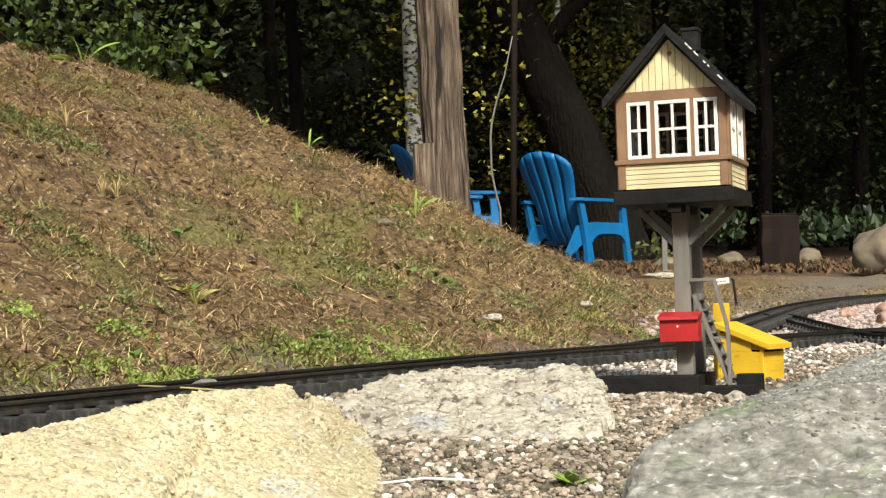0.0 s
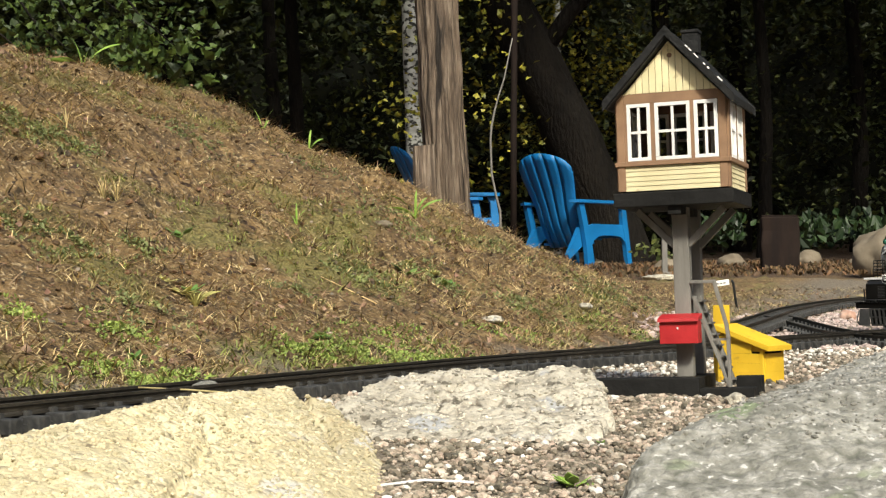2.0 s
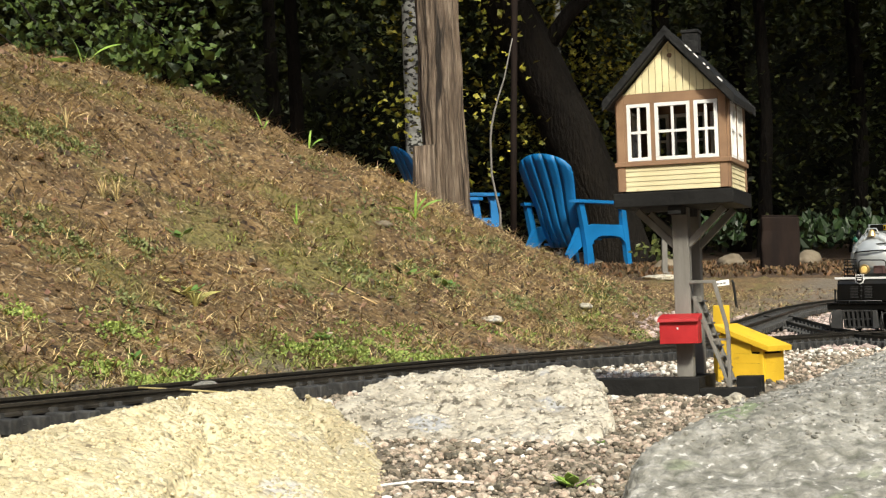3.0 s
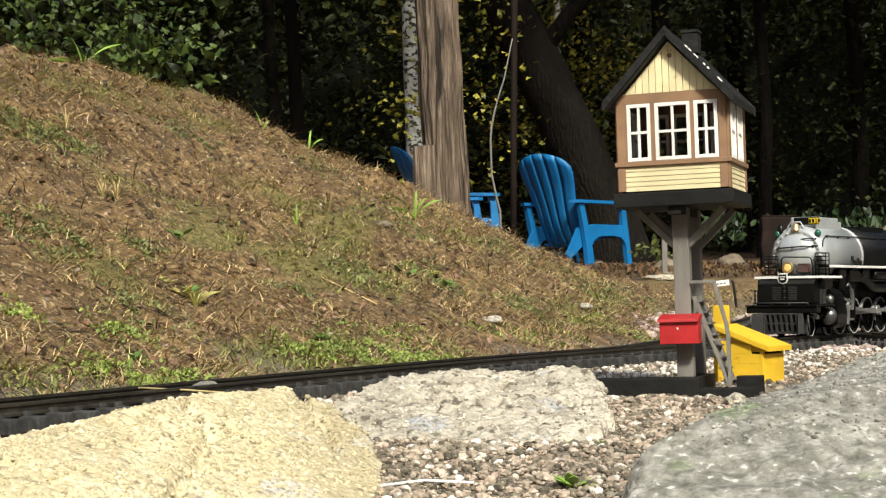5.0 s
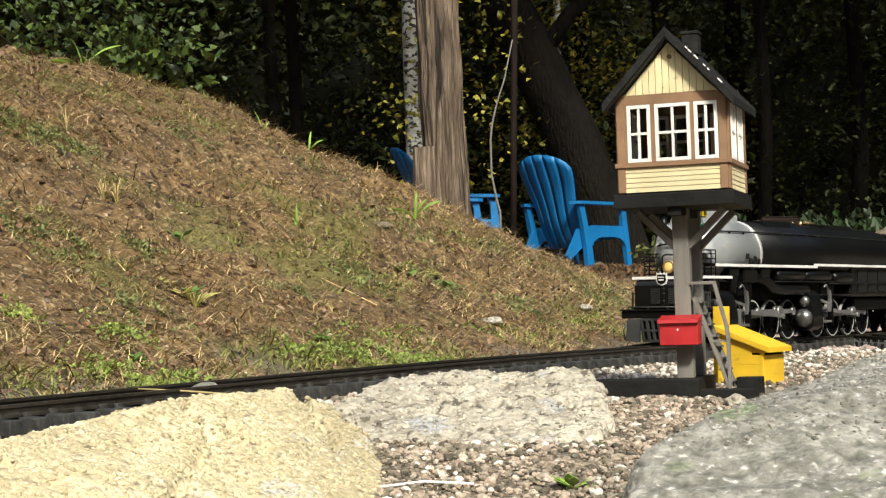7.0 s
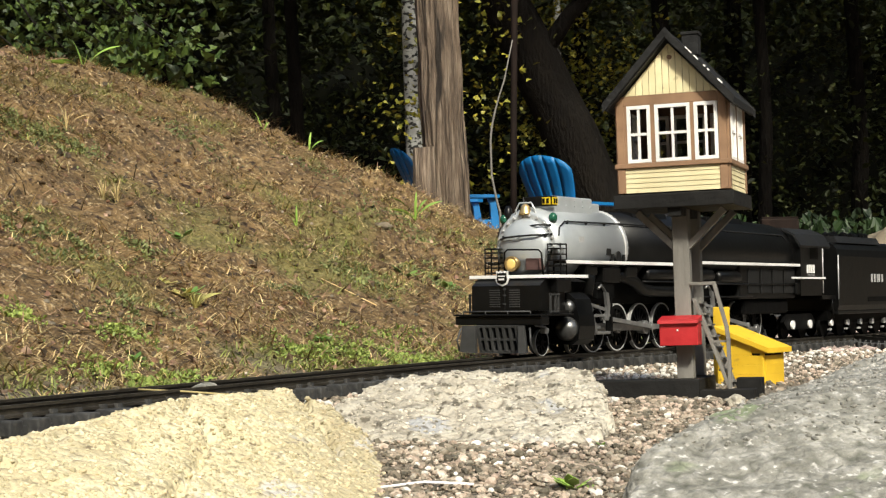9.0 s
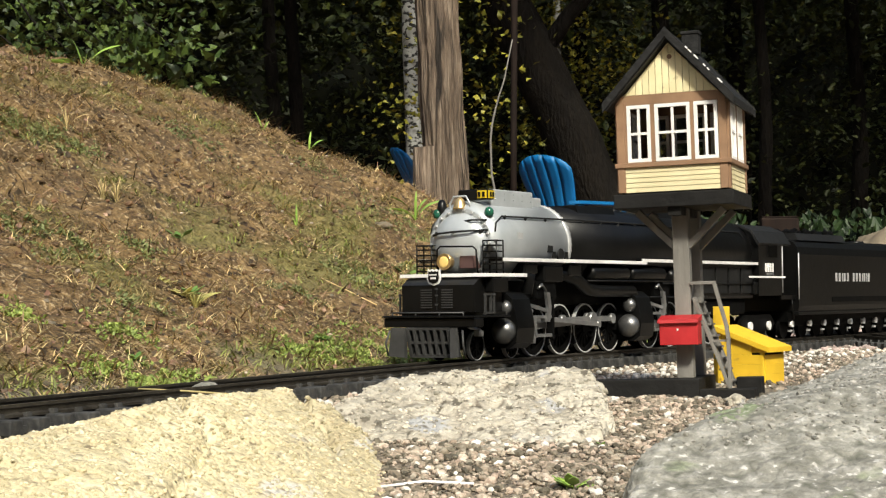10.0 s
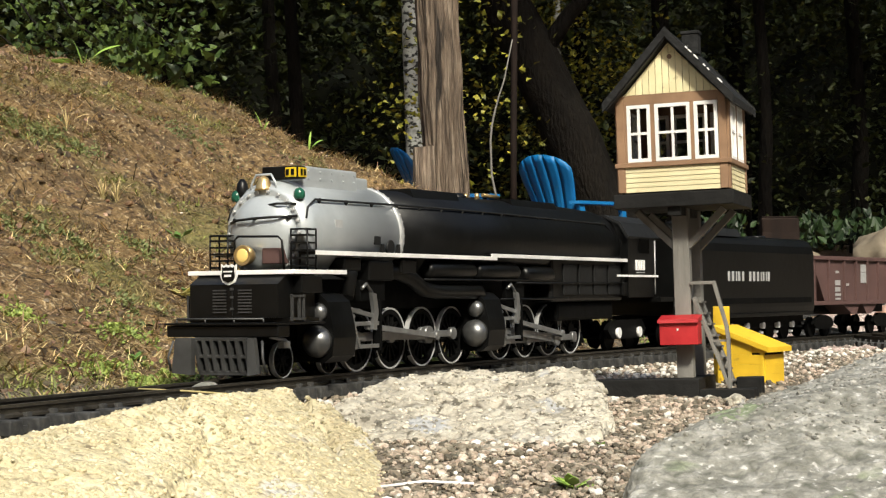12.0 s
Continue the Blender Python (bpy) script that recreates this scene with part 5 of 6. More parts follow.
def rubble(name, places, sizes, mat, label, seed, squash=0.7):
    """Small angular stones joined in one mesh."""
    rng = random.Random(seed)
    bm = bmesh.new()
    bmesh.ops.create_icosphere(bm, subdivisions=1, radius=1)
    base = [v.co.copy() for v in bm.verts]
    tri = [[v.index for v in f.verts] for f in bm.faces]
    bm.free()
    verts, faces = [], []
    for (x, y, z), s in zip(places, sizes):
        rot = Euler((rng.uniform(-0.4, 0.4), rng.uniform(-0.4, 0.4), rng.uniform(0, 6.28))).to_matrix()
        k = (rng.uniform(0.8, 1.35), rng.uniform(0.7, 1.1), rng.uniform(0.5, 0.9) * squash / 0.7)
        b = len(verts)
        for c in base:
            j = 1 + rng.uniform(-0.16, 0.16)
            p = rot @ Vector((c.x * k[0] * j, c.y * k[1] * j, c.z * k[2] * j)) * s
            verts.append((x + p.x, y + p.y, z + p.z))
        faces += [[b + i for i in f] for f in tri]
    me = bpy.data.meshes.new(name)
    me.from_pydata(verts, [], faces)
    me.materials.append(M[mat])
    return tagged(new(name, me), label, "gravel", kind="stuff")


def crust(stone, n, sizes, mat, label, seed):
    """Coarse grains standing proud of a stone's face, one joined part of it."""
    rng = random.Random(seed)
    spots = [v.co for v in bpy.data.objects[stone].data.vertices if v.co.y > 0.9 and v.co.z > ground_z(v.co.x, v.co.y) - 0.002]
    pl = [(c.x + rng.uniform(-0.0015, 0.0015), c.y + rng.uniform(-0.0015, 0.0015), c.z - 0.0004) for c in (rng.choice(spots) for _ in range(n))]
    ob = rubble("grain", pl, [rng.uniform(*sizes) * rng.uniform(0.6, 1.2) for _ in pl], mat, label, seed, 0.75)
    del ob["category"]
    ob.parent = bpy.data.objects[stone]


M["yellow_grain"] = material("yellow_limestone_grain", [(0.34, 0.285, 0.17), (0.5, 0.43, 0.275), (0.6, 0.545, 0.4)], 60, 0.95, vary=0.32)
M["white_grain"] = material("white_limestone_grain", [(0.24, 0.215, 0.17), (0.44, 0.4, 0.325), (0.6, 0.56, 0.48)], 60, 0.95, vary=0.5)
M["granite_grain"] = material("boulder_grain", [(0.13, 0.125, 0.1), (0.25, 0.24, 0.215), (0.45, 0.435, 0.41)], 60, 0.9, vary=0.45)
crust("limestone_slab", 7500, (0.001, 0.0023), "yellow_grain", "coarse yellow limestone grains", 81)
crust("pitted_stone", 1700, (0.0008, 0.0022), "white_grain", "coarse pale limestone grains", 82)
crust("boulder", 6000, (0.0009, 0.0022), "granite_grain", "rough grey boulder grains", 83)

pl = on_bank(rng, 6000)
rubble("soil_clods", pl, [rng.choice((0.0018, 0.0025, 0.0035, 0.005)) * rng.uniform(0.6, 1.2) for _ in pl], "clod", "crumbly brown clods on the soil bank", 51)
pl = on_bank(rng, 420)
rubble("bank_pebbles", pl, [rng.uniform(0.0015, 0.004) for _ in pl], "pebble", "pale pebbles on the soil bank", 52)


def beside(rng, n, lo, hi, u0, u1):
    """Places beside the line, lo to hi from its middle on the near side (negative) or the far side."""
    out = []
    for _ in range(n):
        u, d = rng.uniform(u0, u1), rng.uniform(lo, hi)
        p, q = on_line(u), on_line(u + 0.01)
        t = (q - p).normalized()
        out.append((p.x - t.y * d, p.y + t.x * d))
    return out


def front_area(rng, n):
    return [(rng.uniform(-0.1, 0.3), rng.uniform(0.95, 1.55)) for _ in range(n)]


pl = beside(rng, 9000, -0.36, -0.04, -0.9, 1.9) + beside(rng, 1600, 0.045, 0.1, -0.9, 2.0) + beside(rng, 3000, -0.7, -0.3, -0.3, 1.6) + beside(rng, 1800, -0.04, 0.04, -0.9, 2.2) + front_area(rng, 16000)
pl = [(x, y, soil_z(x, y) + 0.001) for x, y in pl if not on_stone(x, y)]
rubble("ballast", pl, [rng.choice((0.0013, 0.0017, 0.0022, 0.0036)) * rng.uniform(0.7, 1.25) for _ in pl], "pebble", "mixed brown and grey gravel around the track", 53)
pl = beside(rng, 520, -0.2, -0.042, -0.3, 2.0) + beside(rng, 300, -0.5, -0.05, -0.5, 1.6) + beside(rng, 300, 0.045, 0.09, 0.4, 2.4) + front_area(rng, 250)
pl = [(x, y, soil_z(x, y) + 0.002) for x, y in pl if not on_stone(x, y)]
rubble("white_ballast", pl, [rng.uniform(0.0018, 0.0045) for _ in pl], "white_pebble", "white gravel lying along the ties", 54)
pl = []
while len(pl) < 4200:
    x, y = rng.uniform(0.35, 1.9), rng.uniform(2.6, 5.2)
    if bank_place(x, y)[0] < 0.25 and abs(x / y) < 0.3:
        pl.append((x, y, soil_z(x, y) + 0.001))
rubble("loop_gravel", pl, [rng.uniform(0.003, 0.009) for _ in pl], "pink_gravel", "pinkish-grey gravel inside the track loop", 55)


# ---- train ----
M["pewter"] = material("dull_cast_steel", [grey(0.13), grey(0.24)], 80, 0.34, metal=0.8)
M["lens"] = material("lit_headlamp_glass", [(0.4, 0.27, 0.08), (0.5, 0.35, 0.12)], 90, 0.15, emit=((1.0, 0.66, 0.2), 0.3))
M["board_yellow"] = material("yellow_number_board", [(0.75, 0.52, 0.02), (0.85, 0.6, 0.03)], 90, 0.4)
M["green_glass"] = material("green_marker_lamp", [(0.01, 0.06, 0.035), (0.015, 0.1, 0.06)], 60, 0.2)
M["brass"] = material("brass", [(0.55, 0.38, 0.16), (0.7, 0.5, 0.24)], 60, 0.3, metal=0.8)
M["frame_black"] = material("grimy_black_running_gear", [grey(0.002), grey(0.004)], 50, 0.55, bump=0.1, spec=0.08)
M["pilot_grey"] = material("dusty_black_pilot", [grey(0.03), grey(0.06)], 50, 0.5)
R_DRIVER, R_LEAD, R_TRAIL, R_TENDER, CRANK = 0.0298, 0.0158, 0.0178, 0.0178, 0.0125
WHEELS, RODS = [], []


def start_angle(x0):
    """Turn of the drivers at the line's zero: the two engines run out of step."""
    return -170.0 if x0 < 0.25 else -229.0


def disc(bm, x, y, z, r, t, seg=20):
    """A flat round plate in the X-Z plane, thickness t about y."""
    return turned(bm, [(-t / 2, r), (t / 2, r)], "Y", seg, T3(x, y, z))


def ring(bm, y0, y1, r0, r1, seg=32, m=None):
    """A hollow ring about Y."""
    rows = []
    vs = []
    for y, r in ((y0, r0), (y0, r1), (y1, r1), (y1, r0)):
        row = [bm.verts.new((r * math.sin(2 * math.pi * k / seg), y, r * math.cos(2 * math.pi * k / seg))) for k in range(seg)]
        rows.append(row)
        vs += row
    for a, b in zip(rows, rows[1:] + rows[:1]):
        for k in range(seg):
            bm.faces.new((a[k], a[(k + 1) % seg], b[(k + 1) % seg], b[k]))
    bmesh.ops.recalc_face_normals(bm, faces=bm.faces)
    if m is not None:
        bmesh.ops.transform(bm, matrix=m, verts=vs)
    return bm


def wheelset(parent, x, r, spokes, white=True, gauge=0.0243):
    """An axle with two spoked wheels and their tyres."""
    bm = bmesh.new()
    turned(bm, [(-gauge, 0.0035), (gauge, 0.0035)], "Y", 10)
    for s in (-1, 1):
        if spokes:
            ring(bm, s * gauge - 0.002, s * gauge + 0.002, r * 0.78, r * 0.945, 28)
            disc(bm, 0, s * gauge, 0, r * 0.24, 0.006, 16)
            for k in range(spokes):
                a = 2 * math.pi * k / spokes
                beam(bm, (r * 0.2 * math.cos(a), s * gauge, r * 0.2 * math.sin(a)), (r * 0.78 * math.cos(a), s * gauge, r * 0.78 * math.sin(a)), 0.0022, 0.0026)
            if r > 0.025:
                prism(bm, [(r * 0.78 * math.cos(a), r * 0.78 * math.sin(a)) for a in np.linspace(2.5, 3.8, 9)], s * gauge - 0.0028, s * gauge + 0.0028, "Y")
        else:
            disc(bm, 0, s * gauge, 0, r * 0.945, 0.004, 24)
        ring(bm, s * (gauge - 0.0032), s * (gauge - 0.0022), r * 0.8, r * 1.06, 28)
    w = part("wheelset", bm, "frame_black", parent)
    w.location = (x, 0, r)
    for s in (-1, 1):
        bm = bmesh.new()
        y0, y1 = sorted((s * (gauge - 0.002), s * (gauge + 0.0026)))
        ring(bm, y0, y1, r * 0.945, r * 0.998, 36)
        part("tyre", bm, "tyre" if white else "frame_black", w, "white-rimmed tyre" if white else "")
    WHEELS.append((w, x, r))
    return w


def running_board(t, x0, x1, z):
    for s in (-1, 1):
        y0, y1 = sorted((s * 0.036, s * 0.0535))
        b = part("running_board", B(x0, x1, y0, y1, z - 0.003, z, 0.0004), "black", t)
        y0, y1 = sorted((s * 0.0536, s * 0.0552))
        part("edge_stripe", B(x0, x1, y0, y1, z - 0.0035, z + 0.0005, 0.0003), "white", b, "white painted edge")


def engine_set(t, x0, cyl):
    """Four driven axles with cylinders, rods and valve gear; x0: first axle, cyl: front of the cylinders."""
    for k in range(4):
        wheelset(t, x0 + 0.0639 * k, R_DRIVER, 14)
    back = cyl + 0.046
    for s in (-1, 1):
        bm = bmesh.new()
        prism(bm, [(s * y, z) for y, z in ((0.022, 0.014), (0.05, 0.012), (0.0585, 0.018), (0.0605, 0.034), (0.059, 0.046), (0.054, 0.066), (0.046, 0.073), (0.022, 0.076))], cyl + 0.008, back, "X")
        c = part("cylinder_block", bm, "black", t)
        bm = bmesh.new()
        turned(bm, [(cyl - 0.005, 0.002), (cyl - 0.004, 0.007), (cyl - 0.0005, 0.0115), (cyl + 0.004, 0.014), (cyl + 0.009, 0.0145)], "X", 24, T3(0, s * 0.044, 0.031))
        part("cylinder_head", bm, "pewter", c, "polished steel cylinder head")
        bm = bmesh.new()
        turned(bm, [(cyl + 0.0005, 0.002), (cyl + 0.0015, 0.0055), (cyl + 0.004, 0.0082), (cyl + 0.009, 0.009)], "X", 24, T3(0, s * 0.045, 0.0565))
        part("valve_head", bm, "pewter", c, "polished steel valve chest head")
        y = s * 0.0465
        bm = bmesh.new()
        for z in (0.0455, 0.0245):
            box(bm, back, back + 0.062, y - 0.003, y + 0.003, z - 0.0018, z + 0.0018, 0.0004)
        part("crosshead_guide", bm, "steel", t)
        # side rod, main rod and valve rods
        bm = bmesh.new()
        ys = s * 0.0335
        box(bm, 0, 0.1917, ys - 0.0016, ys + 0.0016, -0.0034, 0.0034, 0.0006)
        for k in range(4):
            disc(bm, 0.0639 * k, ys, 0, 0.0062 if k != 2 else 0.0078, 0.005, 18)
        RODS.append(("side", part("side_rod", bm, "steel", t, "bright steel coupling rod"), x0, s, back))
        length = x0 + 0.1278 - (back + 0.022)
        bm = bmesh.new()
        ym = s * 0.0395
        prism(bm, [(0, -0.003), (length, -0.0048), (length, 0.0048), (0, 0.003)], ym - 0.0016, ym + 0.0016, "Y")
        disc(bm, 0, ym, 0, 0.0052, 0.006, 18)
        disc(bm, length, ym, 0, 0.0086, 0.006, 20)
        RODS.append(("main", part("main_rod", bm, "steel", t, "bright steel main rod"), x0, s, back))
        bm = bmesh.new()
        box(bm, -0.009, 0.009, s * 0.046 - 0.004, s * 0.046 + 0.004, -0.012, 0.0125, 0.001)
        box(bm, -0.004, 0.004, s * 0.046 - 0.005, s * 0.046 + 0.005, -0.018, -0.008, 0.001)
        tube(bm, [(-0.034, s * 0.0455, 0), (-0.008, s * 0.0455, 0)], 0.0018)
        RODS.append(("cross", part("crosshead", bm, "steel", t, "bright steel crosshead with piston rod"), x0, s, back))
        bm = bmesh.new()
        beam(bm, (back - 0.002, s * 0.05, 0.0605), (back + 0.05, s * 0.05, 0.052), 0.0022, 0.0042, 0.0004)
        beam(bm, (back + 0.004, s * 0.052, 0.058), (back + 0.02, s * 0.052, 0.024), 0.002, 0.003)
        beam(bm, (back + 0.012, s * 0.051, 0.0535), (back + 0.002, s * 0.051, 0.044), 0.002, 0.003)
        part("radius_rod", bm, "steel", t, "bright steel valve rod")
        bm = bmesh.new()
        prism(bm, [(back + 0.044, 0.04), (back + 0.05, 0.04), (back + 0.054, 0.056), (back + 0.05, 0.073), (back + 0.042, 0.074), (back + 0.046, 0.057)], s * 0.051 - 0.0018, s * 0.051 + 0.0018, "Y")
        tube(bm, [(back + 0.028, s * 0.05, 0.078), (back + 0.036, s * 0.05, 0.082), (back + 0.046, s * 0.05, 0.074)], 0.0017)
        part("expansion_link", bm, "steel", t, "bright steel expansion link")
        bm = bmesh.new()
        box(bm, back + 0.03, back + 0.075, s * 0.0445 - 0.003, s * 0.0445 + 0.003, 0.066, 0.086, 0.001)
        box(bm, back + 0.06, back + 0.064, y - 0.004, y + 0.004, 0.02, 0.068)
        part("gear_hanger", bm, "frame_black", t)
        le = x0 + 0.1278 - (back + 0.05)
        bm = bmesh.new()
        box(bm, 0, le, s * 0.046 - 0.0014, s * 0.046 + 0.0014, -0.0026, 0.0026, 0.0004)
        disc(bm, le, s * 0.046, 0, 0.0042, 0.004, 14)
        disc(bm, 0, s * 0.046, 0, 0.0036, 0.004, 14)
        RODS.append(("ecc", part("eccentric_rod", bm, "steel", t, "bright steel eccentric rod"), x0, s, back))
    bm = bmesh.new()
    box(bm, cyl + 0.01, x0 + 0.225, -0.018, 0.018, 0.022, 0.058, 0.001)
    for s in (-1, 1):
        for k in range(4):
            beam(bm, (x0 + 0.0639 * k + 0.03, s * 0.02, 0.04), (x0 + 0.0639 * k + 0.03, s * 0.03, 0.012), 0.004, 0.003)
            box(bm, x0 + 0.0639 * k + 0.028, x0 + 0.0639 * k + 0.034, s * 0.0245 - 0.002, s * 0.0245 + 0.002, 0.008, 0.034)
    part("engine_frame", bm, "frame_black", t)


def step_ladder(t, y, x, z0, z1, w):
    bm = bmesh.new()
    for dy in (-w / 2, w / 2):
        tube(bm, [(x, y + dy, z0), (x, y + dy, z1)], 0.0009, 6)
    for dx in (0.0, 0.014):
        tube(bm, [(x + dx, y - w / 2, z1), (x + dx, y + w / 2, z1)], 0.0009, 6)
    for dy in (-w / 2, w / 2):
        tube(bm, [(x + 0.014, y + dy, z0), (x + 0.014, y + dy, z1), (x, y + dy, z1)], 0.0009, 6)
    for k in range(5):
        z = z0 + (z1 - z0) * (k + 0.6) / 5.4
        box(bm, x - 0.001, x + 0.012, y - w / 2, y + w / 2, z - 0.0008, z + 0.0008)
    part("front_steps", bm, "black", t, "black wire step ladder")


def locomotive():
    t = thing("steam_locomotive", seat(0, 0.096, 0.4), "black articulated model steam locomotive with a silver smokebox", "locomotive")
    ZC = 0.1285
    # smokebox and boiler
    bm = bmesh.new()
    turned(bm, [(-0.113, 0.038), (-0.112, 0.0402), (-0.107, 0.0435), (-0.1035, 0.0462), (-0.1, 0.0472), (0.048, 0.0475)], "X", 44, T3(0, 0, ZC))
    sb = part("smokebox", bm, "graphite", t, "silver-grey smokebox")
    bm = bmesh.new()
    turned(bm, [(-0.128, 0.004), (-0.1275, 0.01), (-0.125, 0.02), (-0.121, 0.0285), (-0.1165, 0.0338), (-0.113, 0.0355)], "X", 40, T3(0, 0, ZC - 0.002))
    part("smokebox_door", bm, "graphite", sb, "domed silver smokebox door")
    bm = bmesh.new()
    for k in range(22):
        a = 2 * math.pi * k / 22
        turned(bm, [(-0.1152, 0.0014), (-0.1125, 0.0019)], "X", 8, T3(0, 0.0374 * math.cos(a), ZC - 0.001 + 0.0374 * math.sin(a)))
    part("bolt_ring", bm, "tyre", sb)
    bm = bmesh.new()
    turned(bm, [(0.0482, 0.0475), (0.0487, 0.0488), (0.055, 0.0488), (0.0555, 0.0478)], "X", 44, T3(0, 0, ZC))
    for k in range(44):
        a = 2 * math.pi * k / 44
        box(bm, 0.0535, 0.0548, -0.0006, 0.0006, 0.0484, 0.0494, 0, T3(0, 0, ZC) @ Matrix.Rotation(a, 4, "X"))
    part("smokebox_band", bm, "tyre", sb, "pale riveted band")
    bm = bmesh.new()
    turned(bm, [(0.0556, 0.0475), (0.3, 0.0492), (0.5, 0.0492), (0.595, 0.047), (0.612, 0.045), (0.62, 0.04)], "X", 44, T3(0, 0, ZC))
    boiler = part("boiler", bm, "black", t, "satin black boiler")
    part("firebox", B(0.4, 0.615, -0.047, 0.047, 0.062, 0.118, 0.004), "black", t)
    part("ash_pan", B(0.43, 0.6, -0.04, 0.04, 0.04, 0.0615, 0.004), "frame_black", t)
    # fittings on top
    bm = bmesh.new()
    box(bm, -0.082, 0.012, -0.022, 0.022, 0.164, 0.189, 0.002)
    box(bm, 0.0125, 0.042, -0.016, 0.016, 0.166, 0.184, 0.002)
    st = part("smoke_stack_box", bm, "graphite", t, "grey riveted stack housing")
    bm = bmesh.new()
    for x in np.linspace(-0.074, 0.006, 5):
        for z in (0.178, 0.1845):
            for y in (-0.0224, 0.0224):
                disc(bm, x, y, z, 0.001, 0.0012, 6)
    part("rivet", bm, "graphite", st)
    for k, (x, w) in enumerate(((0.115, 0.1), (0.345, 0.12))):
        bm = bmesh.new()
        prism(bm, [(-0.026, 0.168), (-0.022, 0.1785), (0.022, 0.1785), (0.026, 0.168)], x, x + w, "X")
        d = part("sand_box", bm, "black", t)
        for lx in (x + w * 0.3, x + w * 0.7):
            bm = bmesh.new()
            turned(bm, [(0.1785, 0.006), (0.1805, 0.0055)], "Z", 14, T3(lx, 0, 0))
            part("filler_lid", bm, "black_matt", d)
    bm = bmesh.new()
    turned(bm, [(0.172, 0.012), (0.178, 0.0115), (0.181, 0.008), (0.1815, 0.002)], "Z", 18, T3(0.255, 0, 0))
    part("steam_dome", bm, "black", t)
    for y in (-0.008, 0.006):
        bm = bmesh.new()
        turned(bm, [(0.174, 0.003), (0.182, 0.0026), (0.183, 0.001)], "Z", 10, T3(0.29, y, 0))
        part("safety_valve", bm, "brass", t, "brass safety valve")
    bm = bmesh.new()
    tube(bm, [(0.3, -0.01, 0.181), (0.335, -0.012, 0.18)], 0.0022)
    part("whistle", bm, "brass", t)
    # number boards, bell and marker lamps
    nb = part("number_board", B(-0.104, -0.09, -0.03, 0.008, 0.176, 0.1875, 0.001), "black", t)
    part("lit_panel", B(-0.1055, -0.1042, -0.029, -0.018, 0.1775, 0.186), "board_yellow", nb, "yellow panel with dark marks")
    for k in range(2):
        part("numeral_bar", B(-0.1064, -0.1056, -0.0275 + 0.0055 * k, -0.0245 + 0.0055 * k, 0.179, 0.1845), "black", nb)
    part("side_panel", B(-0.103, -0.091, -0.0312, -0.0302, 0.1775, 0.186), "board_yellow", nb, "yellow panel with dark marks")
    part("numeral_bar", B(-0.101, -0.098, -0.0319, -0.0313, 0.179, 0.1845), "black", nb)
    part("numeral_bar", B(-0.096, -0.093, -0.0319, -0.0313, 0.179, 0.1845), "black", nb)
    bm = bmesh.new()
    turned(bm, [(0.166, 0.0085), (0.168, 0.0075), (0.173, 0.006), (0.177, 0.0045), (0.179, 0.0015)], "Z", 18, T3(-0.11, 0.002, 0))
    bell = part("bell", bm, "brass", t, "pale brass bell")
    bm = bmesh.new()
    tube(bm, [(-0.11, -0.011, 0.16), (-0.11, -0.011, 0.172), (-0.11, -0.006, 0.18), (-0.11, 0.01, 0.18), (-0.11, 0.015, 0.172), (-0.11, 0.015, 0.16)], 0.0012, 6)
    part("bell_hanger", bm, "graphite", bell)
    for y, mat in ((-0.033, "green_glass"), (0.034, "green_glass")):
        bm = bmesh.new()
        turned(bm, [(0.162, 0.004), (0.165, 0.0052), (0.169, 0.005), (0.1715, 0.003), (0.1725, 0.001)], "Z", 16, T3(-0.106, y, -0.005))
        lamp = part("marker_lamp", bm, mat, t, "marker lamp with a green lens" if y < 0 else "")
        bm = bmesh.new()
        tube(bm, [(-0.104, y * 0.8, 0.15), (-0.106, y, 0.158)], 0.0016, 6)
        part("bracket", bm, "black", lamp)
    bm = bmesh.new()
    turned(bm, [(0.158, 0.005), (0.166, 0.006), (0.174, 0.0045), (0.178, 0.002)], "Z", 12, T3(-0.103, 0.03, 0))
    part("class_lamp", bm, "black", t, "black classification lamp")
    # hand rails
    for s in (-1, 1):
        rail = [(x, s * 0.0405, 0.158 + 0.001 * math.sin(8 * x)) for x in np.linspace(-0.092, 0.575, 16)]
        bm = bmesh.new()
        tube(bm, [(-0.108, s * 0.0415, 0.14), (-0.105, s * 0.041, 0.15)] + rail + [(0.6, s * 0.044, 0.14)], 0.0011, 6)
        hr = part("hand_rail", bm, "black_matt", t, "thin black hand rail")
        for x in np.linspace(-0.085, 0.56, 15):
            bm = bmesh.new()
            tube(bm, [(x, s * 0.0355, 0.151), (x + 0.002, s * 0.041, 0.1585)], [0.0022, 0.0014], 6)
            part("stanchion", bm, "black_matt", hr)
    bm = bmesh.new()
    tube(bm, [(-0.117, 0.033, 0.1375), (-0.127, 0.02, 0.139), (-0.132, 0.0, 0.14), (-0.128, -0.02, 0.141), (-0.114, -0.036, 0.142)], 0.0012, 6)
    for y in (-0.03, 0, 0.026):
        tube(bm, [(-0.115, y, 0.14), (-0.13 + abs(y) * 0.3, y, 0.14)], 0.0014, 6)
    part("door_rail", bm, "black_matt", t)
    bm = bmesh.new()
    tube(bm, [(-0.12, -0.008, 0.152), (-0.122, -0.02, 0.153), (-0.112, -0.034, 0.153)], 0.0011, 6)
    part("door_rail", bm, "black_matt", t)
    # running boards
    running_board(t, -0.113, 0.244, 0.1108)
    running_board(t, 0.231, 0.626, 0.1138)
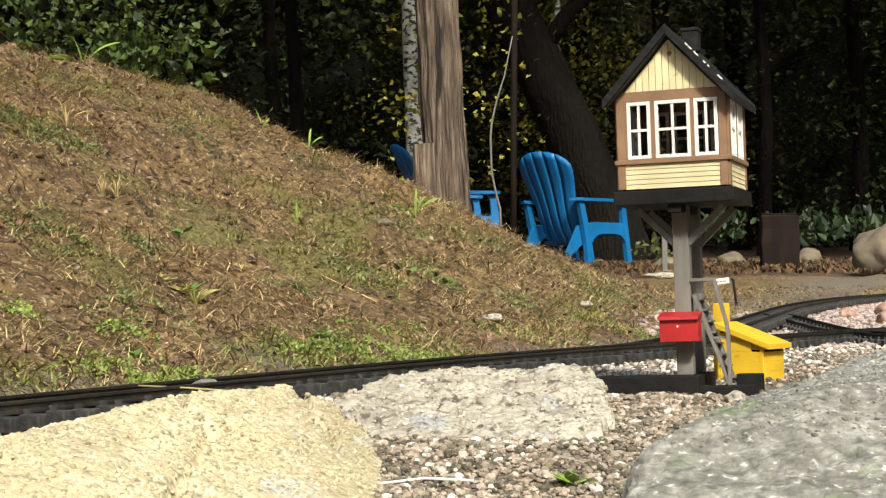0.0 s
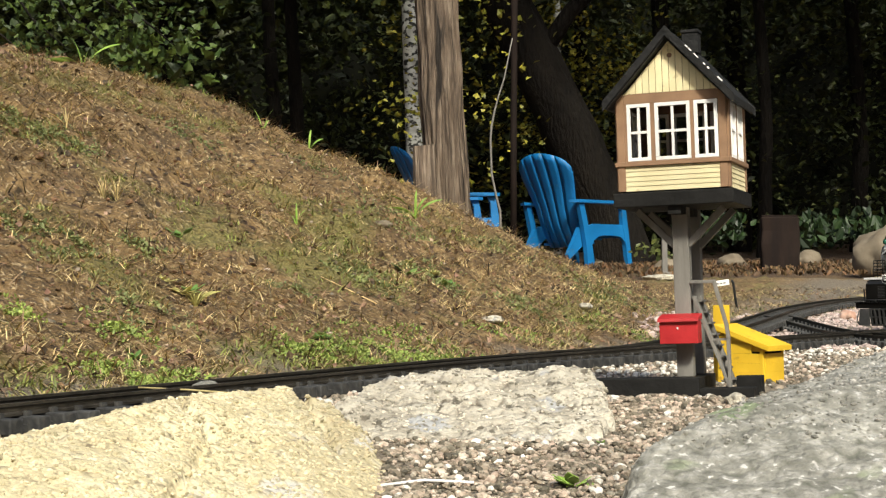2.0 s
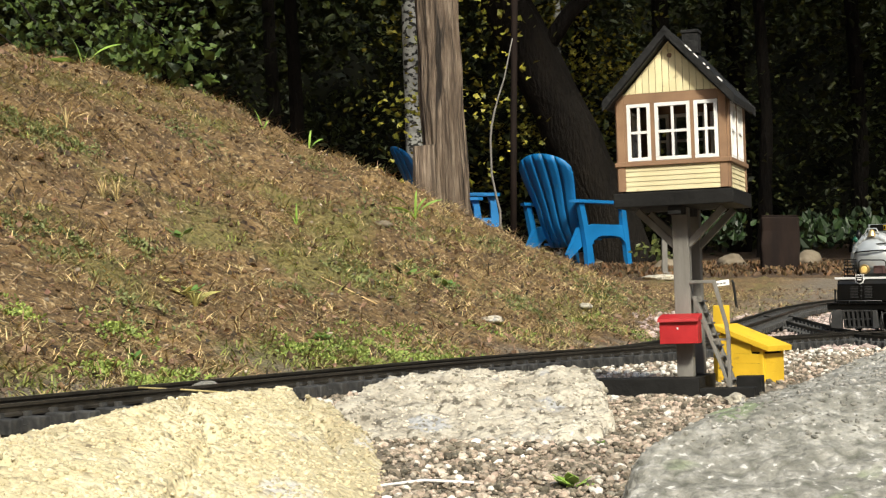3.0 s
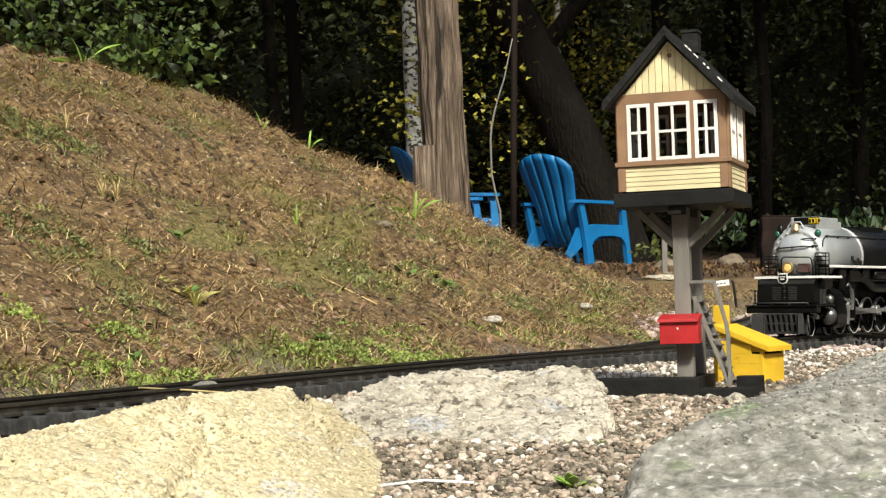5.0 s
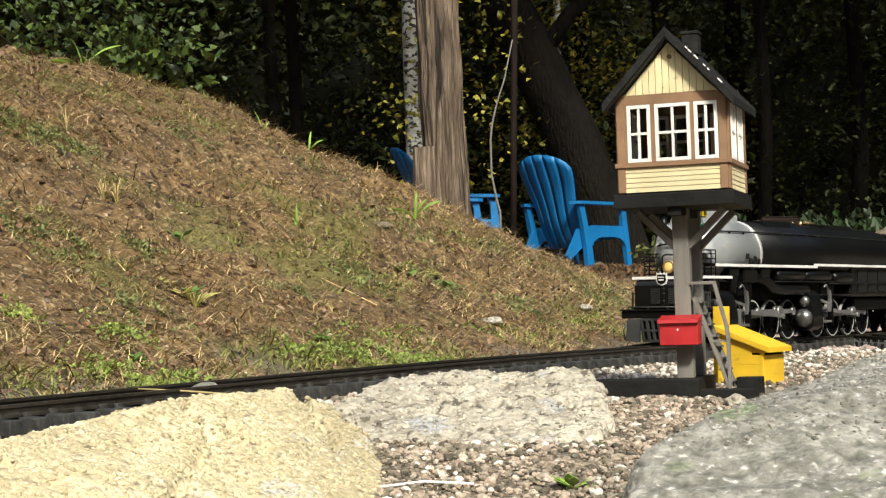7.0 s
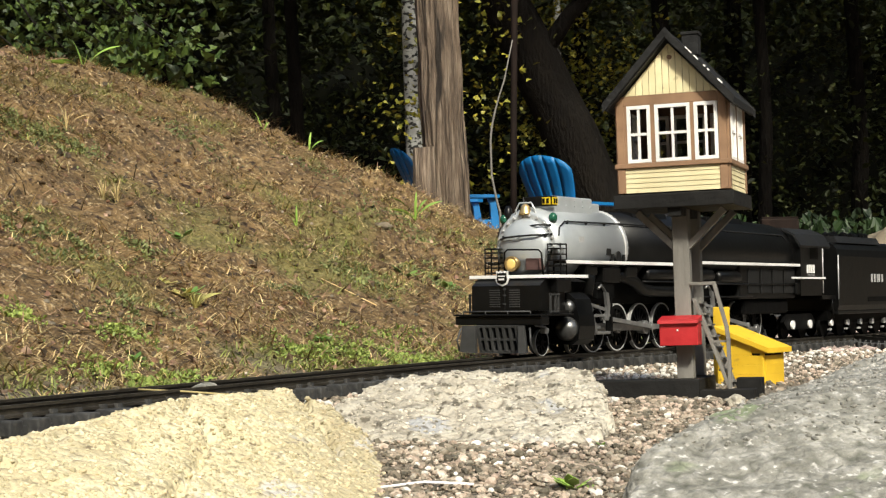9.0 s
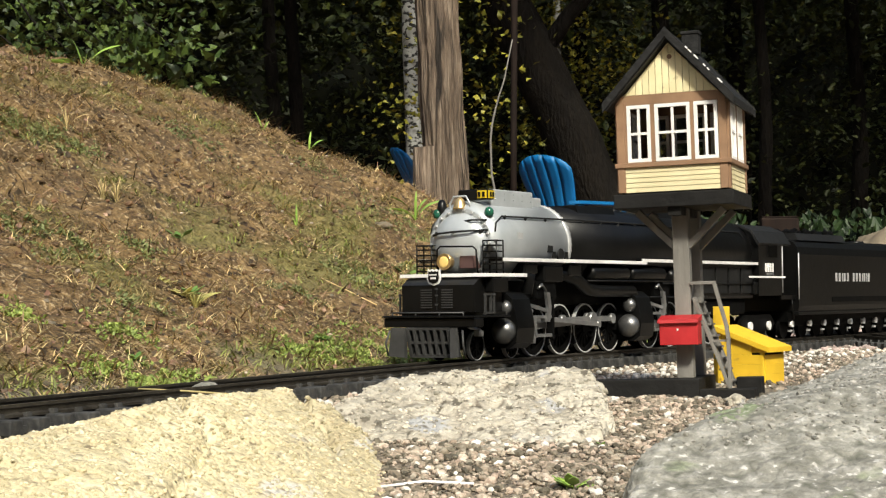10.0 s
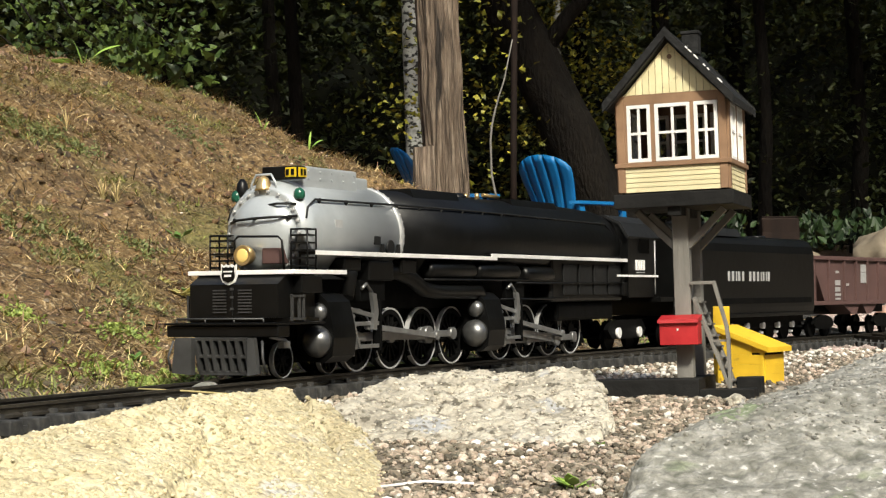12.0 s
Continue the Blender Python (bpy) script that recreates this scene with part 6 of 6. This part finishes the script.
    for s in (-1, 1):
        for x0, x1, z, r in ((0.105, 0.205, 0.096, 0.0095), (0.212, 0.31, 0.0955, 0.0095), (0.325, 0.4, 0.093, 0.01)):
            bm = bmesh.new()
            turned(bm, [(x0, r * 0.5), (x0 + 0.002, r * 0.9), (x0 + 0.005, r), (x1 - 0.005, r), (x1 - 0.002, r * 0.9), (x1, r * 0.5)], "X", 20, T3(0, s * 0.043, z))
            part("air_tank", bm, "black", t)
        bm = bmesh.new()
        tube(bm, [(0.0, s * 0.03, 0.094), (0.05, s * 0.042, 0.094), (0.075, s * 0.044, 0.088), (0.1, s * 0.044, 0.077), (0.13, s * 0.044, 0.0745), (0.22, s * 0.044, 0.074), (0.235, s * 0.04, 0.066)], 0.0075, 12)
        part("steam_pipe", bm, "black", t)
        bm = bmesh.new()
        tube(bm, [(-0.06, s * 0.035, 0.098), (-0.04, s * 0.046, 0.09), (-0.05, s * 0.046, 0.07)], 0.007, 12)
        part("steam_pipe", bm, "black", t)
        for x0, x1, z0, z1 in ((-0.015, 0.03, 0.085, 0.104), (0.045, 0.075, 0.092, 0.106), (-0.06, -0.03, 0.094, 0.106)):
            part("pump", B(x0, x1, s * 0.044 - 0.007, s * 0.044 + 0.007, z0, z1, 0.002), "black", t)
        bm = bmesh.new()
        for z, x0, x1 in ((0.0865, 0.09, 0.42), (0.066, 0.26, 0.44), (0.0835, 0.3, 0.6)):
            tube(bm, [(x0, s * 0.05, z), (x1, s * 0.05, z)], 0.0012, 6)
        part("pipe_run", bm, "black", t)
        for x0 in (0.43, 0.475, 0.52, 0.565):
            part("firebox_panel", B(x0, x0 + 0.038, s * 0.0478 - 0.001, s * 0.0478 + 0.001, 0.07, 0.106, 0.0008), "black_matt", t)
        # hatch plates on the smokebox side
        part("hatch", B(0.0, 0.012, s * 0.0463 - 0.001, s * 0.0463 + 0.001, 0.119, 0.1285), "black_matt", sb)
        bm = bmesh.new()
        for x in (0.013, 0.043):
            box(bm, x, x + 0.004, s * 0.0465 - 0.002, s * 0.0465 + 0.002, 0.111, 0.12)
        turned(bm, [(-0.002, 0.007), (0.002, 0.0065)], "Y", 14, T3(0.03, s * 0.0462, 0.117))
        part("pump_bracket", bm, "black_matt", sb)
        part("plate", B(-0.068, -0.056, s * 0.0461 - 0.001, s * 0.0461 + 0.001, 0.133, 0.14), "tyre", sb)
    # front deck, shield and pilot
    dk = part("front_deck", B(-0.147, -0.064, -0.054, 0.054, 0.0905, 0.0935), "black", t)
    for y0, y1, x0, x1 in ((-0.0562, -0.0541, -0.15, -0.064), (0.0541, 0.0562, -0.15, -0.064), (-0.054, 0.054, -0.15, -0.1471)):
        part("edge_stripe", B(x0, x1, y0, y1, 0.0905, 0.0943, 0.0003), "white", dk, "white painted edge")
    bm = bmesh.new()
    prism(bm, [(-0.178, 0.053), (-0.178, 0.082), (-0.164, 0.0902), (-0.12, 0.0902), (-0.12, 0.053)], -0.046, 0.046, "Y")
    sh = part("front_shield", bm, "black", t, "black louvred front shield")
    for yc in (0.014, -0.0125):
        for k in range(8):
            z = 0.0575 + 0.0027 * k
            part("louvre", B(-0.1795, -0.1782, yc - 0.0068, yc + 0.0068, z, z + 0.0011), "pilot_grey", sh)
    part("door_seam", B(-0.1787, -0.1781, 0.0006, 0.0014, 0.055, 0.081), "black_matt", sh)
    for z in (0.06, 0.07, 0.077):
        part("hinge", B(-0.1795, -0.1782, -0.0005, 0.0025, z, z + 0.002), "pilot_grey", sh)
    bd = part("buffer_beam", B(-0.194, -0.176, -0.058, 0.058, 0.037, 0.047, 0.0012), "black", t)
    part("step_plate", B(-0.197, -0.12, -0.0585, 0.0585, 0.0472, 0.0492, 0.0004), "black", bd)
    bm = bmesh.new()
    tube(bm, [(-0.1965, -0.045, 0.0525), (-0.1965, 0.045, 0.0525)], 0.0009, 6)
    for y in (-0.045, -0.015, 0.015, 0.045):
        tube(bm, [(-0.1965, y, 0.049), (-0.1965, y, 0.0525)], 0.0008, 6)
    part("grab_rail", bm, "pilot_grey", bd)
    part("side_apron", B(-0.153, -0.105, -0.052, 0.052, 0.0493, 0.0528), "black", t)
    for s in (-1, 1):
        bm = bmesh.new()
        x, y = -0.143, s * 0.0545
        for dx in (-0.009, 0.009):
            beam(bm, (x + dx, y, 0.05), (x + dx, y, 0.073), 0.002, 0.002)
        for z in (0.052, 0.0715):
            beam(bm, (x - 0.01, y, z), (x + 0.01, y, z), 0.003, 0.002)
        beam(bm, (x + 0.002, y, 0.053), (x + 0.002, y, 0.071), 0.0025, 0.002)
        part("side_step", bm, "pilot_grey", t)
        part("corner_block", B(-0.138, -0.105, s * 0.05 - 0.006, s * 0.05 + 0.006, 0.074, 0.089, 0.001), "black", t)
    # pilot with its grid of slots
    lean = Matrix.Translation((-0.188, 0, 0.0365)) @ Matrix.Rotation(radians(-14), 4, "Y")
    pl = part("pilot", B(-0.002, 0.002, -0.026, 0.028, -0.0325, -0.0295, m=lean), "pilot_grey", t, "slotted dusty black pilot")
    for z0, z1 in ((-0.0022, 0), (-0.0175, -0.0152)):
        part("pilot_rail", B(-0.002, 0.002, -0.026, 0.028, z0, z1, m=lean), "pilot_grey", pl)
    for k in range(7):
        y = -0.025 + 0.0086 * k
        part("pilot_bar", B(-0.0025, 0.0025, y - 0.0017, y + 0.0017, -0.0295, -0.0022, m=lean), "pilot_grey", pl)
    part("pilot_backing", B(0.0026, 0.006, -0.028, 0.03, -0.032, 0, 0, m=lean), "black_matt", pl)
    for s in (-1, 1):
        bm = bmesh.new()
        w = 0.039 if s < 0 else 0.05
        prism(bm, [(s * 0.029, 0.0365), (s * (w - 0.004), 0.0365), (s * w, 0.006), (s * 0.029, 0.0045)], -0.192, -0.186, "X")
        part("pilot_wing", bm, "pilot_grey", pl)
        bm = bmesh.new()
        tube(bm, [(-0.194, s * 0.046, 0.034), (-0.198, s * 0.049, 0.02), (-0.194, s * 0.049, 0.008)], 0.0012, 6)
        part("uncoupling_lever", bm, "pilot_grey", pl)
    bm = bmesh.new()
    tube(bm, [(-0.173, -0.046, 0.037), (-0.152, -0.047, 0.034), (-0.145, -0.046, 0.03)], 0.0016, 6)
    box(bm, -0.158, -0.148, -0.05, -0.043, 0.027, 0.033, 0.0008)
    part("brake_hose", bm, "steel", t)
    # headlamp, badge, steps
    bm = bmesh.new()
    turned(bm, [(-0.1585, 0.0076), (-0.159, 0.0088), (-0.158, 0.0093), (-0.153, 0.009), (-0.147, 0.0068)], "X", 28, T3(0, 0.004, 0.1075))
    hl = part("headlamp", bm, "brass", t, "round headlamp, lit")
    bm = bmesh.new()
    turned(bm, [(-0.1596, 0.002), (-0.1592, 0.0048), (-0.1582, 0.0066)], "X", 24, T3(0, 0.004, 0.1075))
    part("lens", bm, "lens", hl, "glowing amber lens")
    part("lamp_bracket", B(-0.145, -0.128, -0.026, -0.0075, 0.1, 0.114, 0.001), "hopper", hl)
    bm = bmesh.new()
    tube(bm, [(-0.136, y, z) for y, z in ((0.016, 0.094), (0.016, 0.121), (0.012, 0.1245), (-0.03, 0.1235), (-0.034, 0.12), (-0.036, 0.094))], 0.0011, 6)
    part("guard_rail", bm, "black", t)
    SHIELD = [(-0.5, 0.62), (-0.36, 0.5), (-0.18, 0.62), (0, 0.52), (0.18, 0.62), (0.36, 0.5), (0.5, 0.62), (0.5, 0.2), (0.56, -0.1), (0.42, -0.45), (0, -0.62), (-0.42, -0.45), (-0.56, -0.1), (-0.5, 0.2)]
    bd2 = part("badge", P([(0.003 + 0.0165 * a * 0.95, 0.0905 + 0.0145 * b) for a, b in SHIELD], -0.1805, -0.179, "X"), "white", t, "small white-edged shield badge")
    part("badge_face", P([(0.003 + 0.013 * a * 0.95, 0.0905 + 0.0112 * b) for a, b in SHIELD], -0.1815, -0.1806, "X"), "black", bd2)
    part("badge_bar", B(-0.1824, -0.1816, -0.0015, 0.0075, 0.0925, 0.0938), "white", bd2)
    part("badge_bar", B(-0.1824, -0.1816, -0.0005, 0.0065, 0.0885, 0.0905), "white", bd2)
    step_ladder(t, 0.037, -0.13, 0.094, 0.126, 0.019)
    step_ladder(t, -0.044, -0.124, 0.094, 0.13, 0.017)
    # the front beam, shield and pilot stand close before the smokebox
    for ob, back in ((sh, 0.017), (bd, 0.015), (pl, 0.009), (hl, 0.017), (bd2, 0.017)):
        ob.location.x = back
    # cab
    bm = bmesh.new()
    prism(bm, [(-0.056, 0.066), (-0.056, 0.142), (-0.046, 0.158), (-0.026, 0.167), (0, 0.1695), (0.026, 0.167), (0.046, 0.158), (0.056, 0.142), (0.056, 0.066)], 0.612, 0.7, "X")
    cab = part("cab", bm, "black", t)
    bm = bmesh.new()
    arc = [(-0.059, 0.1425), (-0.048, 0.1605), (-0.027, 0.17), (0, 0.1725), (0.027, 0.17), (0.048, 0.1605), (0.059, 0.1425)]
    prism(bm, arc + [(y * 0.96, z - 0.003) for y, z in arc[::-1]], 0.606, 0.732, "X")
    part("cab_roof", bm, "black_matt", cab)
    for s in (-1, 1):
        part("cab_window", B(0.645, 0.68, s * 0.0565 - 0.0012, s * 0.0565 + 0.0012, 0.122, 0.144), "glass", cab)
        part("cab_stripe", B(0.574, 0.71, s * 0.0572 - 0.0012, s * 0.0572 + 0.0012, 0.0918, 0.0945), "white", cab, "white painted stripe")
        for k in range(4):
            part("number_bar", B(0.636 + 0.0085 * k, 0.640 + 0.0085 * k, s * 0.0566 - 0.0008, s * 0.0566 + 0.0008, 0.1005, 0.1135), "white", cab)
        part("number_bar", B(0.639, 0.666, s * 0.0566 - 0.0006, s * 0.0566 + 0.0006, 0.0972, 0.0982), "tyre", cab)
        bm = bmesh.new()
        tube(bm, [(0.704, s * 0.056, 0.07), (0.704, s * 0.056, 0.14)], 0.001, 6)
        part("cab_grab_rail", bm, "tyre", cab)
        part("injector", B(0.6, 0.63, s * 0.048 - 0.006, s * 0.048 + 0.006, 0.068, 0.086, 0.002), "black", t)
        bm = bmesh.new()
        prism(bm, [(0.585, 0.026), (0.6, 0.038), (0.7, 0.038), (0.715, 0.026), (0.705, 0.014), (0.6, 0.014)], s * 0.035 - 0.003, s * 0.035 + 0.003, "Y")
        tf = part("truck_frame", bm, "frame_black", t)
        for x in (0.6165, 0.6876):
            bm = bmesh.new()
            turned(bm, [(-0.0022, 0.0066), (0.0022, 0.0062)], "Y", 18, T3(x, s * 0.0392, 0.0217))
            part("axle_cap", bm, "white", tf, "round white axle cap")
    for x in (0.6165, 0.6876):
        wheelset(t, x, R_TRAIL, 0, False)
    for x in (-0.1245, -0.05):
        wheelset(t, x, R_LEAD, 9)
    # Dark block added below the boiler to close gaps that showed bright ground.
    part("boiler_cradle", B(-0.1, 0.6, -0.022, 0.022, 0.0585, 0.092), "frame_black", t)
    part("lead_truck_frame", B(-0.145, -0.03, -0.017, 0.017, 0.012, 0.03), "frame_black", t)
    engine_set(t, 0.0, -0.1025)
    engine_set(t, 0.3049, 0.2045)
    return t


def tender():
    t = thing("tender", seat(0, 0.82, 1.1), "black coal tender with white lettering bars", "tender")
    bm = bmesh.new()
    prof = [(-0.054, 0.042), (-0.0555, 0.05), (-0.0555, 0.128), (-0.053, 0.139), (-0.047, 0.147), (-0.036, 0.1515), (0.036, 0.1515), (0.047, 0.147), (0.053, 0.139), (0.0555, 0.128), (0.0555, 0.05), (0.054, 0.042)]
    prism(bm, prof, 0.752, 1.213, "X")
    tank = part("tank", bm, "black", t)
    bm = bmesh.new()
    prism(bm, [(-0.048, 0.15), (-0.042, 0.161), (0.042, 0.161), (0.048, 0.15)], 0.77, 0.96, "X")
    part("coal_bunker", bm, "black_matt", t)
    bm = bmesh.new()
    for i in range(90):
        bmesh.ops.create_icosphere(bm, subdivisions=1, radius=random.uniform(0.003, 0.006), matrix=T3(random.uniform(0.78, 0.95), random.uniform(-0.038, 0.038), 0.162 + random.uniform(-0.002, 0.003)))
    tagged(part("coal", bm, "frame_black", t), kind="stuff")
    bm = bmesh.new()
    for x in (1.02, 1.12):
        turned(bm, [(0.1515, 0.016), (0.156, 0.015)], "Z", 18, T3(x, 0, 0))
    part("water_hatch", bm, "black", t)
    part("underframe", B(0.745, 1.205, -0.04, 0.04, 0.026, 0.0415), "frame_black", t)
    for s in (-1, 1):
        part("sill", B(0.75, 1.21, s * 0.0505 - 0.005, s * 0.0505 + 0.005, 0.036, 0.0415, 0.001), "black", t)
        x = 0.896
        for w in (0.0105, 0.011, 0.004, 0.0115, 0.011, 0, 0.0105, 0.0115, 0.0105, 0.004, 0.009, 0.004, 0.0105):
            if w:
                part("letter_bar", B(x, x + w * 0.52, s * 0.0561 - 0.0005, s * 0.0561 + 0.0005, 0.087, 0.1005), "tyre", tank)
            x += (w + 0.0027) if w else 0.011
        part("tank_step", B(0.88, 1.2, s * 0.0558 - 0.0008, s * 0.0558 + 0.0008, 0.055, 0.063, 0.0004), "frame_black", tank)
        bm = bmesh.new()
        tube(bm, [(0.75, s * 0.0565, 0.06), (0.75, s * 0.0565, 0.13)], 0.001, 6)
        part("grab_rail", bm, "tyre", tank)
        bm = bmesh.new()
        box(bm, 0.757, 1.19, s * 0.033 - 0.003, s * 0.033 + 0.003, 0.0195, 0.031, 0.001)
        for k in range(7):
            box(bm, 0.754 + 0.0562 * k + 0.008, 0.754 + 0.0562 * k + 0.03, s * 0.0355 - 0.001, s * 0.0355 + 0.003, 0.024, 0.031, 0.001)
        fr = part("axle_frame", bm, "frame_black", t)
        for x in (0.76, 0.829, 0.886, 0.94, 0.996, 1.052, 1.107, 1.163):
            bm = bmesh.new()
            turned(bm, [(-0.003, 0.005), (0.003, 0.0044)], "Y", 16, T3(x, s * 0.0385, 0.0225))
            part("axle_cap", bm, "white", fr, "round white axle cap")
            part("spring_clip", B(x - 0.004, x + 0.004, s * 0.0365 - 0.002, s * 0.0365 + 0.002, 0.0105, 0.0135), "tyre", fr)
    for x in (0.76, 0.829, 0.886, 0.94, 0.996, 1.052, 1.107, 1.163):
        wheelset(t, x, R_TENDER, 0, False)
    part("draw_bar", B(0.71, 0.76, -0.01, 0.01, 0.03, 0.038), "frame_black", t)
    part("footplate", B(0.7, 0.755, -0.05, 0.05, 0.06, 0.066), "black", t)
    bm = bmesh.new()
    tube(bm, [(0.74, -0.05, 0.06), (0.738, -0.05, 0.05), (0.745, -0.05, 0.03)], 0.0012, 6)
    part("ladder", bm, "black", t)
    return t


def hopper():
    t = thing("hopper_wagon", seat(0, 1.31, 1.53), "oxide-brown open hopper wagon with white marks", "wagon")
    bm = bmesh.new()
    prism(bm, [(1.225, 0.124), (1.62, 0.124), (1.62, 0.118), (1.575, 0.052), (1.5, 0.052), (1.47, 0.034), (1.45, 0.034), (1.425, 0.056), (1.405, 0.034), (1.385, 0.034), (1.345, 0.052), (1.275, 0.052), (1.225, 0.118)], -0.047, 0.047, "Y")
    body = part("body", bm, "hopper", t)
    for s in (-1, 1):
        part("side_sill", B(1.222, 1.623, s * 0.049 - 0.002, s * 0.049 + 0.002, 0.05, 0.056, 0.0005), "hopper", body)
        part("top_chord", B(1.222, 1.623, s * 0.049 - 0.0025, s * 0.049 + 0.0025, 0.121, 0.127, 0.0005), "hopper", body)
        for x in (1.224, 1.285, 1.35, 1.4, 1.45, 1.5, 1.56, 1.618):
            part("side_rib", B(x - 0.0022, x + 0.0022, s * 0.049 - 0.002, s * 0.049 + 0.0024, 0.0562, 0.1208, 0.0004), "hopper", body)
        part("end_post", B(1.236, 1.2385, s * 0.046 - 0.0015, s * 0.046 + 0.0015, 0.056, 0.121), "hopper", body)
        for x0, w, z0, h in ((1.318, 0.012, 0.1, 0.004), (1.315, 0.02, 0.081, 0.008), (1.315, 0.02, 0.071, 0.007), (1.315, 0.022, 0.064, 0.004), (1.315, 0.02, 0.058, 0.003), (1.362, 0.01, 0.08, 0.004), (1.425, 0.03, 0.085, 0.017), (1.425, 0.03, 0.103, 0.012)):
            part("marking_bar", B(x0, x0 + w, s * 0.0476 - 0.0005, s * 0.0476 + 0.0005, z0, z0 + h), "tyre", body)
        for xc in (1.295, 1.55):
            bm = bmesh.new()
            prism(bm, [(xc - 0.04, 0.02), (xc - 0.034, 0.028), (xc - 0.012, 0.034), (xc + 0.012, 0.034), (xc + 0.034, 0.028), (xc + 0.04, 0.02), (xc + 0.03, 0.014), (xc + 0.01, 0.012), (xc - 0.01, 0.012), (xc - 0.03, 0.014)], s * 0.033 - 0.003, s * 0.033 + 0.003, "Y")
            part("bogie_frame", bm, "frame_black", t)
    part("underframe", B(1.23, 1.615, -0.012, 0.012, 0.036, 0.051), "frame_black", t)
    for xc in (1.295, 1.55):
        for dx in (-0.029, 0.029):
            wheelset(t, xc + dx, 0.0155, 0, False)
    part("coupler", B(1.205, 1.232, -0.006, 0.006, 0.03, 0.038), "frame_black", t)
    return t


LOCO, TENDER, HOPPER = locomotive(), tender(), hopper()


# ---- movement ----
GAIT = [(-1, 2.48), (0, 2.307), (1.0, 2.127), (2.1, 1.926), (2.5, 1.854), (3.0, 1.761), (4.8, 1.418), (5.5, 1.282), (6.0, 1.188), (6.5, 1.088), (7.0, 0.983),
        (8.8, 0.588), (9.0, 0.552), (9.5, 0.479), (10.0, 0.401), (10.5, 0.319), (11.0, 0.223), (11.5, 0.119), (12.0, 0.0), (13.0, -0.24)]


def travelled(t):
    """Distance still to go along the line at t seconds, eased between the known points."""
    ts, us = [g[0] for g in GAIT], [g[1] for g in GAIT]
    return sum(float(np.interp(t + d, ts, us)) for d in (-0.2, -0.1, 0, 0.1, 0.2)) / 5


def motions():
    times = [i / 15 for i in range(181)]
    run = [(t, travelled(t)) for t in times]
    walk(LOCO, [(t, seat(u, 0.096, 0.40)) for t, u in run])
    walk(TENDER, [(t, seat(u, 0.82, 1.1)) for t, u in run])
    walk(HOPPER, [(t, seat(u, 1.31, 1.53)) for t, u in run])
    for w, x, r in WHEELS:
        walk(w, [(t, pose(x, 0, r, 0, math.degrees(u / r) + start_angle(x), 0)) for t, u in run])
    for kind, ob, x0, s, back in RODS:
        rows = []
        for t, u in run:
            a = u / R_DRIVER + radians(start_angle(x0)) + (math.pi / 2 if s > 0 else 0)
            px, pz = CRANK * math.cos(a), R_DRIVER - CRANK * math.sin(a)
            length = x0 + 0.1278 - (back + 0.022)
            qx, qz = x0 + 0.1278 + px, pz
            cx = qx - math.sqrt(length ** 2 - (qz - 0.034) ** 2)
            if kind == "side":
                m = pose(x0 + px, 0, pz)
            elif kind == "cross":
                m = pose(cx, 0, 0.034)
            elif kind == "main":
                m = pose(cx, 0, 0.034, 0, -math.degrees(math.asin((qz - 0.034) / length)), 0)
            else:
                le = x0 + 0.1278 - (back + 0.05)
                ex, ez = x0 + 0.1278 + px * 0.45, R_DRIVER + (pz - R_DRIVER) * 0.45
                hx = ex - math.sqrt(le ** 2 - (ez - 0.043) ** 2)
                m = pose(hx, 0, 0.043, 0, -math.degrees(math.asin((ez - 0.043) / le)), 0)
            rows.append((t, m))
        walk(ob, rows)


motions()
